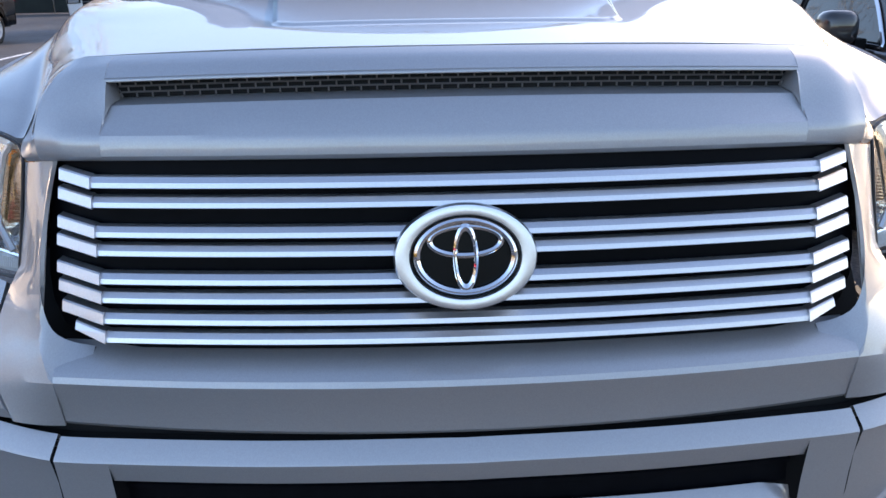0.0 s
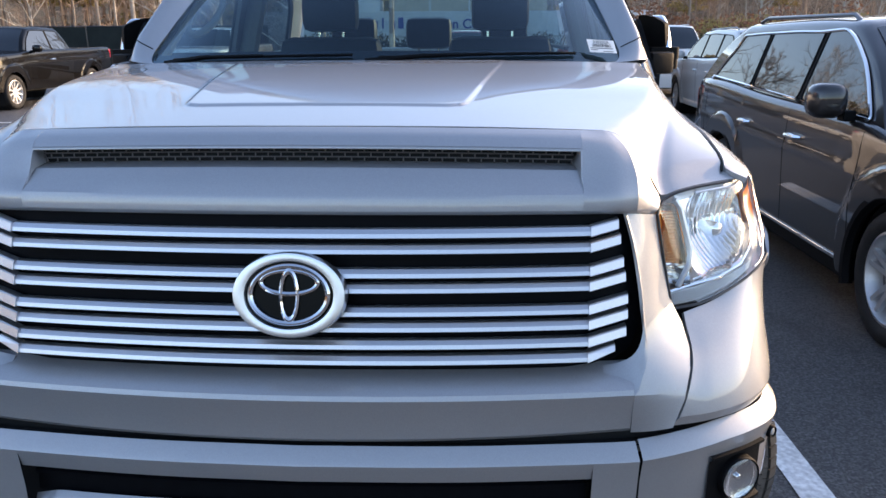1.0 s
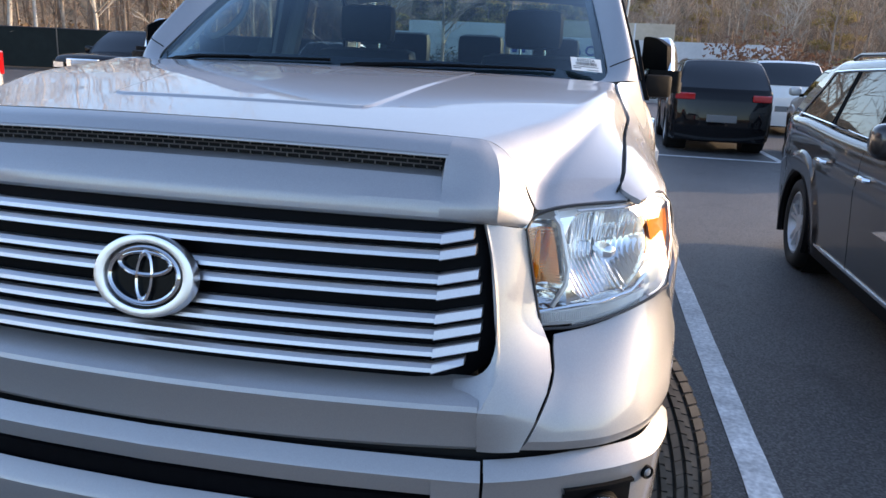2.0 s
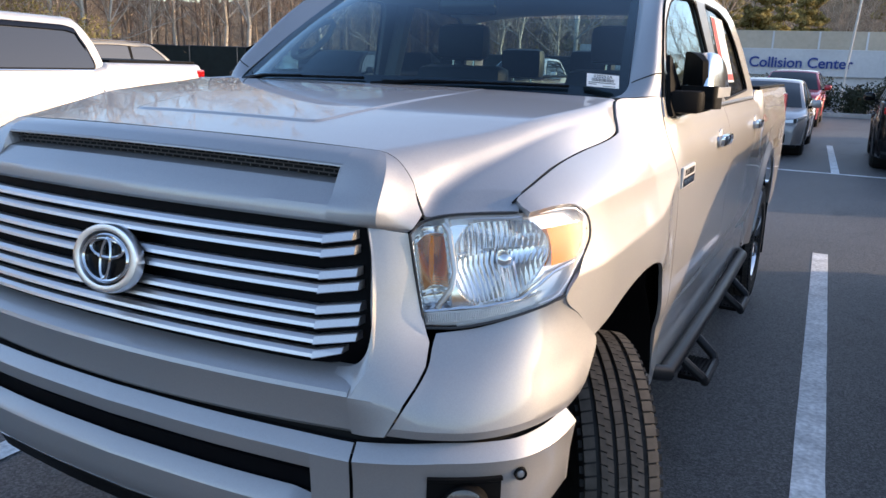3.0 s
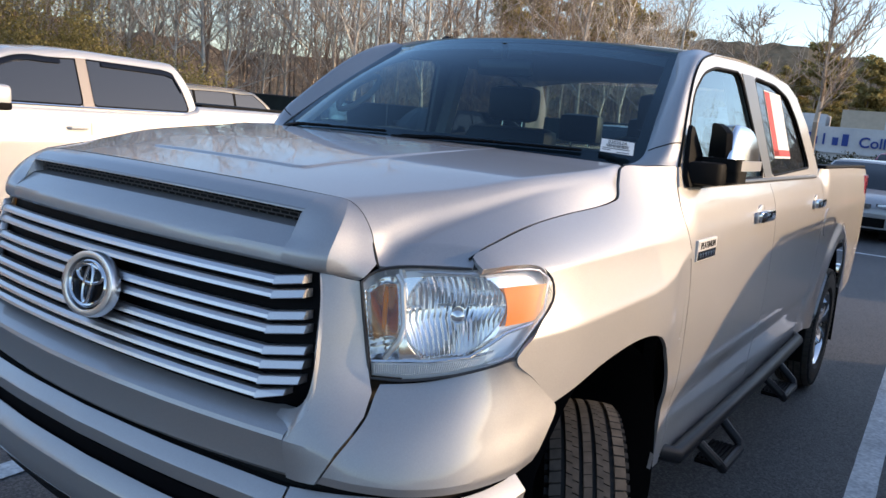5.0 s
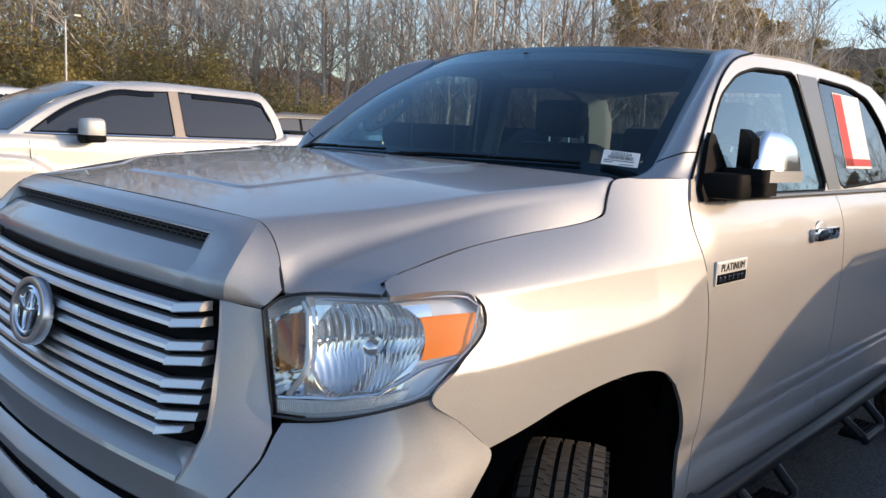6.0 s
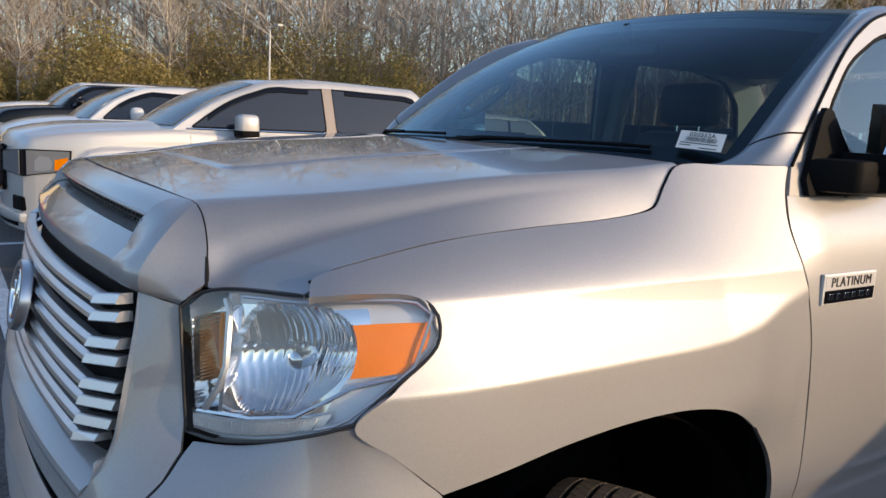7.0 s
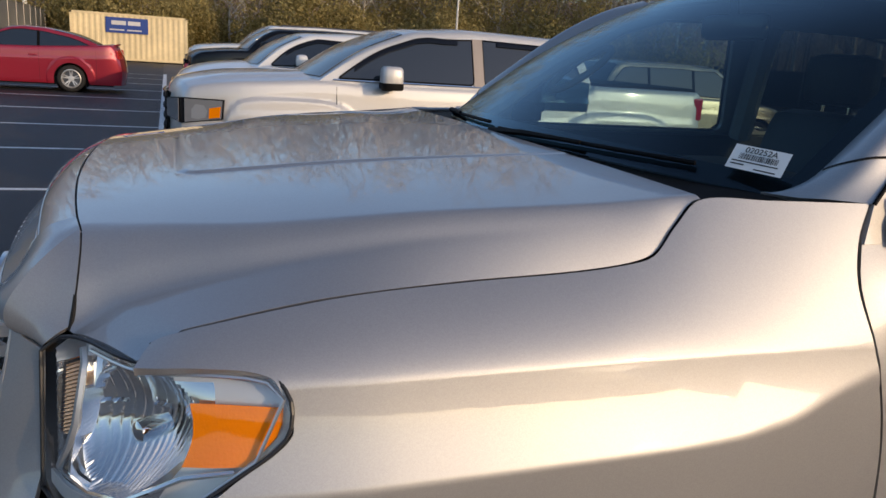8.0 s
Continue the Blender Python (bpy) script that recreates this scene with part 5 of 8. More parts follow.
for s in SIDES:
    # door frames with their window openings
    def frame_part(nm, outline, holes, mat, thick=0.03, off=0.0):
        bm = bmesh.new()
        loops = []
        for pts in [outline] + holes:
            vs_ = [bm.verts.new((s * (pillar_x(z) + off), y, z)) for y, z in pts]
            for a, b in zip(vs_, vs_[1:] + vs_[:1]):
                bm.edges.new((a, b))
            loops.append(vs_)
        bmesh.ops.triangle_fill(bm, use_beauty=True, use_dissolve=False, edges=bm.edges[:])
        geo = bmesh.ops.extrude_face_region(bm, geom=bm.faces[:])
        bmesh.ops.translate(bm, vec=(-s * thick, 0, 0), verts=[g for g in geo["geom"] if isinstance(g, bmesh.types.BMVert)])
        return part(nm, bm, mat, truck)
    frame_part("cab_side_frame", FRAME, [WIN_F, WIN_R], SILVER)
    # dark post between the doors
    frame_part("door_post", [(2.552, 1.44), (2.447, 1.868), (2.655, 1.872), (2.693, 1.44)], [], PILLAR_GREY, 0.01, 0.003)
    for nm, pts, mat in (("front_side_window", WIN_F, CABIN_GLASS), ("rear_side_window", WIN_R, PRIVACY_GLASS)):
        bm = bmesh.new()
        bm.faces.new([bm.verts.new((s * (pillar_x(z) - 0.012), y, z)) for y, z in pts])
        part(nm, bm, mat, truck)
        bm = bmesh.new()
        tube(bm, [(s * (pillar_x(z) - 0.004), y, z) for y, z in resample(pts, 60)], 0.007, 6, closed=True)
        part("window_seal", bm, BLACK_PLASTIC, truck)
    # moulding along the belt
    bm = bmesh.new()
    tube(bm, [(s * 0.932, y, 1.428) for y in span(1.60, 3.72, 12)], 0.010, 8)
    part("belt_moulding", bm, PILLAR_GREY, truck, smooth=True)
    # windscreen pillar
    corner, along, rise = Vector((0.811, 1.345, 1.474)), Vector((-0.88, -0.475, 0.04)), Vector((-0.178, 0.80, 0.575))
    lift = along.cross(rise).normalized()
    lift *= 0.005 if lift.z > 0 else -0.005
    ws_edge = [tuple(corner + along * 0.055 * (1 - math.sin(a)) + rise * 0.085 * (1 - math.cos(a)) + lift) for a in span(0, math.pi / 2, 6)] + [(0.742, 1.655, 1.697), (0.668, 1.972, 1.896)]
    fr = [(pillar_x(z), y, z) for y, z in FRAME[1:6]]
    at = coons([ws_edge[0], (0.825, 1.338, 1.482), (0.866, 1.362, 1.487), fr[0]], [ws_edge[-1], (0.73, 1.99, 1.905), fr[-1]], ws_edge, fr)

    def pillar(u, v):
        p = at(u, v)
        f = math.sin(math.pi * u**0.75) * min(1.0, v / 0.16) * min(1.0, (1 - v) / 0.12 * 0.6 + 0.4)
        return p + Vector((0.013, -0.009, 0.014)) * f
    panel("windscreen_pillar", pillar, 16, 50, SILVER, s, thick=0.012)
    # joint between the wing and the pillar
    bm = bmesh.new()
    tube(bm, [sided(pillar(u, 0.135) + Vector((0.0003, 0, 0.0003)), s) for u in span(0.04, 1.0, 16)], 0.0022, 5)
    part("pillar_joint", bm, DARK, truck)
    # drip line between pillar and door
    bm = bmesh.new()
    tube(bm, [(s * (x + 0.002), y - 0.002, z + 0.001) for x, y, z in [spline(fr)(t) for t in span(0, 1, 30)]], 0.004, 6)
    part("door_seal", bm, BLACK_PLASTIC, truck)


def roof_at(u, v):
    au = abs(u)
    x = curve([(0, 0.782), (0.5, 0.775), (1, 0.785)], v) * u
    y = lerp(1.858 + 0.116 * min(1.3, (au * 0.775 / 0.665) ** 2), 3.66 - 0.08 * au**2, v)
    zs = curve([(0.0, 1.893), (0.08, 1.905), (0.3, 1.922), (0.7, 1.916), (0.88, 1.885), (1.0, 1.840)], v)
    zc = curve([(0.0, 1.925), (0.12, 1.947), (0.4, 1.965), (0.8, 1.950), (1.0, 1.90)], v)
    return (x, y, zs + (zc - zs) * (1 - au**2.4) ** 0.8)


shell("roof", [[roof_at(u, v) for v in span(0, 1, 24)] for u in span(-1, 1, 41)], SILVER, truck, "", 0.02, 40, (0, 2.7, 1))
# windscreen
ws_b = [(-0.811, 1.345, 1.474), (-0.55, 1.205, 1.486), (0, 1.128, 1.490), (0.55, 1.205, 1.486), (0.811, 1.345, 1.474)]
ws_t = [(-0.668, 1.972, 1.896), (-0.36, 1.894, 1.919), (0, 1.862, 1.926), (0.36, 1.894, 1.919), (0.668, 1.972, 1.896)]
screen = coons(ws_b, ws_t, [ws_b[0], (-0.742, 1.655, 1.697), ws_t[0]], [ws_b[-1], (0.742, 1.655, 1.697), ws_t[-1]])


def bowed(u, v):
    return screen(u, v) + Vector((0, -0.020, 0.020)) * math.sin(math.pi * v) * (1 - (2 * u - 1) ** 6)


surface("windscreen", bowed, span(0, 1, 31), span(0, 1, 17), SCREEN_GLASS, truck, "clear laminated windscreen")
FRIT = material("black_glass_border", (0.004, 0.004, 0.005), 0.15)
for nm, us_, vs_ in (("screen_border", (0.0, 0.022), span(0, 1, 17)), ("screen_border", (0.978, 1.0), span(0, 1, 17)), ("screen_border", span(0, 1, 31), (0.0, 0.07)), ("screen_border", span(0, 1, 31), (0.955, 1.0))):
    surface(nm, lambda u, v: bowed(u, v) + Vector((0, 0.004, -0.004)), us_, vs_, FRIT, truck)
# sunshade strip of the windscreen's top
SHADE_BAND = window_glass("shade_band", (0.30, 0.36, 0.40))
surface("shade_band", lambda u, v: bowed(u, v) + Vector((0, 0.006, -0.006)), span(0.02, 0.98, 21), (0.84, 0.957), SHADE_BAND, truck)
# back of the cab
bm = bmesh.new()
prism(bm, [(-0.92, 3.90, 1.44), (0.92, 3.90, 1.44), (0.93, 3.90, 0.6), (-0.93, 3.90, 0.6)], (0, 0.02, 0))
part("cab_back", bm, SILVER, truck)
surface("rear_window", lambda u, v: (lerp(-0.86, 0.86, u) * lerp(1, 0.86, v), lerp(3.895, 3.62, v) + 0.03 * (1 - (2 * u - 1) ** 2), lerp(1.44, 1.86, v)), span(0, 1, 9), span(0, 1, 5), CABIN_GLASS, truck)
# black cowl at the foot of the windscreen, wipers
surface("cowl", lambda u, v: (lerp(-0.80, 0.80, u), lerp(1.098, 1.15, v) + lerp(0.035, 0.19, v) * (2 * u - 1) ** 2, 1.474 + 0.010 * v - 0.008 * (2 * u - 1) ** 2), span(0, 1, 21), span(0, 1, 4), BLACK_PLASTIC, truck)
for x0, x1, s_w in ((-0.66, -0.06, 0.5), (0.02, 0.62, 1.0)):
    wiper = new("wiper")
    wiper.parent = truck

    def on_screen(x, lift, up=0.0):
        u = (x + 0.80) / 1.60
        return bowed(u, 0.012 + up) + Vector((0, -0.6, 0.8)) * lift
    bm = bmesh.new()
    tube(bm, [on_screen(lerp(x0, x1, t), 0.009, 0.030 * t * s_w) for t in span(0, 1, 12)], 0.0050, 6)
    part("wiper_blade", bm, BLACK_PLASTIC, wiper)
    bm = bmesh.new()
    tube(bm, [on_screen(x0 - 0.04, 0.004, -0.02), on_screen(lerp(x0, x1, 0.2), 0.012, 0.002), on_screen(lerp(x0, x1, 0.55), 0.014, 0.012 * s_w)], [0.010, 0.008, 0.005], 6)
    part("wiper_arm", bm, BLACK_PLASTIC, wiper)
# antenna fin on the roof
bm = bmesh.new()
prism(bm, [(-0.58, 2.12, 1.93), (-0.58, 2.26, 1.935), (-0.58, 2.25, 1.965), (-0.58, 2.19, 1.968)], (0.035, 0, 0))
part("roof_fin", bm, BLACK_PLASTIC, truck)

# -- label inside the windscreen --
PAPER = material("white_paper", (0.80, 0.80, 0.78), 0.7, vary=0.04, scale=30)
INK = material("black_ink", (0.02, 0.02, 0.02), 0.6)
RED_INK = material("red_ink", (0.55, 0.03, 0.03), 0.6)


def on_label(pts, name, mat, lift, parent=None):
    bm = bmesh.new()
    for quad in pts:
        bm.faces.new([bm.verts.new((x, y, lift)) for x, y in quad])
    o = part(name, bm, mat, parent)
    return o


def rect(x0, x1, y0, y1):
    return [(x0, y0), (x1, y0), (x1, y1), (x0, y1)]


a_, b_, c_ = Vector((0.690, 1.290, 1.512)), Vector((0.785, 1.333, 1.506)), Vector((0.678, 1.317, 1.552))
ex = (b_ - a_).normalized()
ey = (c_ - a_)
ey = (ey - ex * ey.dot(ex)).normalized()
ez = ex.cross(ey)
label_m = Matrix((( ex.x, ey.x, ez.x, 0.733), (ex.y, ey.y, ez.y, 1.327), (ex.z, ey.z, ez.z, 1.531), (0, 0, 0, 1)))
sticker = on_label([rect(-0.052, 0.052, -0.025, 0.025)], "sticker", PAPER, 0.0)
sticker.matrix_world = label_m
tagged(sticker, "white stock label with bar code behind the windscreen", "label")
rng = random.Random(4)
bars, x = [], -0.036
while x < 0.036:
    w = rng.choice((0.0007, 0.0012, 0.002))
    bars.append(rect(x, x + w, -0.004, 0.008))
    x += w + rng.choice((0.0008, 0.0014))
on_label(bars, "bar_code", INK, 0.0006, sticker)
on_label([rect(-0.046, 0.040, -0.010, -0.0075), rect(-0.046, -0.02, -0.0165, -0.014), rect(0.0, 0.04, -0.0215, -0.019)], "print_line", INK, 0.0006, sticker)
fc = bpy.data.curves.new("number_text", "FONT")
fc.body, fc.size, fc.align_x, fc.extrude = "020252A", 0.0165, "CENTER", 0.0002
fc.materials.append(INK)
txt = new("printed_number", fc)
txt.parent = sticker
txt.matrix_local = pose(0.0, 0.0105, 0.0008)
# price sheet in the rear side window
for nm, y0, y1, z0, z1, mat, off in (("price_sheet", 2.86, 3.22, 1.52, 1.83, PAPER, 0.0100), ("sheet_header", 2.865, 2.97, 1.53, 1.825, RED_INK, 0.0088), ("sheet_footer", 2.865, 3.215, 1.53, 1.56, RED_INK, 0.0088)):
    bm = bmesh.new()
    bm.faces.new([bm.verts.new((pillar_x(z) - off, y, z)) for y, z in ((y0, z0), (y1, z0), (y1, z1), (y0, z1))])
    o = part(nm, bm, mat, None if nm == "price_sheet" else sheet)
    if nm == "price_sheet":
        sheet = tagged(o, "white and red price sheet inside the rear side window", "paper sheet")

# -- inside the cab --
LEATHER = material("black_leather", (0.016, 0.015, 0.015), 0.5, vary=0.2, scale=30, bump=0.0008, bump_scale=120)
TRIM_GREY = material("grey_headliner", (0.30, 0.29, 0.28), 0.9, vary=0.08, scale=200)
DASH = material("dark_dashboard", (0.008, 0.008, 0.009), 0.7, bump=0.0006, bump_scale=300)
prof = [(1.16, 1.455), (1.35, 1.452), (1.52, 1.440), (1.60, 1.415), (1.64, 1.36), (1.66, 1.20), (1.62, 1.0), (1.50, 0.7)]
surface("dashboard", lambda u, v: (lerp(-0.83, 0.83, u), prof[v][0] + 0.08 * (2 * u - 1) ** 4, prof[v][1]), span(0, 1, 13), range(len(prof)), DASH, truck)
bm = bmesh.new()
box(bm, 0.22, 0.58, 1.50, 1.66, 1.42, 1.475, 0.02)
part("instrument_hood", bm, DASH, truck, smooth=True)
surface("headliner", lambda u, v: (0.72 * (2 * u - 1), lerp(1.92, 3.58, v), 1.885 - 0.03 * (2 * u - 1) ** 2), span(0, 1, 9), span(0, 1, 5), TRIM_GREY, truck)
for s in SIDES:
    bm = bmesh.new()
    prism(bm, [(s * 0.90, 1.46, 1.42), (s * 0.90, 3.88, 1.42), (s * 0.90, 3.88, 0.55), (s * 0.90, 1.46, 0.55)], (-s * 0.04, 0, 0))
    part("door_lining", bm, DASH, truck)
    bm = bmesh.new()
    tube(bm, [(s * 0.845, 2.60, 1.42), (s * 0.72, 2.56, 1.87)], 0.045, 8)
    part("inner_post", bm, TRIM_GREY, truck, smooth=True)
    bm = bmesh.new()
    tube(bm, [(s * 0.835, 1.42, 1.46), (s * 0.785, 1.66, 1.66), (s * 0.735, 1.90, 1.82), (s * 0.70, 2.05, 1.875)], 0.040, 8)
    part("inner_pillar", bm, TRIM_GREY, truck, smooth=True)
    # grab handle on the windscreen post
    if s < 0:
        bm = bmesh.new()
        ctr = Vector((-0.735, 1.76, 1.655))
        along, out = Vector((0.16, 0.62, 0.5)).normalized(), Vector((0.9, 0.1, -0.35)).normalized()
        tube(bm, [ctr + along * 0.13 * math.cos(t) + out * 0.045 * math.sin(t) for t in span(0, math.tau, 21)[:-1]], 0.014, 8, closed=True)
        part("grab_handle", bm, TRIM_GREY, truck, smooth=True)


def seat(x, y, wide, high, name, heads):
    st = new(name)
    st.parent = truck
    bm = bmesh.new()
    box(bm, x - wide / 2, x + wide / 2, y - 0.50, y + 0.04, 0.86, 1.04, 0.05)
    part("seat_cushion", bm, LEATHER, st, smooth=True)
    bm = bmesh.new()
    vv = box(bm, x - wide / 2, x + wide / 2, y, y + 0.17, 0.98, high, 0.06)
    for v in bm.verts:
        v.co.y += (v.co.z - 0.98) * 0.28
        v.co.x = x + (v.co.x - x) * (1 - 0.10 * max(0, (v.co.z - 1.2)))
    part("seat_back", bm, LEATHER, st, smooth=True)
    for h in heads:
        dy = (high - 0.98) * 0.28
        bm = bmesh.new()
        box(bm, h - 0.14, h + 0.14, y + dy + 0.02, y + dy + 0.13, high + 0.025, high + 0.21, 0.045)
        part("head_rest", bm, LEATHER, st, smooth=True)
        for k in (-0.06, 0.06):
            bm = bmesh.new()
            tube(bm, [(h + k, y + dy + 0.07, high - 0.04), (h + k, y + dy + 0.075, high + 0.06)], 0.007, 8)
            part("rest_post", bm, CHROME, st, smooth=True)


seat(0.42, 2.42, 0.52, 1.56, "driver_seat", (0.42,))
seat(-0.42, 2.42, 0.52, 1.56, "passenger_seat", (-0.42,))
seat(0.0, 3.40, 1.45, 1.46, "rear_bench", (-0.46, 0.0, 0.46))
bm = bmesh.new()
ctr, ax1, ax2 = Vector((0.42, 1.84, 1.30)), Vector((1, 0, 0)), Vector((0, 0.42, 0.90)).normalized()
tube(bm, [ctr + 0.19 * (math.cos(t) * ax1 + math.sin(t) * ax2) for t in span(0, math.tau, 33)[:-1]], 0.015, 8, closed=True)
wheel_rim = part("steering_wheel", bm, LEATHER, truck, smooth=True)
bm = bmesh.new()
for t in (0.1, math.pi - 0.1, -math.pi / 2):
    tube(bm, [ctr, ctr + 0.19 * (math.cos(t) * ax1 + math.sin(t) * ax2)], 0.018, 6)
tube(bm, [ctr, ctr + Vector((0, -0.25, -0.12))], 0.045, 10)
part("wheel_spoke", bm, DASH, wheel_rim, smooth=True)
bm = bmesh.new()
box(bm, -0.13, 0.13, 1.80, 1.835, 1.765, 1.835, 0.02)
tube(bm, [(0, 1.815, 1.82), (0, 1.80, 1.90)], 0.012, 8)
part("rear_view_mirror", bm, GLOSS_BLACK, truck, smooth=True)
bm = bmesh.new()
box(bm, -0.10, 0.10, 1.86, 2.02, 1.86, 1.895, 0.01)
part("roof_console", bm, TRIM_GREY, truck, smooth=True)

# -- headlamps --
LENS = window_glass("lamp_glass", (0.95, 0.96, 0.96), rough=0.04, low=0.055)
REFLECTOR = material("lamp_reflector", (0.88, 0.88, 0.88), 0.09, 0.96)
HOUSING = material("lamp_housing", (0.68, 0.69, 0.70), 0.30, 0.35, coat=0.4)
AMBER_GLOW_CHROME = material("amber_glow_reflector", (0.72, 0.42, 0.23), 0.16, 0.92)
BEZEL = material("lamp_bezel", (0.66, 0.67, 0.68), 0.35, 0.7)
SEAL_GREY = material("lamp_seal", (0.03, 0.03, 0.032), 0.35)
RIB_CLEAR = material("ribbed_lens", (0.74, 0.75, 0.75), 0.25, 0.25, bump=0.0008, bump_scale=150)
for s in SIDES:
    lamp = new("headlamp")
    lamp.parent = truck
    bot = [(0.733, 0.163, 1.036), (0.80, 0.192, 1.041), (0.88, 0.246, 1.060), (0.945, 0.302, 1.086), (0.972, 0.338, 1.103)]
    top = [(0.692, 0.165, 1.229), (0.705, 0.192, 1.252), (0.76, 0.228, 1.268), (0.87, 0.300, 1.275), (0.915, 0.385, 1.281), (0.945, 0.460, 1.279)]
    lf = [bot[0], (0.712, 0.164, 1.13), top[0]]
    rt = [bot[-1], (0.976, 0.392, 1.145), (0.979, 0.470, 1.205), (0.969, 0.478, 1.250), top[-1]]
    base = coons(bot, top, lf, rt)

    def lens(u, v):
        f = math.sin(math.pi * u) ** 0.7 * math.sin(math.pi * v) ** 0.7 if 0 < u < 1 and 0 < v < 1 else 0.0
        return base(u, v) + Vector((0.012, -0.016, 0.0)) * f
    inn = Vector((-0.50, 0.86, -0.05)).normalized()

    def mir(p):
        return (s * p[0], p[1], p[2])

    def depth(u, v):
        e = min(1.0, min(u / 0.02, (1 - u) / 0.04, v / 0.04, (1 - v) / 0.05))
        d = 0.004 + 0.026 * max(0.0, e)
        # main bowl with fluted reflector
        r = math.hypot((u - 0.46) / 0.26, (v - 0.54) / 0.42)
        if r < 1:
            d = max(d, 0.036 + 0.062 * (1 - r * r))
            d += 0.0019 * abs(math.sin((u - 0.46 + (0.25 * (v - 0.5) if v < 0.5 else 0.0)) * 105)) + 0.006 * (1 if (v > 0.62 and int(u * 14) % 2) else 0)
        # inner column for the indicator
        if u < 0.19:
            q = 1 - abs(u - 0.10) / 0.09
            d = max(d, 0.02 + 0.075 * max(0, q) ** 0.5 * min(1, max(0, e)))
            d += 0.002 * abs(math.sin(v * 50))
        if 0.19 <= u < 0.215:
            d = 0.018
        if v < 0.15 and u < 0.78:
            d = min(d, 0.024)
        if u > 0.73:
            d = min(d, 0.030)
        return d
    rows = [[mir(lens(u, v) + inn * depth(u, v)) for v in span(0, 1, 56)] for u in span(0, 1, 300)]
    # chrome bowl below, satin housing along the brow and round the side marker
    def cut(us, vs):
        return [rows[i][j] for i in us for j in vs], grid_faces(len(us), len(vs))
    raw("lamp_reflector", *cut(range(0, 221), range(0, 50)), REFLECTOR, lamp, "fluted chrome reflector", True, 40, fix=False)
    raw("lamp_housing", *cut(range(0, 221, 4), range(49, 56)), HOUSING, lamp, "satin silver housing", True, 40, fix=False)
    raw("lamp_housing", *cut(range(220, 300, 2), range(0, 56)), HOUSING, lamp, "satin silver housing", True, 40, fix=False)
    # ribbed reflector of the inner indicator, the amber bulb's reflection put into its colour
    pocket = [[mir(lens(lerp(0.035, 0.175, i / 10), lerp(0.36, 0.84, j / 72)) + inn * (0.026 + 0.034 * math.sin(math.pi * i / 10) + 0.0016 * (j % 4 in (1, 2)))) for j in range(73)] for i in range(11)]
    raw("indicator_reflector", [p for r in pocket for p in r], grid_faces(11, 73), AMBER_GLOW_CHROME, lamp, "ribbed reflector with the amber bulb's glow in its colour", True, 30, fix=False)
    surface("lamp_lens", lambda u, v: mir(lens(u, v)), span(0, 1, 24), span(0, 1, 16), LENS, lamp, "clear lens")
    bm = bmesh.new()
    ring = [spline(bot)(t) for t in span(0, 1, 20)] + [spline(rt)(t) for t in span(0.05, 0.965, 16)] + [spline(top)(t) for t in span(0.965, 0, 20)] + [spline(lf)(t) for t in span(0.9, 0.1, 8)]
    tube(bm, [mir(p) for p in ring], 0.0030, 6, closed=True)
    part("lamp_seal", bm, SEAL_GREY, lamp)
    # side marker
    surface("side_marker", lambda u, v: mir(lens(lerp(lerp(0.76, 0.695, v), 0.955, u), lerp(0.44, 0.80, v)) + inn * 0.014), span(0, 1, 8), span(0, 1, 6), AMBER, lamp, "amber side marker")
    # inner indicator bulb cover
    bm = bmesh.new()
    c0 = lens(0.10, 0.62) + inn * 0.05
    tube(bm, [c0 + Vector((0, 0, -0.055)), c0 + Vector((0, 0, -0.03)), c0 + Vector((0, 0, 0.03)), c0 + Vector((0, 0, 0.05))], [0.003, 0.0055, 0.0055, 0.003], 10)
    bm.transform(Matrix.Diagonal((s, 1, 1, 1)))
    part("indicator_bulb", bm, AMBER, lamp, "amber indicator bulb", True)
    # bulb shield in the bowl
    bm = bmesh.new()
    c0 = lens(0.47, 0.56) + inn * 0.055
    revolve(bm, [(-0.020, 0.0001), (-0.019, 0.008), (-0.014, 0.015), (0.0, 0.017), (0.03, 0.014)], "y", 20)
    bm.transform(Matrix.Translation(c0) @ Matrix.Rotation(radians(30), 4, "Z"))
    bm.transform(Matrix.Diagonal((s, 1, 1, 1)))
    part("bulb_shield", bm, CHROME, lamp, smooth=True)
    # divider and ribbed strip
    bm = bmesh.new()
    tube(bm, [mir(lens(u, v) + inn * 0.016) for u, v in ((0.19, 0.93), (0.205, 0.85), (0.21, 0.5), (0.19, 0.36), (0.10, 0.18))], 0.006, 6)
    part("lamp_divider", bm, BEZEL, lamp, smooth=True)
    bm = bmesh.new()
    for k in range(52):
        u = lerp(0.03, 0.74, k / 51)
        tube(bm, [mir(lens(u, 0.045) + inn * 0.012), mir(lens(u, 0.135) + inn * 0.012)], 0.0022, 5)
    surface("strip_back", lambda u, v: mir(lens(u, v) + inn * 0.0145), span(0.012, 0.80, 24), span(0.014, 0.15, 5), HOUSING, lamp, "satin strip behind the ribs")
    part("ribbed_strip", bm, RIB_CLEAR, lamp, "ribbed clear strip along the lamp's foot")
    bm = bmesh.new()
    tube(bm, [mir(lens(u, v) + inn * 0.014) for u, v in ((0.02, 0.16), (0.4, 0.16), (0.62, 0.17), (0.72, 0.26), (0.80, 0.36), (0.95, 0.40))], 0.004, 6)
    part("lamp_trim", bm, REFLECTOR, lamp, smooth=True)
    bm = bmesh.new()
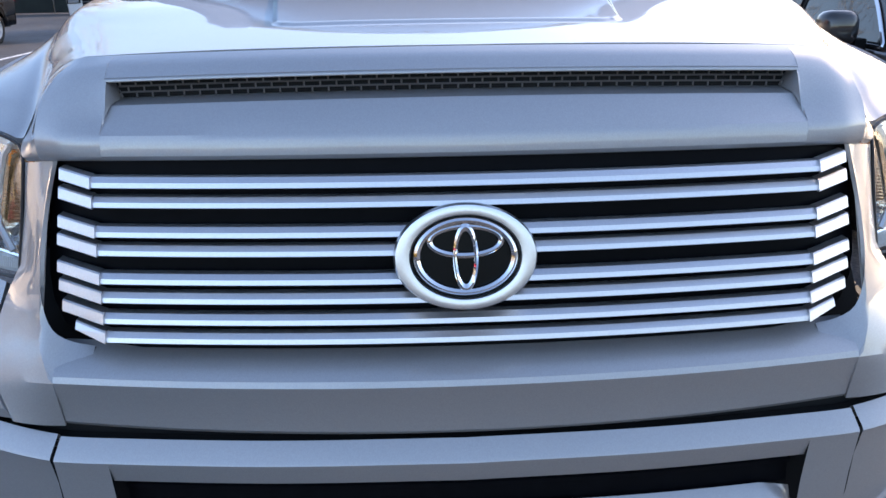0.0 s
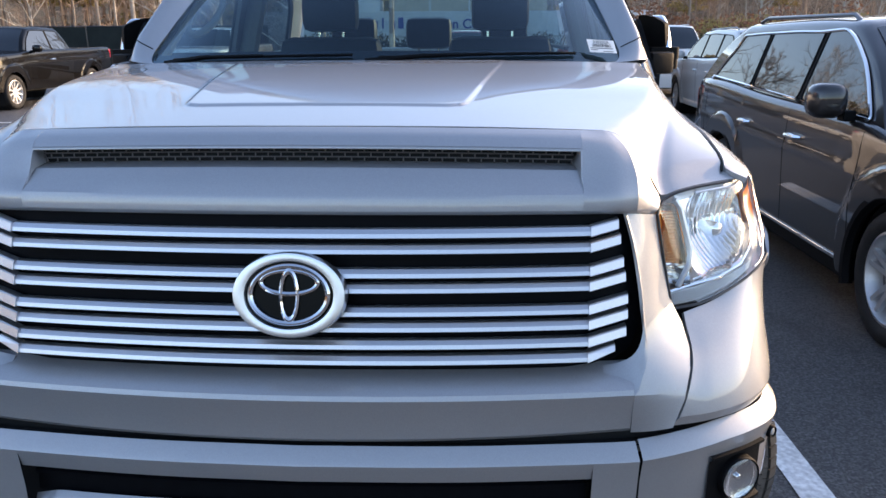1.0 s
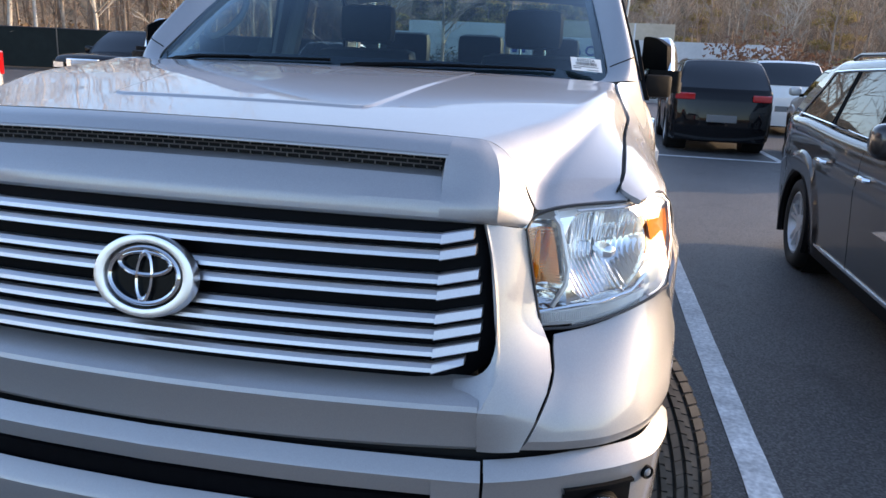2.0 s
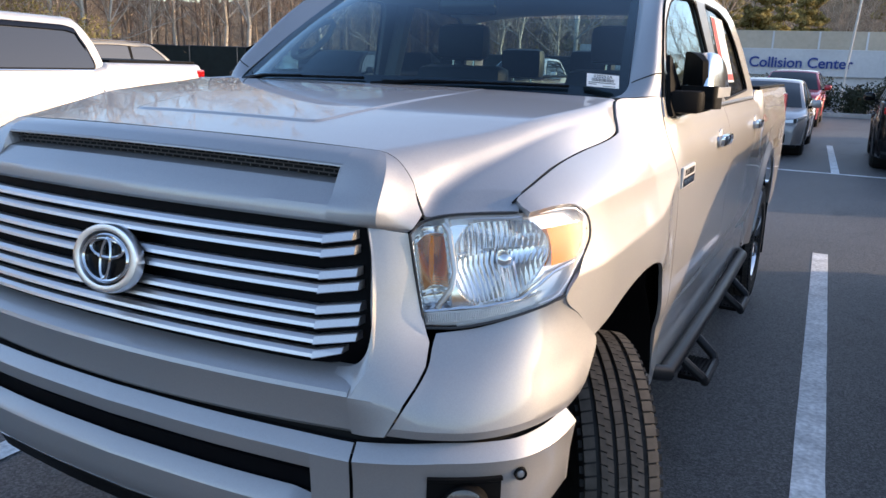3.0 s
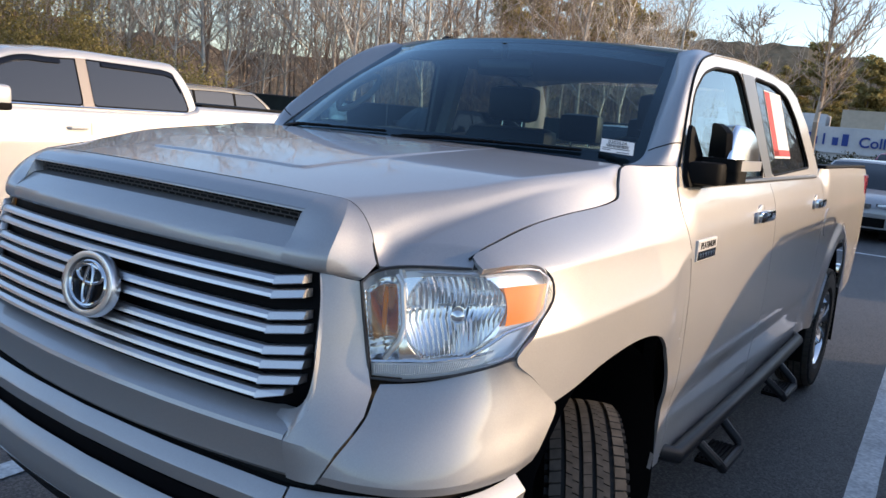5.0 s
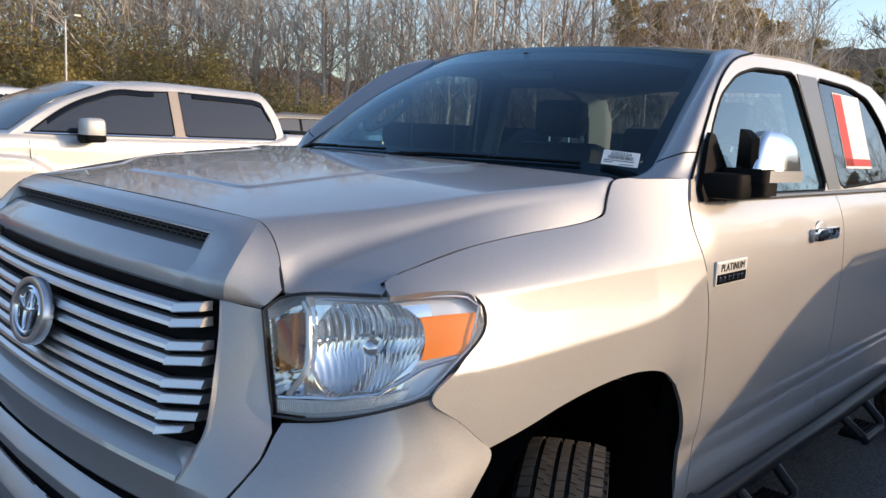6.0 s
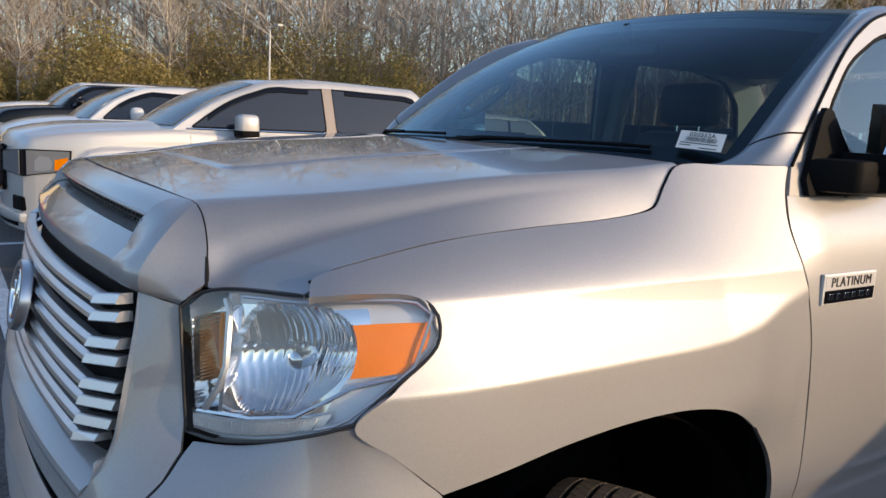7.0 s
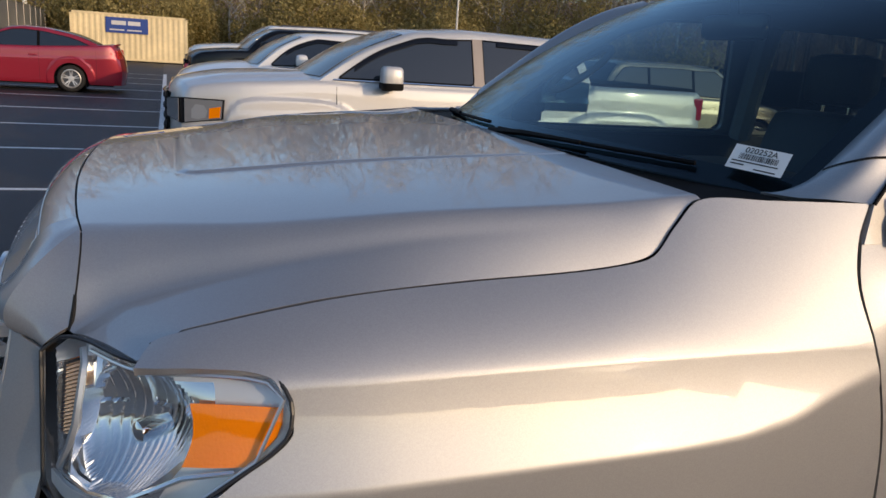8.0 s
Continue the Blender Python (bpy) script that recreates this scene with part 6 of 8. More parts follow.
    inset = [(u, 0.955) for u in span(0.30, 0.90, 16)] + [(0.955, 0.94), (0.978, 0.85), (0.982, 0.50), (0.970, 0.20), (0.93, 0.07)] + [(u, 0.045) for u in span(0.88, 0.78, 3)]
    tube(bm, [mir(lens(u, v) + inn * 0.003) for u, v in inset], 0.0028, 6)
    part("lamp_rim", bm, SATIN, lamp, "bright rim inside the lens", True)

# -- wheels --
def treaded_tyre(hub, r, width, rim_r):
    w = width / 2
    bm = bmesh.new()
    prof = [(-w * 0.82, rim_r), (-w, rim_r + 0.018), (-w * 1.03, rim_r + 0.06), (-w * 0.99, r - 0.045), (-w * 0.90, r - 0.016), (-w * 0.84, r - 0.010),
            (w * 0.84, r - 0.010), (w * 0.90, r - 0.016), (w * 0.99, r - 0.045), (w * 1.03, rim_r + 0.06), (w, rim_r + 0.018), (w * 0.82, rim_r)]
    revolve(bm, prof, "x", 72)
    tyre = part("tyre", bm, RUBBER, hub, "black tyre with deep road tread", True, 40)
    # tread blocks: five ribs, slanted sipes
    verts, faces = [], []

    def block(xs0, xs1, a0, a1, skew, top):
        base = len(verts)
        for rr in (r - 0.012, top):
            for x, a in ((xs0, a0), (xs1, a0 + skew), (xs1, a1 + skew), (xs0, a1)):
                rad = rr - 0.010 * (abs(x) / w) ** 4
                verts.append((x, rad * math.cos(a), rad * math.sin(a)))
        faces.extend([tuple(base + i for i in f) for f in ((4, 5, 6, 7), (0, 1, 5, 4), (1, 2, 6, 5), (2, 3, 7, 6), (3, 0, 4, 7))])
    n = 76
    for lo, hi, skew, gap in ((-0.90, -0.63, -0.008, 0.16), (-0.51, -0.21, 0.018, 0.10), (-0.10, 0.10, -0.008, 0.06), (0.21, 0.51, 0.018, 0.10), (0.63, 0.90, -0.008, 0.16)):
        for k in range(n):
            a0, st = math.tau * k / n, math.tau / n
            if 0.2 < abs(lo + hi) / 2 < 0.5:
                mid = (lo + hi) / 2
                block(lo * w, mid * w, a0, a0 + st * (1 - gap), skew * 0.8, r)
                block(mid * w, hi * w, a0 + skew * 0.8 + st * 0.35, a0 + skew * 0.8 + st * (1.35 - gap), skew * 0.8, r)
            else:
                block(lo * w, hi * w, a0, a0 + st * (1 - gap), skew, r)
    # dusty brown, lightened beyond the tyre's rubber to paint in the sun
    SUNLIT_TREAD = material("sunlit_dusty_tread", (0.075, 0.066, 0.057), 0.85, vary=0.35, scale=25)
    ob = raw("tread", verts, faces, SUNLIT_TREAD, tyre, "", False, fix=False)
    ob["kind"] = "stuff"
    for side_ in (-1, 1):
        bm = bmesh.new()
        for k in range(76):
            a = math.tau * (k + 0.4) / 76
            m = Matrix.Rotation(a, 4, "X")
            vv = box(bm, side_ * w * 0.95 - 0.006, side_ * w * 0.95 + 0.006, -0.009, 0.009, r - 0.036, r - 0.017)
            bmesh.ops.transform(bm, matrix=m, verts=vv)
        o = part("shoulder_lug", bm, RUBBER, tyre)
        o["kind"] = "stuff"


for x, y, sd, turn in ((0.888, 0.93, 1, 30), (-0.888, 0.93, -1, 30), (0.880, 4.63, 1, 0), (-0.880, 4.63, -1, 0)):
    hub = wheel(truck, x, y, 0.405, 0.214, 0.262, 6, sd, CHROME, turn)
    for c in list(hub.children):
        if c.name.startswith("tyre"):
            bpy.data.objects.remove(c)
    treaded_tyre(hub, 0.405, 0.214, 0.262)

# -- mirrors --
BAND_GREY = material("mirror_band_grey", (0.36, 0.36, 0.36), 0.45, 0.3, bump=0.0003, bump_scale=500)
CAP_CHROME = material("mirror_cap_chrome", (0.86, 0.87, 0.88), 0.13, 1.0)
PLATE_SILVER = material("plate_silver", (0.70, 0.70, 0.70), 0.45, 0.55)
for s in SIDES:
    mir_ = new("door_mirror")
    mir_.parent = truck
    flip = Matrix.Diagonal((s, 1, 1, 1))
    bm = bmesh.new()
    prism(bm, [(0.930, 1.442, 1.425), (0.918, 1.442, 1.46), (0.884, 1.530, 1.600), (0.879, 1.550, 1.620), (0.880, 1.575, 1.615), (0.912, 1.620, 1.51), (0.932, 1.640, 1.425)], (0.014, 0, 0))
    bm.transform(flip)
    part("mirror_sail", bm, BLACK_PLASTIC, mir_)
    # thick foot on the door, then the hinge block and arm
    bm = bmesh.new()
    box(bm, 0.925, 1.015, 1.450, 1.690, 1.434, 1.508, 0.014)
    for v in bm.verts:
        v.co.y += (v.co.x - 0.925) * 0.7
    bm.transform(flip)
    part("mirror_foot", bm, BLACK_PLASTIC, mir_, smooth=True)
    bm = bmesh.new()
    prism(bm, rounded([(0.935, 1.545, 1.482), (1.040, 1.585, 1.482), (1.050, 1.600, 1.482), (1.046, 1.665, 1.482), (0.935, 1.735, 1.482)], 0.012, 4), (0, 0, 0.041))
    bm.transform(flip)
    part("mirror_hinge", bm, BLACK_PLASTIC, mir_, smooth=True, angle=30)
    bm = bmesh.new()
    prism(bm, rounded([(0.935, 1.550, 1.447), (1.046, 1.600, 1.447), (1.060, 1.665, 1.447), (0.935, 1.725, 1.447)], 0.012, 4), (0, 0, 0.037))
    bm.transform(flip)
    part("mirror_arm", bm, BLACK_PLASTIC, mir_, smooth=True, angle=30)
    # housing folded back along the door: black front end, bright cap, grey band below
    plan_ = rounded([(0.922, 1.692, 0), (1.006, 1.604, 0), (1.024, 1.625, 0), (1.044, 1.74, 0), (1.046, 1.86, 0), (1.010, 1.945, 0), (0.955, 1.935, 0), (0.918, 1.76, 0)], 0.025, 5)
    mid_ = Vector((0.985, 1.77, 0))

    def ring_at(z, inset, drop):
        out = []
        for p in plan_:
            q = Vector(p).lerp(mid_, inset / 0.11)
            out.append((s * q.x, q.y, z - drop * max(0.0, (q.y - 1.66) / 0.27) ** 2))
        return out
    bm = bmesh.new()
    rings = [[bm.verts.new(p) for p in ring_at(*a_)] for a_ in ((1.519, -0.006, 0.0), (1.538, -0.002, 0.0), (1.558, 0.003, 0.002), (1.578, 0.010, 0.008), (1.598, 0.019, 0.016), (1.614, 0.029, 0.024), (1.626, 0.040, 0.030), (1.634, 0.052, 0.034), (1.637, 0.066, 0.035))]
    n_ = len(plan_)
    for r0_, r1_ in zip(rings, rings[1:]):
        for i in range(n_):
            bm.faces.new((r0_[i], r0_[(i + 1) % n_], r1_[(i + 1) % n_], r1_[i]))
    bm.faces.new(rings[0][::-1])
    bm.faces.new(rings[-1])
    part("mirror_cap", bm, CAP_CHROME, mir_, "polished chrome mirror cap", True, 50)
    bm = bmesh.new()
    prism(bm, rounded([(0.912, 1.700, 1.519), (0.999, 1.597, 1.519), (0.992, 1.600, 1.606), (0.960, 1.636, 1.628), (0.935, 1.665, 1.636), (0.914, 1.697, 1.636)], 0.010, 4), (0.016, 0.016, 0))
    bm.transform(flip)
    part("mirror_inner", bm, BLACK_PLASTIC, mir_, smooth=True, angle=30)
    bm = bmesh.new()
    prism(bm, rounded([(0.94, 1.70, 1.486), (1.050, 1.606, 1.486), (1.058, 1.74, 1.486), (1.058, 1.865, 1.486), (1.015, 1.945, 1.486), (0.95, 1.935, 1.486)], 0.025, 5), (0, 0, 0.033))
    bm.transform(flip)
    part("mirror_band", bm, BAND_GREY, mir_, smooth=True, angle=30)
    bm = bmesh.new()
    bm.faces.new([bm.verts.new((s * x, y, z)) for x, y, z in ((0.9175, 1.765, 1.53), (0.954, 1.928, 1.53), (0.954, 1.928, 1.60), (0.9175, 1.765, 1.615))])
    part("mirror_glass", bm, CHROME, mir_, "silvered mirror glass")
    # door handles with a shallow cup behind
    for y in (2.24, 3.52):
        hd = new("door_handle")
        hd.parent = truck
        x0 = side_x(y, 1.29)
        bm = bmesh.new()
        box(bm, x0 + 0.012, x0 + 0.044, y - 0.005, y + 0.225, 1.266, 1.314, 0.014)
        for v in bm.verts:
            v.co.x -= 0.22 * (v.co.y - y - 0.11) ** 2 / 0.22
        bm.transform(Matrix.Diagonal((s, 1, 1, 1)))
        part("handle_grip", bm, CHROME, hd, "polished chrome grip", True)
        bm = bmesh.new()
        pebble(bm, x0 - 0.006, y + 0.11, 1.290, 0.010, 0.060, 0.046, 0.8)
        bm.transform(Matrix.Diagonal((s, 1, 1, 1)))
        part("handle_cup", bm, SILVER, hd, "painted cup behind the grip", True)
        for yy in (y + 0.015, y + 0.205):
            bm = bmesh.new()
            tube(bm, [(s * (x0 - 0.01), yy, 1.291), (s * (x0 + 0.025), yy, 1.291)], 0.016, 10)
            part("handle_foot", bm, CHROME, hd, smooth=True)
    # name plate on the door
    plate = new("name_plate")
    plate.parent = truck
    bm = bmesh.new()
    box(bm, 0.982, 0.992, 1.462, 1.672, 1.188, 1.258, 0.003)
    bm.transform(Matrix.Diagonal((s, 1, 1, 1)))
    part("plate_frame", bm, PLATE_SILVER, plate, "silver plate")
    bm = bmesh.new()
    box(bm, 0.990, 0.9932, 1.468, 1.666, 1.192, 1.221, 0.001)
    bm.transform(Matrix.Diagonal((s, 1, 1, 1)))
    part("plate_field", bm, GLOSS_BLACK, plate)
    bm = bmesh.new()
    box(bm, 0.990, 0.9932, 1.468, 1.666, 1.224, 1.255, 0.001)
    bm.transform(Matrix.Diagonal((s, 1, 1, 1)))
    part("plate_panel", bm, PLATE_SILVER, plate)
    for k in range(6):
        bm = bmesh.new()
        y0 = 1.484 + k * 0.030
        box(bm, 0.992, 0.9950, y0, y0 + (0.016, 0.012, 0.018, 0.013, 0.017, 0.012)[k], 1.200, 1.213, 0.001)
        bm.transform(Matrix.Diagonal((s, 1, 1, 1)))
        part("plate_bar", bm, CHROME, plate)
    fc = bpy.data.curves.new("plate_text", "FONT")
    fc.body, fc.size, fc.align_x, fc.extrude = "PLATINUM", 0.031, "CENTER", 0.0008
    fc.space_character = 1.12
    fc.materials.append(INK)
    tx = new("plate_word", fc)
    tx.parent = plate
    tx.matrix_local = pose(s * 0.9940, 1.567, 1.2285, 90, 0, 90 * s)
    # running board with two hoop steps
    board = new("step_bar")
    board.parent = truck
    bm = bmesh.new()
    tube(bm, [(s * 0.92, 1.50, 0.515), (s * 0.985, 1.56, 0.495), (s * 0.99, 2.6, 0.495), (s * 0.985, 3.70, 0.50), (s * 0.92, 3.78, 0.515)], 0.031, 12)
    part("side_tube", bm, STEP_STEEL, board, smooth=True)
    for y in (1.80, 2.86):
        bm = bmesh.new()
        tube(bm, [(s * 0.99, y - 0.02, 0.49), (s * 1.08, y, 0.415), (s * 1.09, y + 0.02, 0.392), (s * 1.09, y + 0.26, 0.392), (s * 1.08, y + 0.28, 0.415), (s * 0.99, y + 0.30, 0.49)], 0.019, 10)
        part("step_hoop", bm, STEP_STEEL, board, smooth=True)
        bm = bmesh.new()
        xa, xb = sorted((s * 0.985, s * 1.10))
        box(bm, xa, xb, y + 0.02, y + 0.26, 0.383, 0.402, 0.006)
        for k in range(7):
            xc = lerp(xa, xb, (k + 0.5) / 7)
            box(bm, xc - 0.004, xc + 0.004, y + 0.035, y + 0.245, 0.402, 0.409)
        part("step_tread", bm, BLACK_PLASTIC, board)
    # mud flap, tail lamp
    bm = bmesh.new()
    prism(bm, [(s * 0.80, 5.10, 0.62), (s * 0.985, 5.10, 0.62), (s * 0.985, 5.16, 0.22), (s * 0.82, 5.16, 0.22)], (0, 0.012, 0))
    part("mud_flap", bm, BLACK_PLASTIC, truck)
    bm = bmesh.new()
    xa, xb = sorted((s * 0.80, s * 0.978))
    box(bm, xa, xb, 5.66, 5.80, 1.05, 1.42, 0.02)
    part("tail_lamp", bm, TAIL_RED, truck, "red tail lamp", True)
    # bed rail cap
    bm = bmesh.new()
    xa, xb = sorted((s * 0.86, s * 0.945))
    box(bm, xa, xb, 3.98, 5.76, 1.468, 1.490, 0.008)
    part("bed_rail", bm, BLACK_PLASTIC, truck)
# round fuel flap on the left bed side
bm = bmesh.new()
revolve(bm, [(-0.004, 0.085), (0.003, 0.082), (0.003, 0.0001)], "x", 32)
bm.transform(Matrix.Translation((side_x(4.05, 1.16) + 0.001, 4.02, 1.16)))
part("fuel_flap", bm, SILVER, truck, smooth=True)
bm = bmesh.new()
box(bm, -0.90, 0.90, 3.96, 5.70, 0.86, 0.90)
part("bed_floor", bm, BLACK_PLASTIC, truck)
bm = bmesh.new()
box(bm, -0.86, 0.86, 5.70, 5.78, 0.88, 1.46, 0.01)
part("tailgate", bm, SILVER, truck)
bm = bmesh.new()
box(bm, -0.95, 0.95, 5.74, 5.88, 0.52, 0.70, 0.03)
part("rear_bumper", bm, CHROME, truck, smooth=True)

# ---- surroundings ----
BARK = bpy.data.materials.new("bark")


def island_material(mat, a, b, rough=0.9, through_=0.0):
    """A base colour that differs from piece to piece, between a and b."""
    mat.use_nodes = True
    n, link = mat.node_tree.nodes, mat.node_tree.links.new
    geo, ramp, co, tex, mix = n.new("ShaderNodeNewGeometry"), n.new("ShaderNodeValToRGB"), n.new("ShaderNodeTexCoord"), n.new("ShaderNodeTexNoise"), n.new("ShaderNodeMix")
    ramp.color_ramp.elements[0].color, ramp.color_ramp.elements[1].color = (*a, 1), (*b, 1)
    link(geo.outputs["Random Per Island"], ramp.inputs[0])
    link(co.outputs["Object"], tex.inputs["Vector"])
    tex.inputs["Scale"].default_value = 2.5
    mix.data_type, mix.blend_type = "RGBA", "MULTIPLY"
    mix.inputs["Factor"].default_value = 0.6
    link(ramp.outputs[0], mix.inputs["A"])
    link(tex.outputs["Fac"], mix.inputs["B"])
    link(mix.outputs["Result"], n["Principled BSDF"].inputs["Base Color"])
    n["Principled BSDF"].inputs["Roughness"].default_value = rough
    if through_:
        thin, both = n.new("ShaderNodeBsdfTranslucent"), n.new("ShaderNodeMixShader")
        both.inputs[0].default_value = through_
        link(mix.outputs["Result"], thin.inputs[0])
        link(n["Principled BSDF"].outputs[0], both.inputs[1])
        link(thin.outputs[0], both.inputs[2])
        link(both.outputs[0], n["Material Output"].inputs[0])
    return mat


island_material(BARK, (0.34, 0.25, 0.18), (0.80, 0.66, 0.52))
PALE_BARK = island_material(bpy.data.materials.new("pale_bark"), (0.70, 0.62, 0.52), (0.90, 0.84, 0.74))
EVERGREEN = island_material(bpy.data.materials.new("evergreen_leaves"), (0.38, 0.32, 0.11), (0.74, 0.60, 0.25), 0.8, 0.5)
HEDGE = island_material(bpy.data.materials.new("hedge_leaves"), (0.012, 0.020, 0.008), (0.05, 0.065, 0.022), 0.6)
TWIG = island_material(bpy.data.materials.new("twig_bark"), (0.42, 0.28, 0.20), (0.74, 0.55, 0.42), 0.9, 0.3)
RUSSET = island_material(bpy.data.materials.new("russet_twigs"), (0.20, 0.095, 0.06), (0.40, 0.23, 0.14), 0.9, 0.3)
DRY_LEAF = island_material(bpy.data.materials.new("dry_leaves"), (0.20, 0.12, 0.06), (0.42, 0.27, 0.15), 0.9)


def branch_mesh(segments, sides=3):
    """Tapered bars as arrays: segments are (p0, p1, r0, r1)."""
    s = np.array([[*a, *b, c, d] for a, b, c, d in segments], float)
    p0, p1, r0, r1 = s[:, 0:3], s[:, 3:6], s[:, 6], s[:, 7]
    d = p1 - p0
    d /= np.maximum(np.linalg.norm(d, axis=1, keepdims=True), 1e-9)
    ref = np.where(np.abs(d[:, 2:3]) < 0.9, np.array([[0, 0, 1.0]]), np.array([[1.0, 0, 0]]))
    u = np.cross(d, ref)
    u /= np.linalg.norm(u, axis=1, keepdims=True)
    v = np.cross(d, u)
    out = []
    for p, r in ((p0, r0), (p1, r1)):
        for k in range(sides):
            a = math.tau * k / sides
            out.append(p + (math.cos(a) * u + math.sin(a) * v) * r[:, None])
    verts = np.stack(out, 1)
    faces = np.array([[k, (k + 1) % sides, sides + (k + 1) % sides, sides + k] for k in range(sides)])
    n = len(s)
    return verts.reshape(-1, 3), (faces[None] + (np.arange(n) * 2 * sides)[:, None, None]).reshape(-1, 4)


def grow_tree(rng, height, spread=0.35, limbs=16, subs=5, twigs=4, first=0.25, lean=0.03, trunk_r=None, droop=0.0, fine=False, thin=0.011):
    """A bare tree: a bent trunk, rising limbs, side branches and twigs, as bars."""
    seg = []
    n = 9
    r0 = trunk_r or height * 0.010
    pts = [Vector((0, 0, -0.2))]
    for i in range(1, n + 1):
        pts.append(Vector((rng.gauss(0, lean) * height * 0.3 * i / n, rng.gauss(0, lean) * height * 0.3 * i / n, height * i / n)))

    def rad(t):
        return r0 * (1 - t) ** 0.8 + 0.006
    for i in range(n):
        seg.append((pts[i], pts[i + 1], rad(i / n), rad((i + 1) / n)))

    def run(p, d, length, r, level):
        k = 3 if level < 2 else (2 if fine else 1)
        q = p
        for j in range(k):
            d2 = (d + Vector((rng.gauss(0, 0.16), rng.gauss(0, 0.16), rng.gauss(0.10 - droop, 0.10)))).normalized()
            e = q + d2 * (length / k)
            seg.append((q, e, r * (1 - j / k * 0.7), r * (1 - (j + 1) / k * 0.7)))
            if level < 3:
                m = (subs if level == 1 else twigs) / k
                for _ in range(int(m) + (rng.random() < m % 1)):
                    side = Vector((rng.gauss(0, 1), rng.gauss(0, 1), rng.gauss(0.35, 0.5))).normalized()
                    run(q.lerp(e, rng.random()), (d2 * 0.9 + side * 0.75).normalized(), length * rng.uniform(0.32, 0.6), max(r * 0.42, thin), level + 1)
            q, d = e, d2
    for _ in range(limbs):
        t = rng.uniform(first, 0.97)
        i = min(int(t * n), n - 1)
        p = pts[i].lerp(pts[i + 1], t * n - i)
        a = rng.uniform(0, math.tau)
        up = rng.uniform(0.55, 1.3)
        run(p, Vector((math.cos(a), math.sin(a), up)).normalized(), height * spread * (1.08 - t) ** 0.6 * rng.uniform(0.6, 1.1), rad(t) * 0.5, 1)
    return seg


def joined(name, pieces, mat, label, category, kind="stuff"):
    vs, fs, k = [], [], 0
    for v, f in pieces:
        vs.append(v)
        fs.append(f + k)
        k += len(v)
    V, F = np.concatenate(vs), np.concatenate(fs)
    me = bpy.data.meshes.new(name)
    me.vertices.add(len(V))
    me.vertices.foreach_set("co", V.ravel())
    me.loops.add(F.size)
    me.loops.foreach_set("vertex_index", F.ravel().astype(np.int32))
    me.polygons.add(len(F))
    me.polygons.foreach_set("loop_start", np.arange(len(F), dtype=np.int32) * F.shape[1])
    me.update(calc_edges=True)
    me.validate()
    me.materials.append(mat)
    return tagged(new(name, me), label, category, kind=kind)


def placed(piece, x, y, turn, size, z=0.0):
    v, f = piece
    c, s_ = math.cos(turn), math.sin(turn)
    m = np.array([[c, -s_, 0], [s_, c, 0], [0, 0, 1]]) * size
    return v @ m.T + np.array([x, y, z]), f


def leaf_cloud(rng, n, rx, ry, rz, leaf, lumps=9):
    """Small leaf blades gathered in uneven clumps inside an egg shape standing on the ground."""
    c = rng.normal(0, 0.42, (lumps, 3)) * [rx, ry, rz]
    c[:, 2] = np.abs(c[:, 2] + rz * 0.9) * 0.95
    pick = rng.integers(0, lumps, n)
    d = rng.normal(0, 1, (n, 3))
    d /= np.linalg.norm(d, axis=1, keepdims=True)
    p = c[pick] + d * (rng.random((n, 1)) ** 0.4) * np.array([rx, ry, rz]) * 0.55
    p[:, 2] = np.maximum(p[:, 2], rng.random(n) * 0.3)
    a, b = rng.normal(0, 1, (n, 3)), rng.normal(0, 1, (n, 3))
    a /= np.linalg.norm(a, axis=1, keepdims=True)
    b -= a * np.sum(a * b, axis=1, keepdims=True)
    b /= np.linalg.norm(b, axis=1, keepdims=True)
    s = leaf * rng.uniform(0.6, 1.3, (n, 1))
    v = np.stack([p - a * s, p + b * s * 0.5, p + a * s, p - b * s * 0.5], 1).reshape(-1, 3)
    return v, np.arange(4 * n).reshape(-1, 4)


rng = random.Random(11)
nrng = np.random.default_rng(5)
kinds = [branch_mesh(grow_tree(rng, 1.0 * h, rng.uniform(0.32, 0.52), limbs=rng.randint(15, 22), subs=5, twigs=2, first=rng.uniform(0.12, 0.38), lean=0.06, trunk_r=h * 0.0075)) for h in (15, 17, 14, 19, 16, 18, 13, 11, 9)]


pale_kinds = [branch_mesh(grow_tree(rng, h, rng.uniform(0.42, 0.58), limbs=rng.randint(18, 26), subs=5, twigs=3, first=rng.uniform(0.06, 0.2), lean=0.07, trunk_r=h * 0.011, thin=0.017)) for h in (12, 14, 10, 15)]
far_kinds = [branch_mesh(grow_tree(rng, h, rng.uniform(0.3, 0.45), limbs=14, subs=3, twigs=1, first=rng.uniform(0.15, 0.4), lean=0.05, trunk_r=h * 0.008, thin=0.016)) for h in (16, 18, 14, 20)]


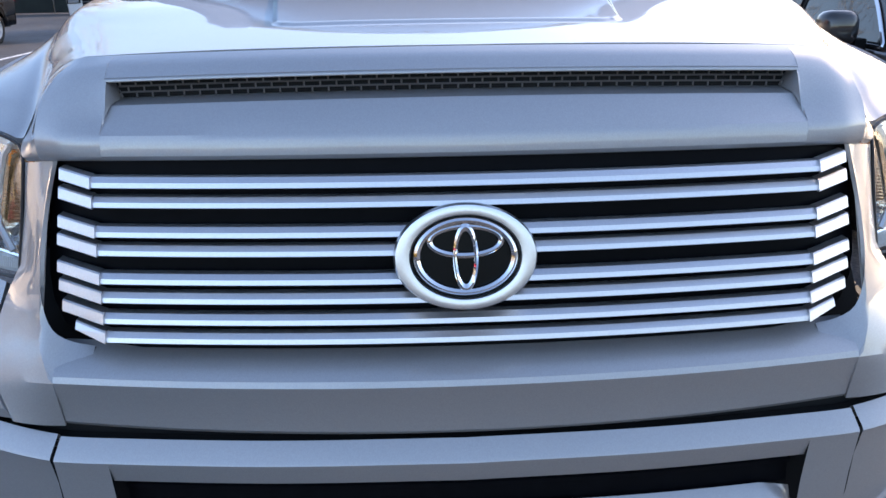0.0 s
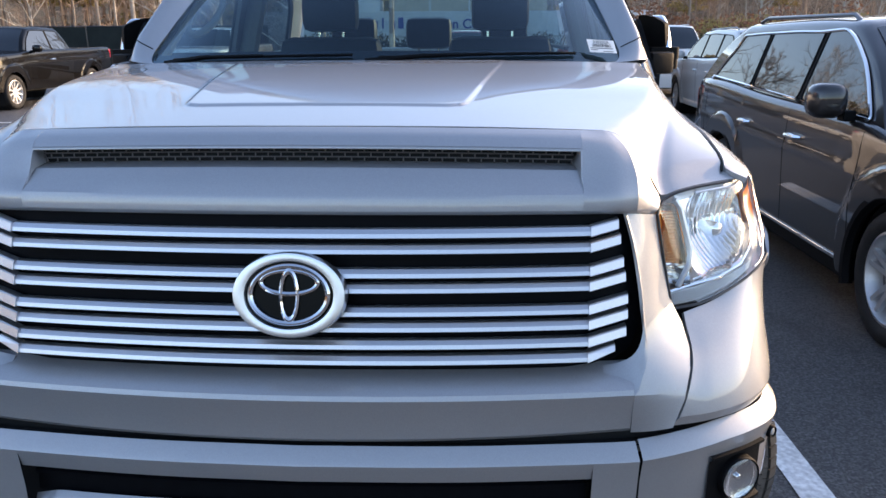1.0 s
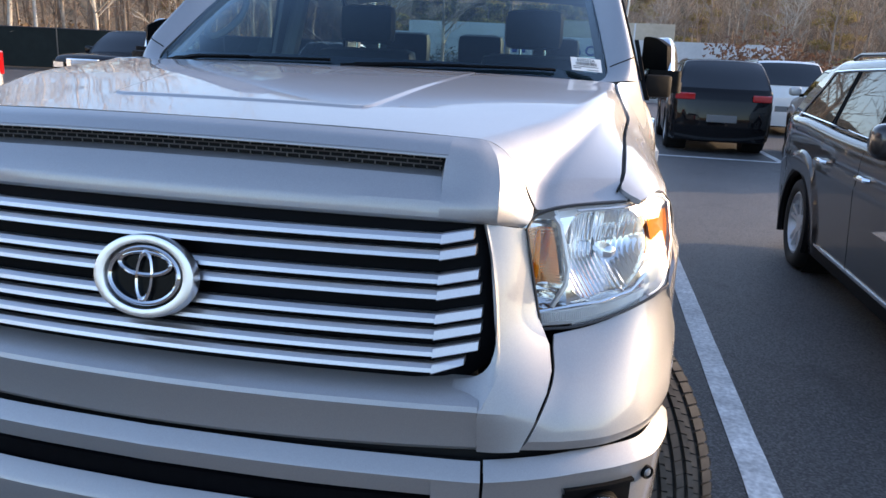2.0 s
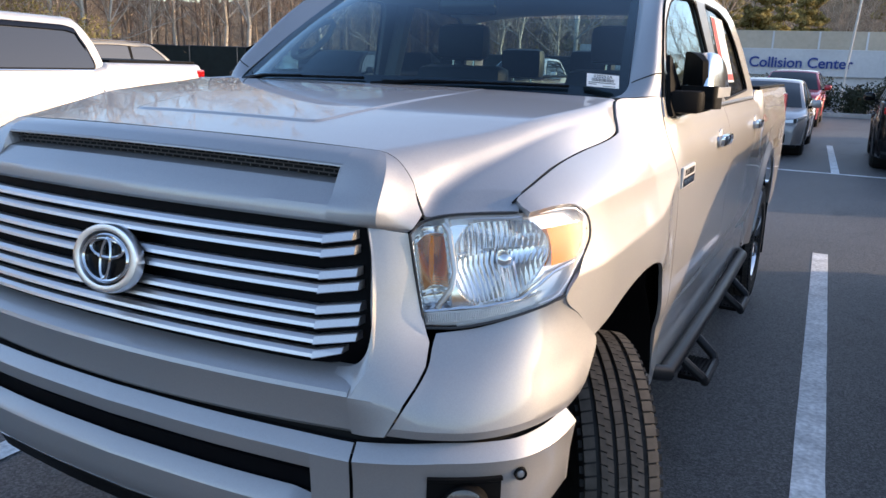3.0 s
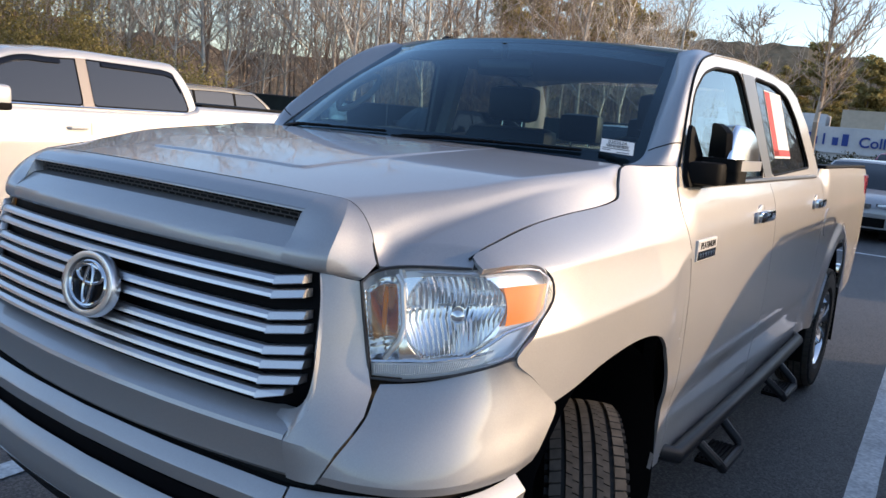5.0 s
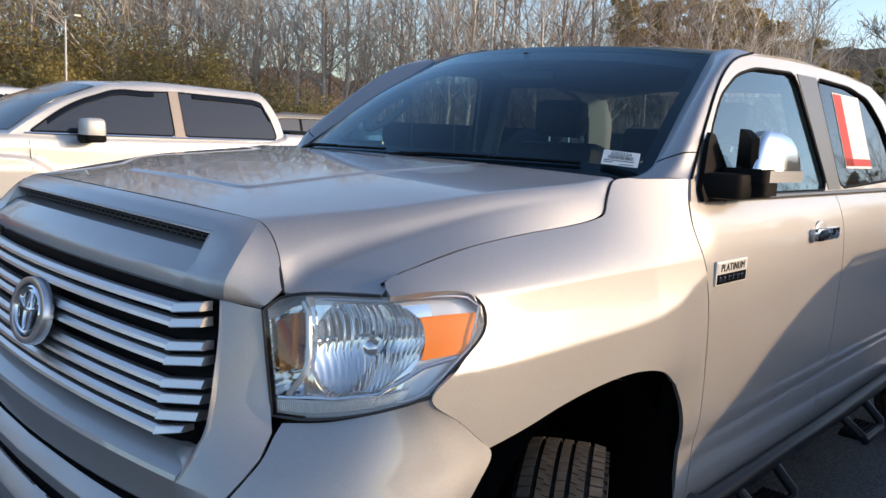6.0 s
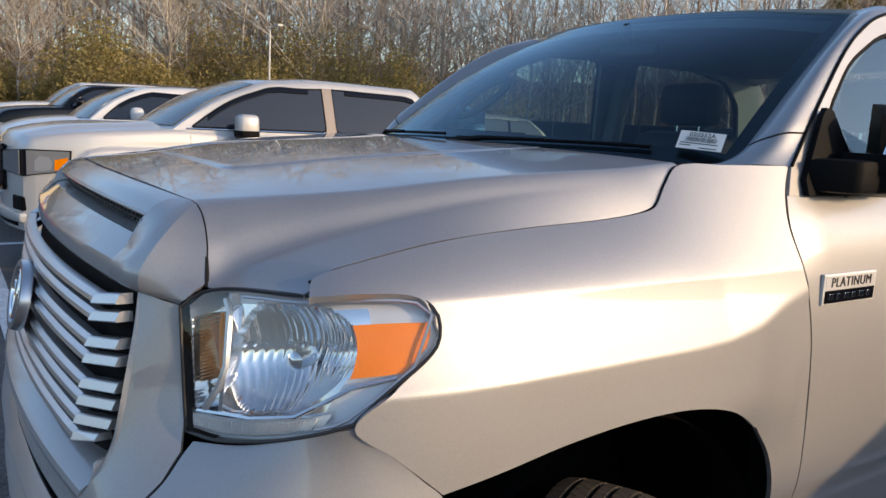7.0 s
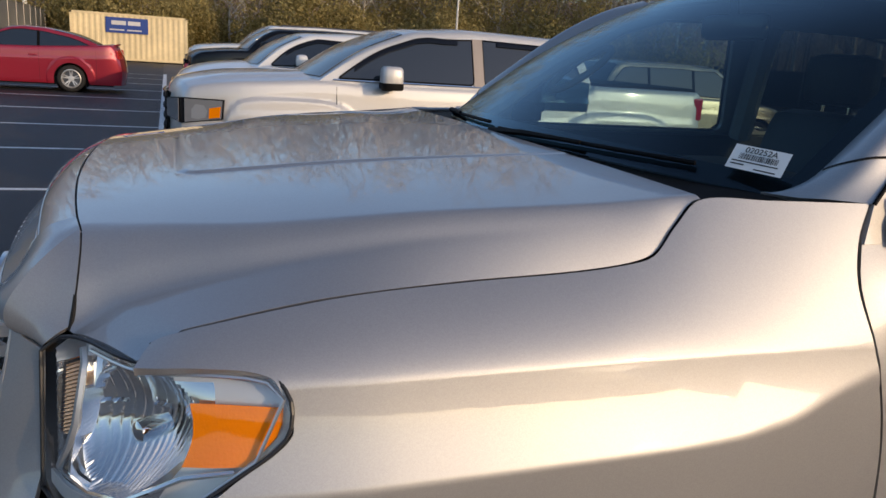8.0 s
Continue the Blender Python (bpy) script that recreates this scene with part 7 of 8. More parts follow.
def twig_cloud(n, h, w):
    """Fine twigs round a crown: thin blades that point up and out."""
    p = nrng.normal(0, 1, (n, 3)) * [w, w, h * 0.22] + [0, 0, h * 0.50]
    p[:, 2] = np.abs(p[:, 2])
    d = nrng.normal(0, 1, (n, 3)) * [0.7, 0.7, 0.6] + [0, 0, 0.7] + p * [0.5 / w, 0.5 / w, 0]
    d /= np.linalg.norm(d, axis=1, keepdims=True)
    b = np.cross(d, nrng.normal(0, 1, (n, 3)))
    b /= np.linalg.norm(b, axis=1, keepdims=True)
    ln = nrng.uniform(0.35, 1.1, (n, 1))
    v = np.stack([p - b * 0.014, p + b * 0.014, p + d * ln + b * 0.004, p + d * ln - b * 0.004], 1).reshape(-1, 3)
    return v, np.arange(4 * n).reshape(-1, 4)


twig_kinds = [twig_cloud(330, h, h * 0.14) for h in (13, 15, 11, 16, 9)]


def polar(az, d, cx=1.5, cy=0.0):
    return cx + d * math.sin(radians(az)), cy + d * math.cos(radians(az))


def lot_edge(az):
    """Distance of the wood's edge by bearing."""
    return curve([(-180, 70), (-110, 62), (-92, 64), (-75, 60), (-60, 55), (-48, 50), (-36, 46), (-26, 50), (-18, 68), (-10, 95), (10, 85), (30, 70), (60, 75), (120, 90), (180, 70)], az)


trees, pale, fine_twigs = [], [], []
az = -128.0
while az < 34:
    for row in range(6):
        a = az + rng.uniform(-0.7, 0.7)
        d = lot_edge(a) + 2 + row * 6.5 + rng.uniform(-2.5, 2.5)
        if -17 < a < 22 and row < 2 and rng.random() < 0.8:
            continue
        x, y = polar(a, d)
        light = row == 0 and rng.random() < 0.5
        piece = placed(rng.choice(pale_kinds if light else (kinds if row < 3 else far_kinds)), x, y, rng.uniform(0, math.tau), rng.uniform(0.75, 1.15) * (1.2 if a < -56 else 0.62 if -18 < a < 2 else 1.0))
        (pale if light else trees).append(piece)
        if row > 3:
            continue
        fine_twigs.append(placed(rng.choice(twig_kinds), x, y, rng.uniform(0, math.tau), rng.uniform(0.8, 1.1)))
    az += 1.6 * 50 / lot_edge(az)
az = 48.0
while az < 232:
    b = az if az <= 180 else az - 360
    x, y = polar(b, lot_edge(b) + rng.uniform(0, 12))
    if 34 < b < 82:
        az += 3.2
        continue
    trees.append(placed(rng.choice(kinds), x, y, rng.uniform(0, math.tau), rng.uniform(0.7, 1.0)))
    az += 3.2
stand = random.Random(29)
for a, d, size in ((-91.9, 56, 0.95), (-85.6, 58, 1.05), (-84.6, 59, 0.9), (-76.4, 57, 1.1), (-75.3, 58, 1.0), (-66.8, 55, 1.15), (-64.5, 56, 0.9), (-59.2, 54, 1.1), (-71.5, 58, 1.0)):
    pale.append(placed(stand.choice(pale_kinds), *polar(a, d), stand.uniform(0, math.tau), size))
joined("woods", trees, BARK, "bare brown winter woods beyond the car park", "woods")
joined("fine_twigs", fine_twigs, TWIG, "fine brown twigs of the bare woods", "twigs")
joined("pale_trees", pale, PALE_BARK, "pale-barked bare trees along the edge of the woods", "woods")

# evergreens and undergrowth at the wood's edge
green = []
az = -126.0
while az < 45:
    d = lot_edge(az)
    if rng.random() < (0.72 if az < -58 else 0.5) and not -52 < az < 4:
        x, y = polar(az + rng.uniform(-1, 1), d - 3.0 + rng.uniform(-1.5, 2))
        h = rng.uniform(1.6, 5.2) * rng.uniform(0.6, 1.0) if az < -58 else rng.uniform(1.2, 3.8) if az < -50 else rng.uniform(0.7, 1.6)
        green.append(placed(leaf_cloud(nrng, 7000, rng.uniform(2.2, 4.2), rng.uniform(1.8, 3.0), h, 0.105, 26), x, y, 0, 1.0))
    az += 1.8
joined("evergreen_shrubs", green, EVERGREEN, "olive evergreen shrubs in front of the woods", "shrubs")
def evergreen(az, d, r, h, seed):
    """A round evergreen that stands free at the wood's edge."""
    own = np.random.default_rng(seed)
    t = thing("evergreen_tree", "round olive evergreen at the edge of the woods", "tree", pose(*polar(az, d), 0), group="round evergreens")
    v, f = leaf_cloud(own, 9000, r, r * 0.9, h / 1.9, 0.12, 30)
    raw("crown", v.tolist(), f.tolist(), EVERGREEN, t, fix=False)
    v, f = branch_mesh([(Vector((0, 0, -0.2)), Vector((0, 0, h * 0.7)), 0.16, 0.05)] + [(Vector((0, 0, h * q)), Vector((r * 0.6 * math.cos(k * 2.2), r * 0.6 * math.sin(k * 2.2), h * (q + 0.25))), 0.07, 0.02) for k, q in enumerate((0.15, 0.25, 0.35, 0.45, 0.5))], 6)
    raw("trunk", [tuple(p) for p in v], [tuple(q) for q in f], BARK, t, fix=False)


for k, (az, d, r, h) in enumerate(((-92.5, 55, 3.6, 6.4), (-95.5, 57, 3.0, 5.4), (-88.5, 56, 2.6, 4.6), (-80.2, 53, 3.3, 6.4), (-77.6, 54, 2.4, 4.4), (-83.0, 56, 2.2, 3.8), (-70.2, 52, 1.5, 4.3), (-72.6, 53, 1.6, 3.2))):
    evergreen(az, d, r, h, 40 + k)
litter = []
az = -128.0
while az < 48:
    d = lot_edge(az)
    for k in range(2):
        x, y = polar(az + rng.uniform(-0.6, 0.6), d + rng.uniform(0, 14))
        litter.append(placed(leaf_cloud(nrng, 260, 1.8, 1.8, rng.uniform(0.5, 1.5), 0.16, 6), x, y, 0, 1.0))
    az += 1.6
joined("undergrowth", litter, DRY_LEAF, "dry brown undergrowth below the bare trees", "undergrowth")
pines, pine_trunks = [], []
more = random.Random(3)
for a, d, h in [(more.uniform(-26, -2), more.uniform(70, 95), more.uniform(7, 11)) for _ in range(22)] + [*((-27, 74, 15), (-24.5, 78, 17), (-22, 80, 14), (-29.5, 70, 14), (-20, 84, 12), (-31.5, 66, 13), (-8, 120, 13), (-4, 118, 14), (1, 112, 13), (5, 116, 15), (9, 108, 14), (13, 104, 15), (-12, 122, 12), (18, 98, 14), (-25.7, 70, 16), (-23.2, 73, 15), (-28.2, 66, 13), (-21, 77, 13), (-30.6, 62, 12))]:
    x, y = polar(a, d)
    for k in range(11):
        t = 0.34 + 0.62 * k / 10 + rng.uniform(-0.04, 0.04)
        w = h * rng.uniform(0.09, 0.15) * (1.25 - 0.6 * t)
        v, f = leaf_cloud(nrng, 420, w, w, h * 0.045, 0.20, 8)
        out = h * 0.13 * (1.25 - t)
        pines.append((v + np.array([x + rng.uniform(-out, out), y + rng.uniform(-out, out), h * t - h * 0.04]), f))
    pine_trunks.append(placed(branch_mesh([(Vector((0, 0, -0.2)), Vector((0, 0, h * 0.9)), h * 0.014, h * 0.004)], 6), x, y, 0, 1.0))
joined("pine_crowns", pines, EVERGREEN, "dark green pines among the bare trees", "pines")


joined("pine_trunks", pine_trunks, BARK, "straight brown trunks of the pines", "pines")


# far wooded rise that closes the view
def ridge(u, v):
    a = lerp(-180, 180, u)
    d = 120 + 20 * v
    top = curve([(-180, 11), (-140, 11), (-120, 11), (-60, 11), (-34, 12), (-24, 17), (-14, 17), (-5, 16.5), (20, 16), (40, 8), (180, 11)], a) + 3.5 * noise.noise((a * 0.09, 0.3, 0)) + 1.6 * noise.noise((a * 0.6, 2, 0))
    x, y = polar(a, d)
    return (x, y, top * v * (1 if v < 1 else 1) - 0.3)


RIDGE = material("far_woods", (0.23, 0.165, 0.10), 1.0, vary=0.45, scale=0.5, stain=0.35, stain_scale=0.06, bump=0.8, bump_scale=0.4)
tagged(surface("backdrop", ridge, span(0, 1, 361), (0, 0.5, 1.0), RIDGE), "far brown wooded rise", "hill", kind="structure")
EARTH = material("leaf_litter_earth", (0.17, 0.12, 0.08), 0.95, vary=0.4, scale=3, stain=0.3, stain_scale=0.3, bump=0.03, bump_scale=8)
tagged(surface("verge", lambda a, q: (*polar(a, lot_edge(a) * (1 if q == 0 else 1) - 4 + q * 150), 0.03 + q * 1.2), span(-135, 52, 120), (0, 0.1, 0.4, 1.0), EARTH), "leaf-strewn bare earth at the edge of the woods", "ground", kind="structure")


# dark screened fence
def fence_run(name, pts, h, mat, label, posts=2.6):
    f = thing(name, label, "fence")
    for (x0, y0), (x1, y1) in zip(pts, pts[1:]):
        a, b = Vector((x0, y0, 0)), Vector((x1, y1, 0))
        L_ = (b - a).length
        n = max(1, int(L_ / posts))
        d = (b - a).normalized()
        side_ = Vector((-d.y, d.x, 0)) * 0.012
        for k in range(n):
            p, q = a.lerp(b, k / n), a.lerp(b, (k + 1) / n)
            bm = bmesh.new()
            sag = 0.03 * noise.noise((k * 1.7, 0, 0))
            prism(bm, [p + side_ + Vector((0, 0, 0.06)), q + side_ + Vector((0, 0, 0.06)), q + side_ + Vector((0, 0, h - 0.02 + sag)), p + side_ + Vector((0, 0, h - 0.02))], side_ * 0.5)
            part("fence_screen", bm, mat, f)
            bm = bmesh.new()
            tube(bm, [p + Vector((0, 0, -0.1)), p + Vector((0, 0, h + 0.06))], 0.032, 8)
            part("fence_post", bm, DARK_ALLOY, f, smooth=True)
        bm = bmesh.new()
        tube(bm, [a + Vector((0, 0, h)), b + Vector((0, 0, h))], 0.022, 6)
        part("top_rail", bm, DARK_ALLOY, f)
    return f


SCREEN_GREEN = material("dark_green_screen", (0.010, 0.016, 0.014), 0.8, vary=0.3, scale=3, stain=0.2, stain_scale=0.6)
GALV = material("galvanised_mesh", (0.22, 0.23, 0.23), 0.5, 0.6, vary=0.3, scale=80)
fence_run("fence", [(-50, 24), (-38, 31), (-24, 35), (-10, 36.5)], 2.0, SCREEN_GREEN, "chain-link fence with dark green privacy screen")
fence_run("fence", [(-31.6, -5.5), (-72, -7.8)], 2.6, GALV, "grey galvanised mesh fence beside the container", 3.0)

# hedge in front of the repair building
hedge = [placed(leaf_cloud(nrng, 3000, 1.0, 0.8, 0.80, 0.06, 18), x + nrng.uniform(-0.3, 0.3), 34 + nrng.uniform(-0.3, 0.3), 0, 1.0) for x in np.arange(-7.5, 24, 1.25)]
joined("hedge", hedge, HEDGE, "dark green clipped hedge along the kerb", "hedge")
rus = [placed(leaf_cloud(nrng, 900, 2.4, 1.8, 1.5, 0.13, 9), x, y, 0, 1.0) for x, y in ((9.5, 40), (12.5, 41), (15.5, 40), (18.5, 42), (7.2, 42), (21, 41), (24, 42))]
joined("russet_shrubs", rus, RUSSET, "reddish-brown leafless shrubs", "shrubs")

# kerb along the far side
bm = bmesh.new()
box(bm, -9, 40, 32.4, 32.6, -0.05, 0.15, 0.02)
CONCRETE = material("pale_concrete", (0.42, 0.41, 0.39), 0.85, vary=0.15, scale=8, stain=0.2, stain_scale=1.0)
tagged(part("kerb", bm, CONCRETE), "pale concrete kerb below the hedge", "kerb", kind="structure")

# low white repair building with its lettered sign band
WALL_WHITE = material("white_render", (0.66, 0.66, 0.66), 0.8, vary=0.06, scale=6, stain=0.12, stain_scale=0.5)
WALL_BEIGE = material("beige_panel", (0.52, 0.44, 0.34), 0.8, vary=0.08, scale=4, stain=0.15, stain_scale=0.4)
SIGN_BLUE = material("sign_blue", (0.02, 0.06, 0.28), 0.5)
shop = thing("repair_building", "low white building with blue lettering on its sign band", "building", pose(0, 46, 0, 0, 0, 4))
for nm, b, mat in (("wall", (-13, 9.6, 0.2, 8, 0, 1.45), WALL_WHITE), ("sign_band", (-13.5, 10, 0, 0.35, 1.45, 2.85), WALL_WHITE), ("flat_roof", (-13, 9.6, 0.35, 9, 2.62, 2.80), CONCRETE), ("roof_box", (-5.2, 4.2, 2.5, 6, 2.80, 3.9), WALL_BEIGE), ("roof_box", (-12, -6.0, 2.8, 6, 2.80, 3.6), WALL_WHITE)):
    bm = bmesh.new()
    box(bm, *b, 0.02)
    part(nm, bm, mat, shop)
for x in (-3.0, -0.6, 1.8):
    bm = bmesh.new()
    box(bm, x, x + 0.10, 2.46, 2.50, 2.82, 3.88)
    part("panel_strip", bm, WALL_WHITE, shop)
fc = bpy.data.curves.new("sign_text", "FONT")
fc.body, fc.size, fc.extrude = "Collision Center", 0.76, 0.03
fc.offset = 0.012
fc.materials.append(SIGN_BLUE)
tx = new("sign_lettering", fc)
tx.parent = shop
tx.matrix_local = pose(-4.0, -0.04, 1.88, 90, 0, 0)
for k, (w, h) in enumerate(((0.5, 0.62), (0.38, 0.42), (0.40, 0.42), (0.40, 0.62), (0.26, 0.42), (0.12, 0.60), (0.36, 0.42), (0.38, 0.62))):
    bm = bmesh.new()
    x = -8.1 + k * 0.47
    box(bm, x, x + w * 0.8, -0.05, -0.01, 1.88, 1.88 + h)
    part("sign_bar", bm, SIGN_BLUE, shop)

# yellow-cream container with a plain blue board
CREAM = material("cream_steel", (0.78, 0.64, 0.38), 0.55, vary=0.06, scale=5, stain=0.15, stain_scale=0.8)
box_ = thing("shipping_container", "cream corrugated steel storage container with a blue board", "container", pose(-46.5, -1.6, 0, 0, 0, 0))
bm = bmesh.new()
verts, n = [], 84
for k in range(n + 1):
    y = -3.05 + 6.1 * k / n
    verts += [(0.03 * (1 if (k // 2) % 2 else 0), y, 0.12), (0.03 * (1 if (k // 2) % 2 else 0), y, 2.48)]
raw("corrugated_side", verts, grid_faces(n + 1, 2), CREAM, box_)
bm.free()
bm = bmesh.new()
box(bm, -2.44, -0.01, -3.05, 3.05, 0.1, 2.5)
part("container_body", bm, CREAM, box_)
for z in (0.08, 2.48):
    bm = bmesh.new()
    box(bm, -0.06, 0.05, -3.05, 3.05, z, z + 0.11)
    part("container_rail", bm, CREAM, box_)
for y in (-3.05, 2.93):
    bm = bmesh.new()
    box(bm, -0.06, 0.05, y, y + 0.12, 0.05, 2.59)
    part("corner_post", bm, CREAM, box_)
bm = bmesh.new()
box(bm, 0.05, 0.075, -1.25, 0.95, 1.55, 2.38)
board = part("board", bm, SIGN_BLUE, box_, "dark blue board")
for y0, y1, z0, z1 in ((-0.95, -0.2, 1.98, 2.20), (-0.10, 0.55, 1.98, 2.20), (-1.05, -0.30, 1.68, 1.75), (-0.15, 0.6, 1.68, 1.75)):
    bm = bmesh.new()
    box(bm, 0.075, 0.082, y0, y1, z0, z1)
    part("board_bar", bm, WALL_WHITE, board)


# lamp posts
def lamp_post(x, y, h, r=0.07, lean=0.0):
    lp = thing("lamp_post", "pale grey steel car park lamp post", "lamp post", pose(x, y, 0, 0, lean, 0), group="car park lamp posts")
    bm = bmesh.new()
    tube(bm, [(0, 0, 0), (0, 0, h)], [r, r * 0.75], 10)
    part("post", bm, GALV_LIGHT, lp, smooth=True)
    bm = bmesh.new()
    tube(bm, [(0, 0, h - 0.1), (0.25, 0.1, h - 0.02), (0.55, 0.2, h)], 0.035, 8)
    part("arm", bm, GALV_LIGHT, lp, smooth=True)
    bm = bmesh.new()
    box(bm, 0.45, 1.05, 0.05, 0.38, h - 0.05, h + 0.07, 0.03)
    part("lamp_head", bm, GALV_LIGHT, lp)
    bm = bmesh.new()
    tube(bm, [(0, 0, 0), (0, 0, 0.5)], 0.22, 14)
    part("footing", bm, CONCRETE, lp, smooth=True)
    return lp


GALV_LIGHT = material("pale_grey_steel", (0.60, 0.60, 0.58), 0.5, 0.2, vary=0.06, scale=20)
lamp_post(*polar(-69.7, 46, 1.92, -0.15), 6.4)
lamp_post(*polar(-39.9, 50, 1.7, -1.18), 11.5, 0.10)
lamp_post(*polar(-38.2, 74, 1.7, -1.18), 9.0)
lamp_post(*polar(-0.9, 41, 1.45, -1.18), 8.5, 0.06, 4)
lamp_post(*polar(-98.4, 56, 1.84, 0.34), 5.6, 0.16)


# single bare trees in the planting strip
def bare_tree(x, y, h, seed, spread=0.5, pale_=False):
    r_ = random.Random(seed)
    t = thing("bare_tree", "leafless young tree in a planting strip", "tree", pose(x, y, 0), group="planting strip trees")
    seg = grow_tree(r_, h, spread, limbs=20, subs=7, twigs=5, first=0.28, fine=True, trunk_r=h * 0.014, droop=0.02)
    v, f = branch_mesh(seg[:9], 8)
    raw("trunk", [tuple(p) for p in v], [tuple(q) for q in f], PALE_BARK if pale_ else BARK, t, fix=False)
    v, f = branch_mesh(seg[9:], 4)
    raw("limb", [tuple(p) for p in v], [tuple(q) for q in f], PALE_BARK if pale_ else BARK, t, fix=False)


bare_tree(*polar(-9.6, 27, 1.7, -1.1), 7.2, 3, 0.55)
bare_tree(*polar(-18.6, 40, 1.7, -1.1), 9.5, 8, 0.45, True)
bare_tree(*polar(-14.0, 31, 1.7, -1.1), 6.0, 21, 0.5)

# ---- other parked vehicles ----
SUV_TOP = [(0, 0.62), (0.06, 0.80), (0.35, 0.96), (1.1, 1.07), (1.45, 1.11), (3.0, 1.14), (4.2, 1.18), (4.75, 1.17), (4.88, 0.95), (4.9, 0.6)]
SUV_CAB = [(1.20, 1.09), (2.02, 1.63), (4.05, 1.63), (4.74, 1.16)]
parked_car("suv", "dark brown sport utility vehicle with chrome window trim", pose(3.33, 1.62, 0, 0, 0, 1.0), 4.90, 1.885, (0.93, 3.73), 0.36, SUV_TOP,
                 SUV_CAB, BROWN_BLACK, "car", panes=(0.34, 0.66), rails=True, mirror_mat=BROWN_BLACK, mirror_size=1.18, mirror_at=0.36, chrome_grille=True, roof_w=0.74, window_trim=CHROME, cladding=BLACK_PLASTIC, arch_trim=BLACK_PLASTIC, spokes=5, quarter=0.30)
GMC_TOP = [(0, 1.08), (0.03, 1.19), (0.10, 1.25), (0.4, 1.30), (0.9, 1.34), (1.4, 1.37), (1.7, 1.36), (3.9, 1.38), (4.1, 1.42), (4.14, 1.455), (5.50, 1.45), (5.55, 1.42)]
GMC_CAB = [(1.26, 1.37), (2.24, 1.85), (3.96, 1.872), (4.14, 1.42)]
parked_car("pickup_truck", "pale silver crew-cab pickup truck with tan door pillars", pose(-6.27, 0.33, 0, 0, 0, 0), 5.55, 1.94, (1.05, 4.45), 0.40, GMC_TOP,
           GMC_CAB, LIGHT_SILVER, "truck", pickup=True, panes=(0.55,), lamp_z=1.03, lamp_h=0.12, amber=True, grille_z=(0.78, 1.16), pillar_mat=TAN_PILLAR, sill=0.42, cover=True, mirror_mat=LIGHT_SILVER, mirror_at=0.66, mirror_size=1.3, lip=0.035, flare=(0.70, 0.80), bow=0.20, bulge=0.03, visors=True, belt_trim=CHROME, fog=True)
parked_car("suv", "white sport utility vehicle with dark rain visors parked in the row", pose(-9.35, 0.42, 0, 0, 0, 0), 4.75, 1.94, (0.90, 3.75), 0.38, [(0, 0.85), (0.04, 1.12), (0.12, 1.20), (0.4, 1.29), (0.95, 1.35), (1.4, 1.36), (4.3, 1.38), (4.7, 1.36), (4.75, 1.2)],
           [(0.95, 1.36), (1.66, 1.78), (3.75, 1.79), (4.55, 1.38)], WHITE, "car", panes=(0.36, 0.72), lamp_z=1.03, lamp_h=0.10, amber=True, grille_z=(0.78, 1.10), pillar_mat=BLACK_PLASTIC, sill=0.36, bulge=0.02, fog=True, visors=True, mirror_at=0.55)
BIG_TOP = [(0, 0.80), (0.05, 1.05), (0.3, 1.16), (1.3, 1.22), (1.6, 1.25), (3.7, 1.27), (3.8, 1.26), (5.6, 1.28), (5.7, 1.25)]
TALL_TOP = [(0, 1.00), (0.05, 1.28), (0.3, 1.40), (1.1, 1.47), (1.5, 1.48), (4.9, 1.50), (5.4, 1.48), (5.5, 1.2)]
parked_car("suv", "large black sport utility vehicle parked in the row", pose(-14.9, 0.66, 0, 0, 0, 0), 5.5, 2.0, (1.0, 4.4), 0.41, TALL_TOP,
           [(1.10, 1.48), (1.72, 1.89), (4.8, 1.90), (5.35, 1.50)], BLACK_PAINT, "car", panes=(0.33, 0.66), lamp_z=1.08, grille_z=(0.85, 1.22), sill=0.42, chrome_grille=True)
parked_car("suv", "long white sport utility vehicle parked in the row", pose(-17.9, 0.76, 0, 0, 0, 0), 5.5, 2.0, (0.95, 4.2), 0.41, [(y, z + 0.07) for y, z in TALL_TOP],
           [(1.25, 1.55), (1.90, 2.00), (4.9, 2.02), (5.40, 1.55)], WHITE, "car", panes=(0.33, 0.66), rails=True, lamp_z=1.12, grille_z=(0.9, 1.25), sill=0.40)
parked_car("pickup_truck", "black older pickup truck with a chrome-ringed grille", pose(-11.0, 14.7, 0, 0, 0, 0), 5.70, 2.0, (0.95, 4.45), 0.38, BIG_TOP,
           [(1.45, 1.20), (2.05, 1.74), (3.3, 1.75), (3.6, 1.24)], BLACK_PAINT, "truck", pickup=True, panes=(0.60,), lamp_z=0.95, grille_z=(0.82, 1.10), sill=0.40, chrome_grille=True, grille_mat=CHROME)
parked_car("pickup_truck", "white pickup truck behind the black one", pose(-8.0, 20.5, 0, 0, 0, 0), 5.70, 2.0, (0.95, 4.45), 0.38, BIG_TOP,
           [(1.45, 1.20), (2.05, 1.74), (3.3, 1.75), (3.6, 1.24)], WHITE, "truck", pickup=True, panes=(0.60,), lamp_z=0.95, grille_z=(0.82, 1.10), sill=0.40)
SUV2_TOP = [(0, 0.66), (0.06, 0.86), (0.35, 1.00), (1.1, 1.10), (1.45, 1.14), (3.0, 1.16), (4.2, 1.17), (4.7, 1.15), (4.8, 0.9)]
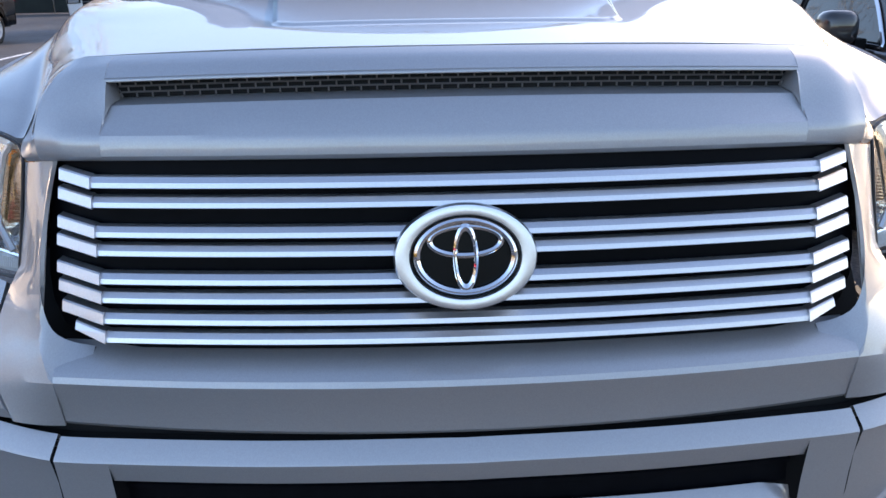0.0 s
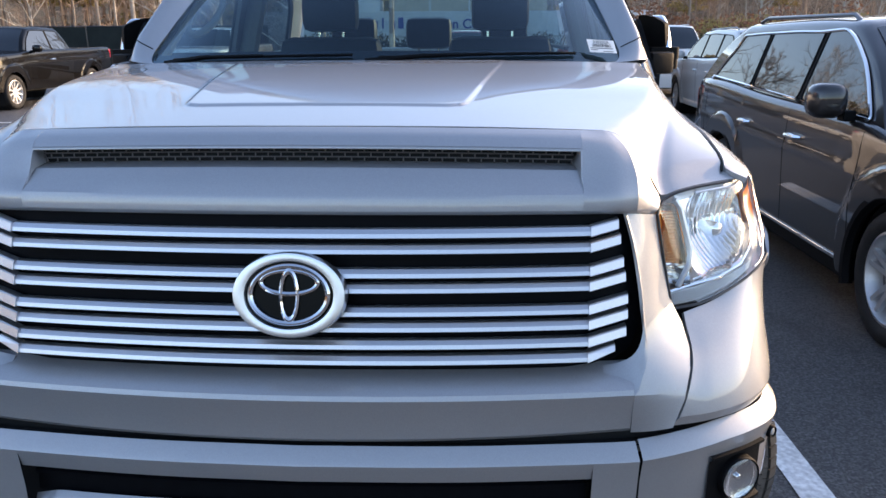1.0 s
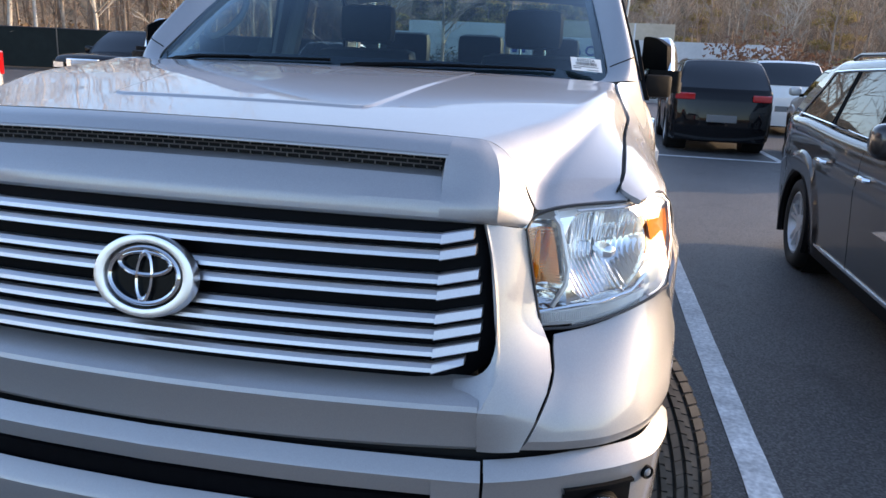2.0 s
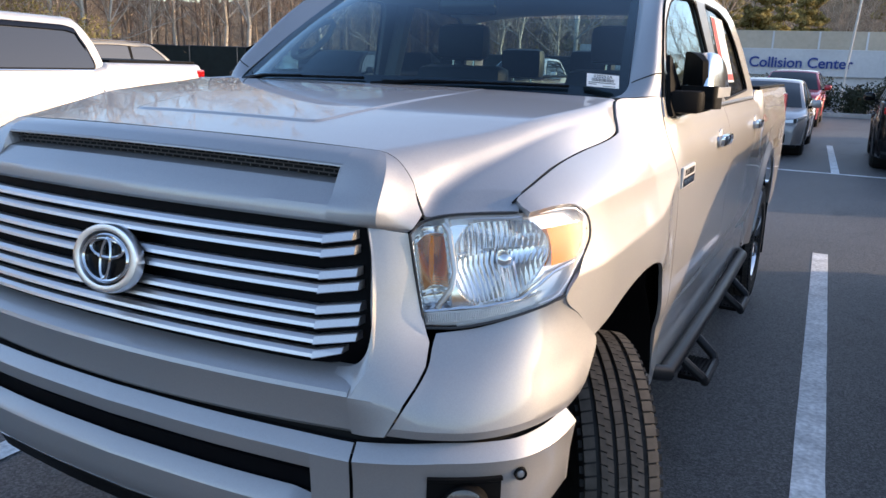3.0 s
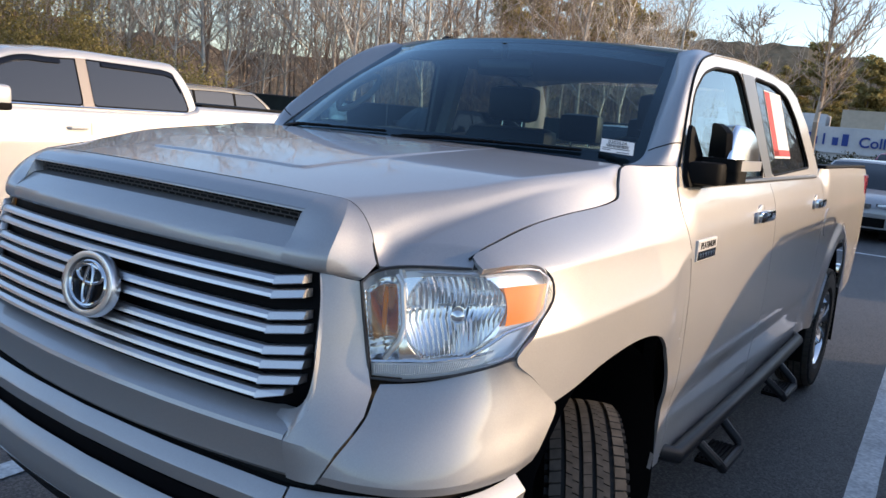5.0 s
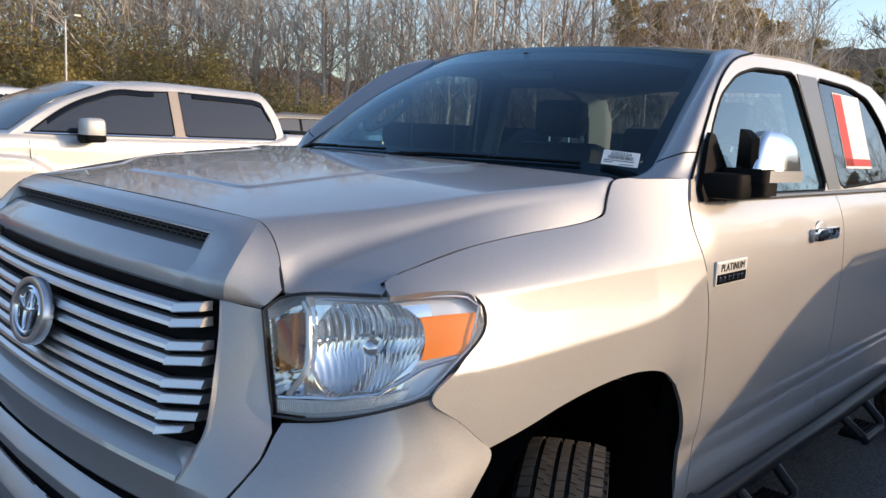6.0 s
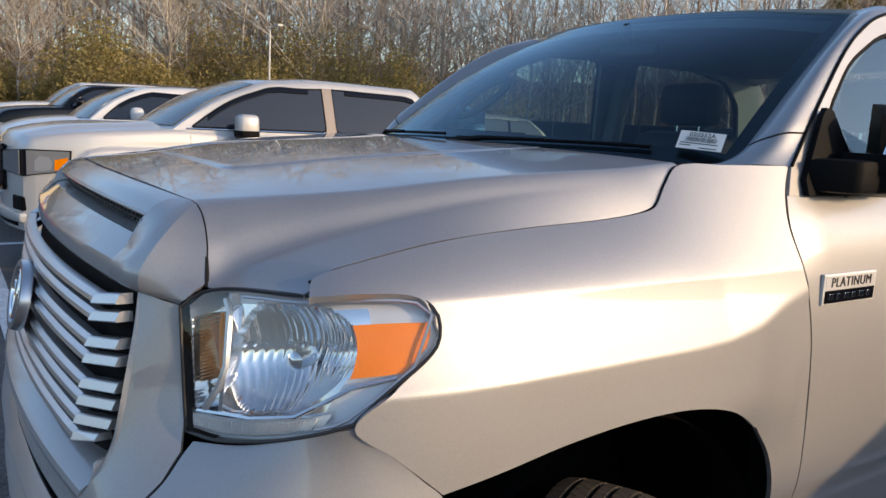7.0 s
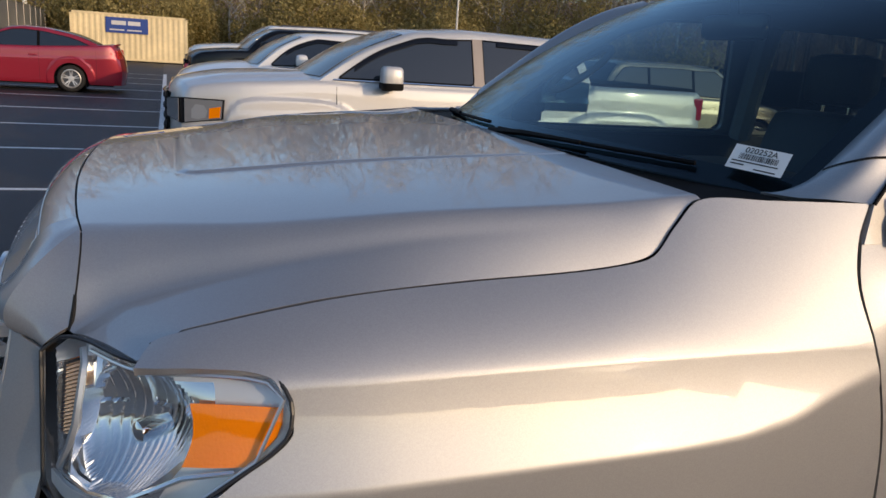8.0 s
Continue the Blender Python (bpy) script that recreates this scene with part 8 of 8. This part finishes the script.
parked_car("suv", "beige sport utility vehicle with roof rails", pose(-12.5, 12.9, 0, 0, 0, 180), 4.8, 1.88, (0.9, 3.65), 0.37, SUV2_TOP,
           [(1.25, 1.13), (1.9, 1.72), (4.2, 1.74), (4.68, 1.16)], BEIGE_PAINT, "car", panes=(0.36, 0.70), rails=True)
parked_car("suv", "white sport utility vehicle beside the screened fence", pose(-16.0, 14.2, 0, 0, 0, 180), 4.8, 1.88, (0.9, 3.65), 0.37, SUV2_TOP,
           [(1.25, 1.13), (1.9, 1.66), (4.2, 1.68), (4.68, 1.16)], WHITE, "car", panes=(0.36, 0.70), rails=True)
parked_car("suv", "black sport utility vehicle with red tail lamps", pose(2.75, 18.2, 0, 0, 0, 180), 4.6, 1.85, (0.9, 3.59), 0.36, [(y * 4.6 / 4.9, z) for y, z in SUV_TOP],
           [(1.2, 1.08), (1.95, 1.62), (3.9, 1.64), (4.45, 1.12)], BLACK_PAINT, "car", panes=(0.36, 0.68), rails=True, tail_h=0.10, tail_bow=0.14)
parked_car("suv", "white sport utility vehicle seen from behind", pose(4.85, 23.6, 0, 0, 0, 180), 4.8, 1.95, (0.9, 3.65), 0.37, SUV2_TOP,
           [(1.25, 1.13), (1.9, 1.70), (4.2, 1.72), (4.68, 1.16)], WHITE, "car", panes=(0.36, 0.70), rails=True, tail_h=0.10, tail_bow=0.14)
parked_car("suv", "silver sport utility vehicle parked askew from the row", pose(5.1, 15.9, 0, 0, 0, 180), 4.6, 1.85, (0.9, 3.55), 0.35, [(y * 4.6 / 4.9, z) for y, z in SUV_TOP],
           [(1.2, 1.08), (1.95, 1.58), (3.9, 1.60), (4.45, 1.12)], LIGHT_SILVER, "car", panes=(0.36, 0.68), rails=True)
SEDAN_TOP = [(0, 0.50), (0.05, 0.62), (0.35, 0.76), (1.0, 0.87), (1.45, 0.92), (2.6, 0.95), (3.8, 1.00), (4.6, 1.02), (4.75, 0.95), (4.84, 0.7)]
SEDAN_CAB = [(1.15, 0.89), (2.05, 1.40), (3.1, 1.41), (4.25, 1.01)]
parked_car("sedan", "silver sedan with dark lower grille", pose(-0.22, 14.9, 0, 0, 0, 0), 4.84, 1.83, (0.95, 3.74), 0.33, SEDAN_TOP, SEDAN_CAB, SILVER, "car",
           panes=(0.48,), sill=0.22, lamp_z=0.69, lamp_h=0.055, grille_z=(0.62, 0.69), slot=0.17, swept=True)
parked_car("suv", "red sport utility vehicle behind the silver sedan", pose(-0.35, 24.5, 0, 0, 0, 0), 4.6, 1.85, (0.9, 3.55), 0.36, [(y * 4.6 / 4.9, z) for y, z in SUV_TOP],
           [(1.2, 1.08), (1.95, 1.62), (3.9, 1.64), (4.45, 1.12)], RED_PAINT, "car", panes=(0.36, 0.68))
parked_car("sedan", "red sedan with silver alloy wheels", pose(-22.2, -5.55, 0, 0, 0, 0), 4.84, 1.83, (0.95, 3.47), 0.355, [(y, z * 1.07 + 0.14 * min(1, y / 1.5) + 0.05 * max(0, min(1, y - 3.4))) for y, z in SEDAN_TOP], [(1.15, 1.10), (2.05, 1.585), (3.0, 1.60), (4.30, 1.25)], RED_PAINT, "car",
           panes=(0.48,), sill=0.22, lamp_z=0.69, lamp_h=0.055, grille_z=(0.62, 0.69), slot=0.17, swept=True, spokes=5, spoiler=True, tail_bow=0.16, tail_lean=0.13)
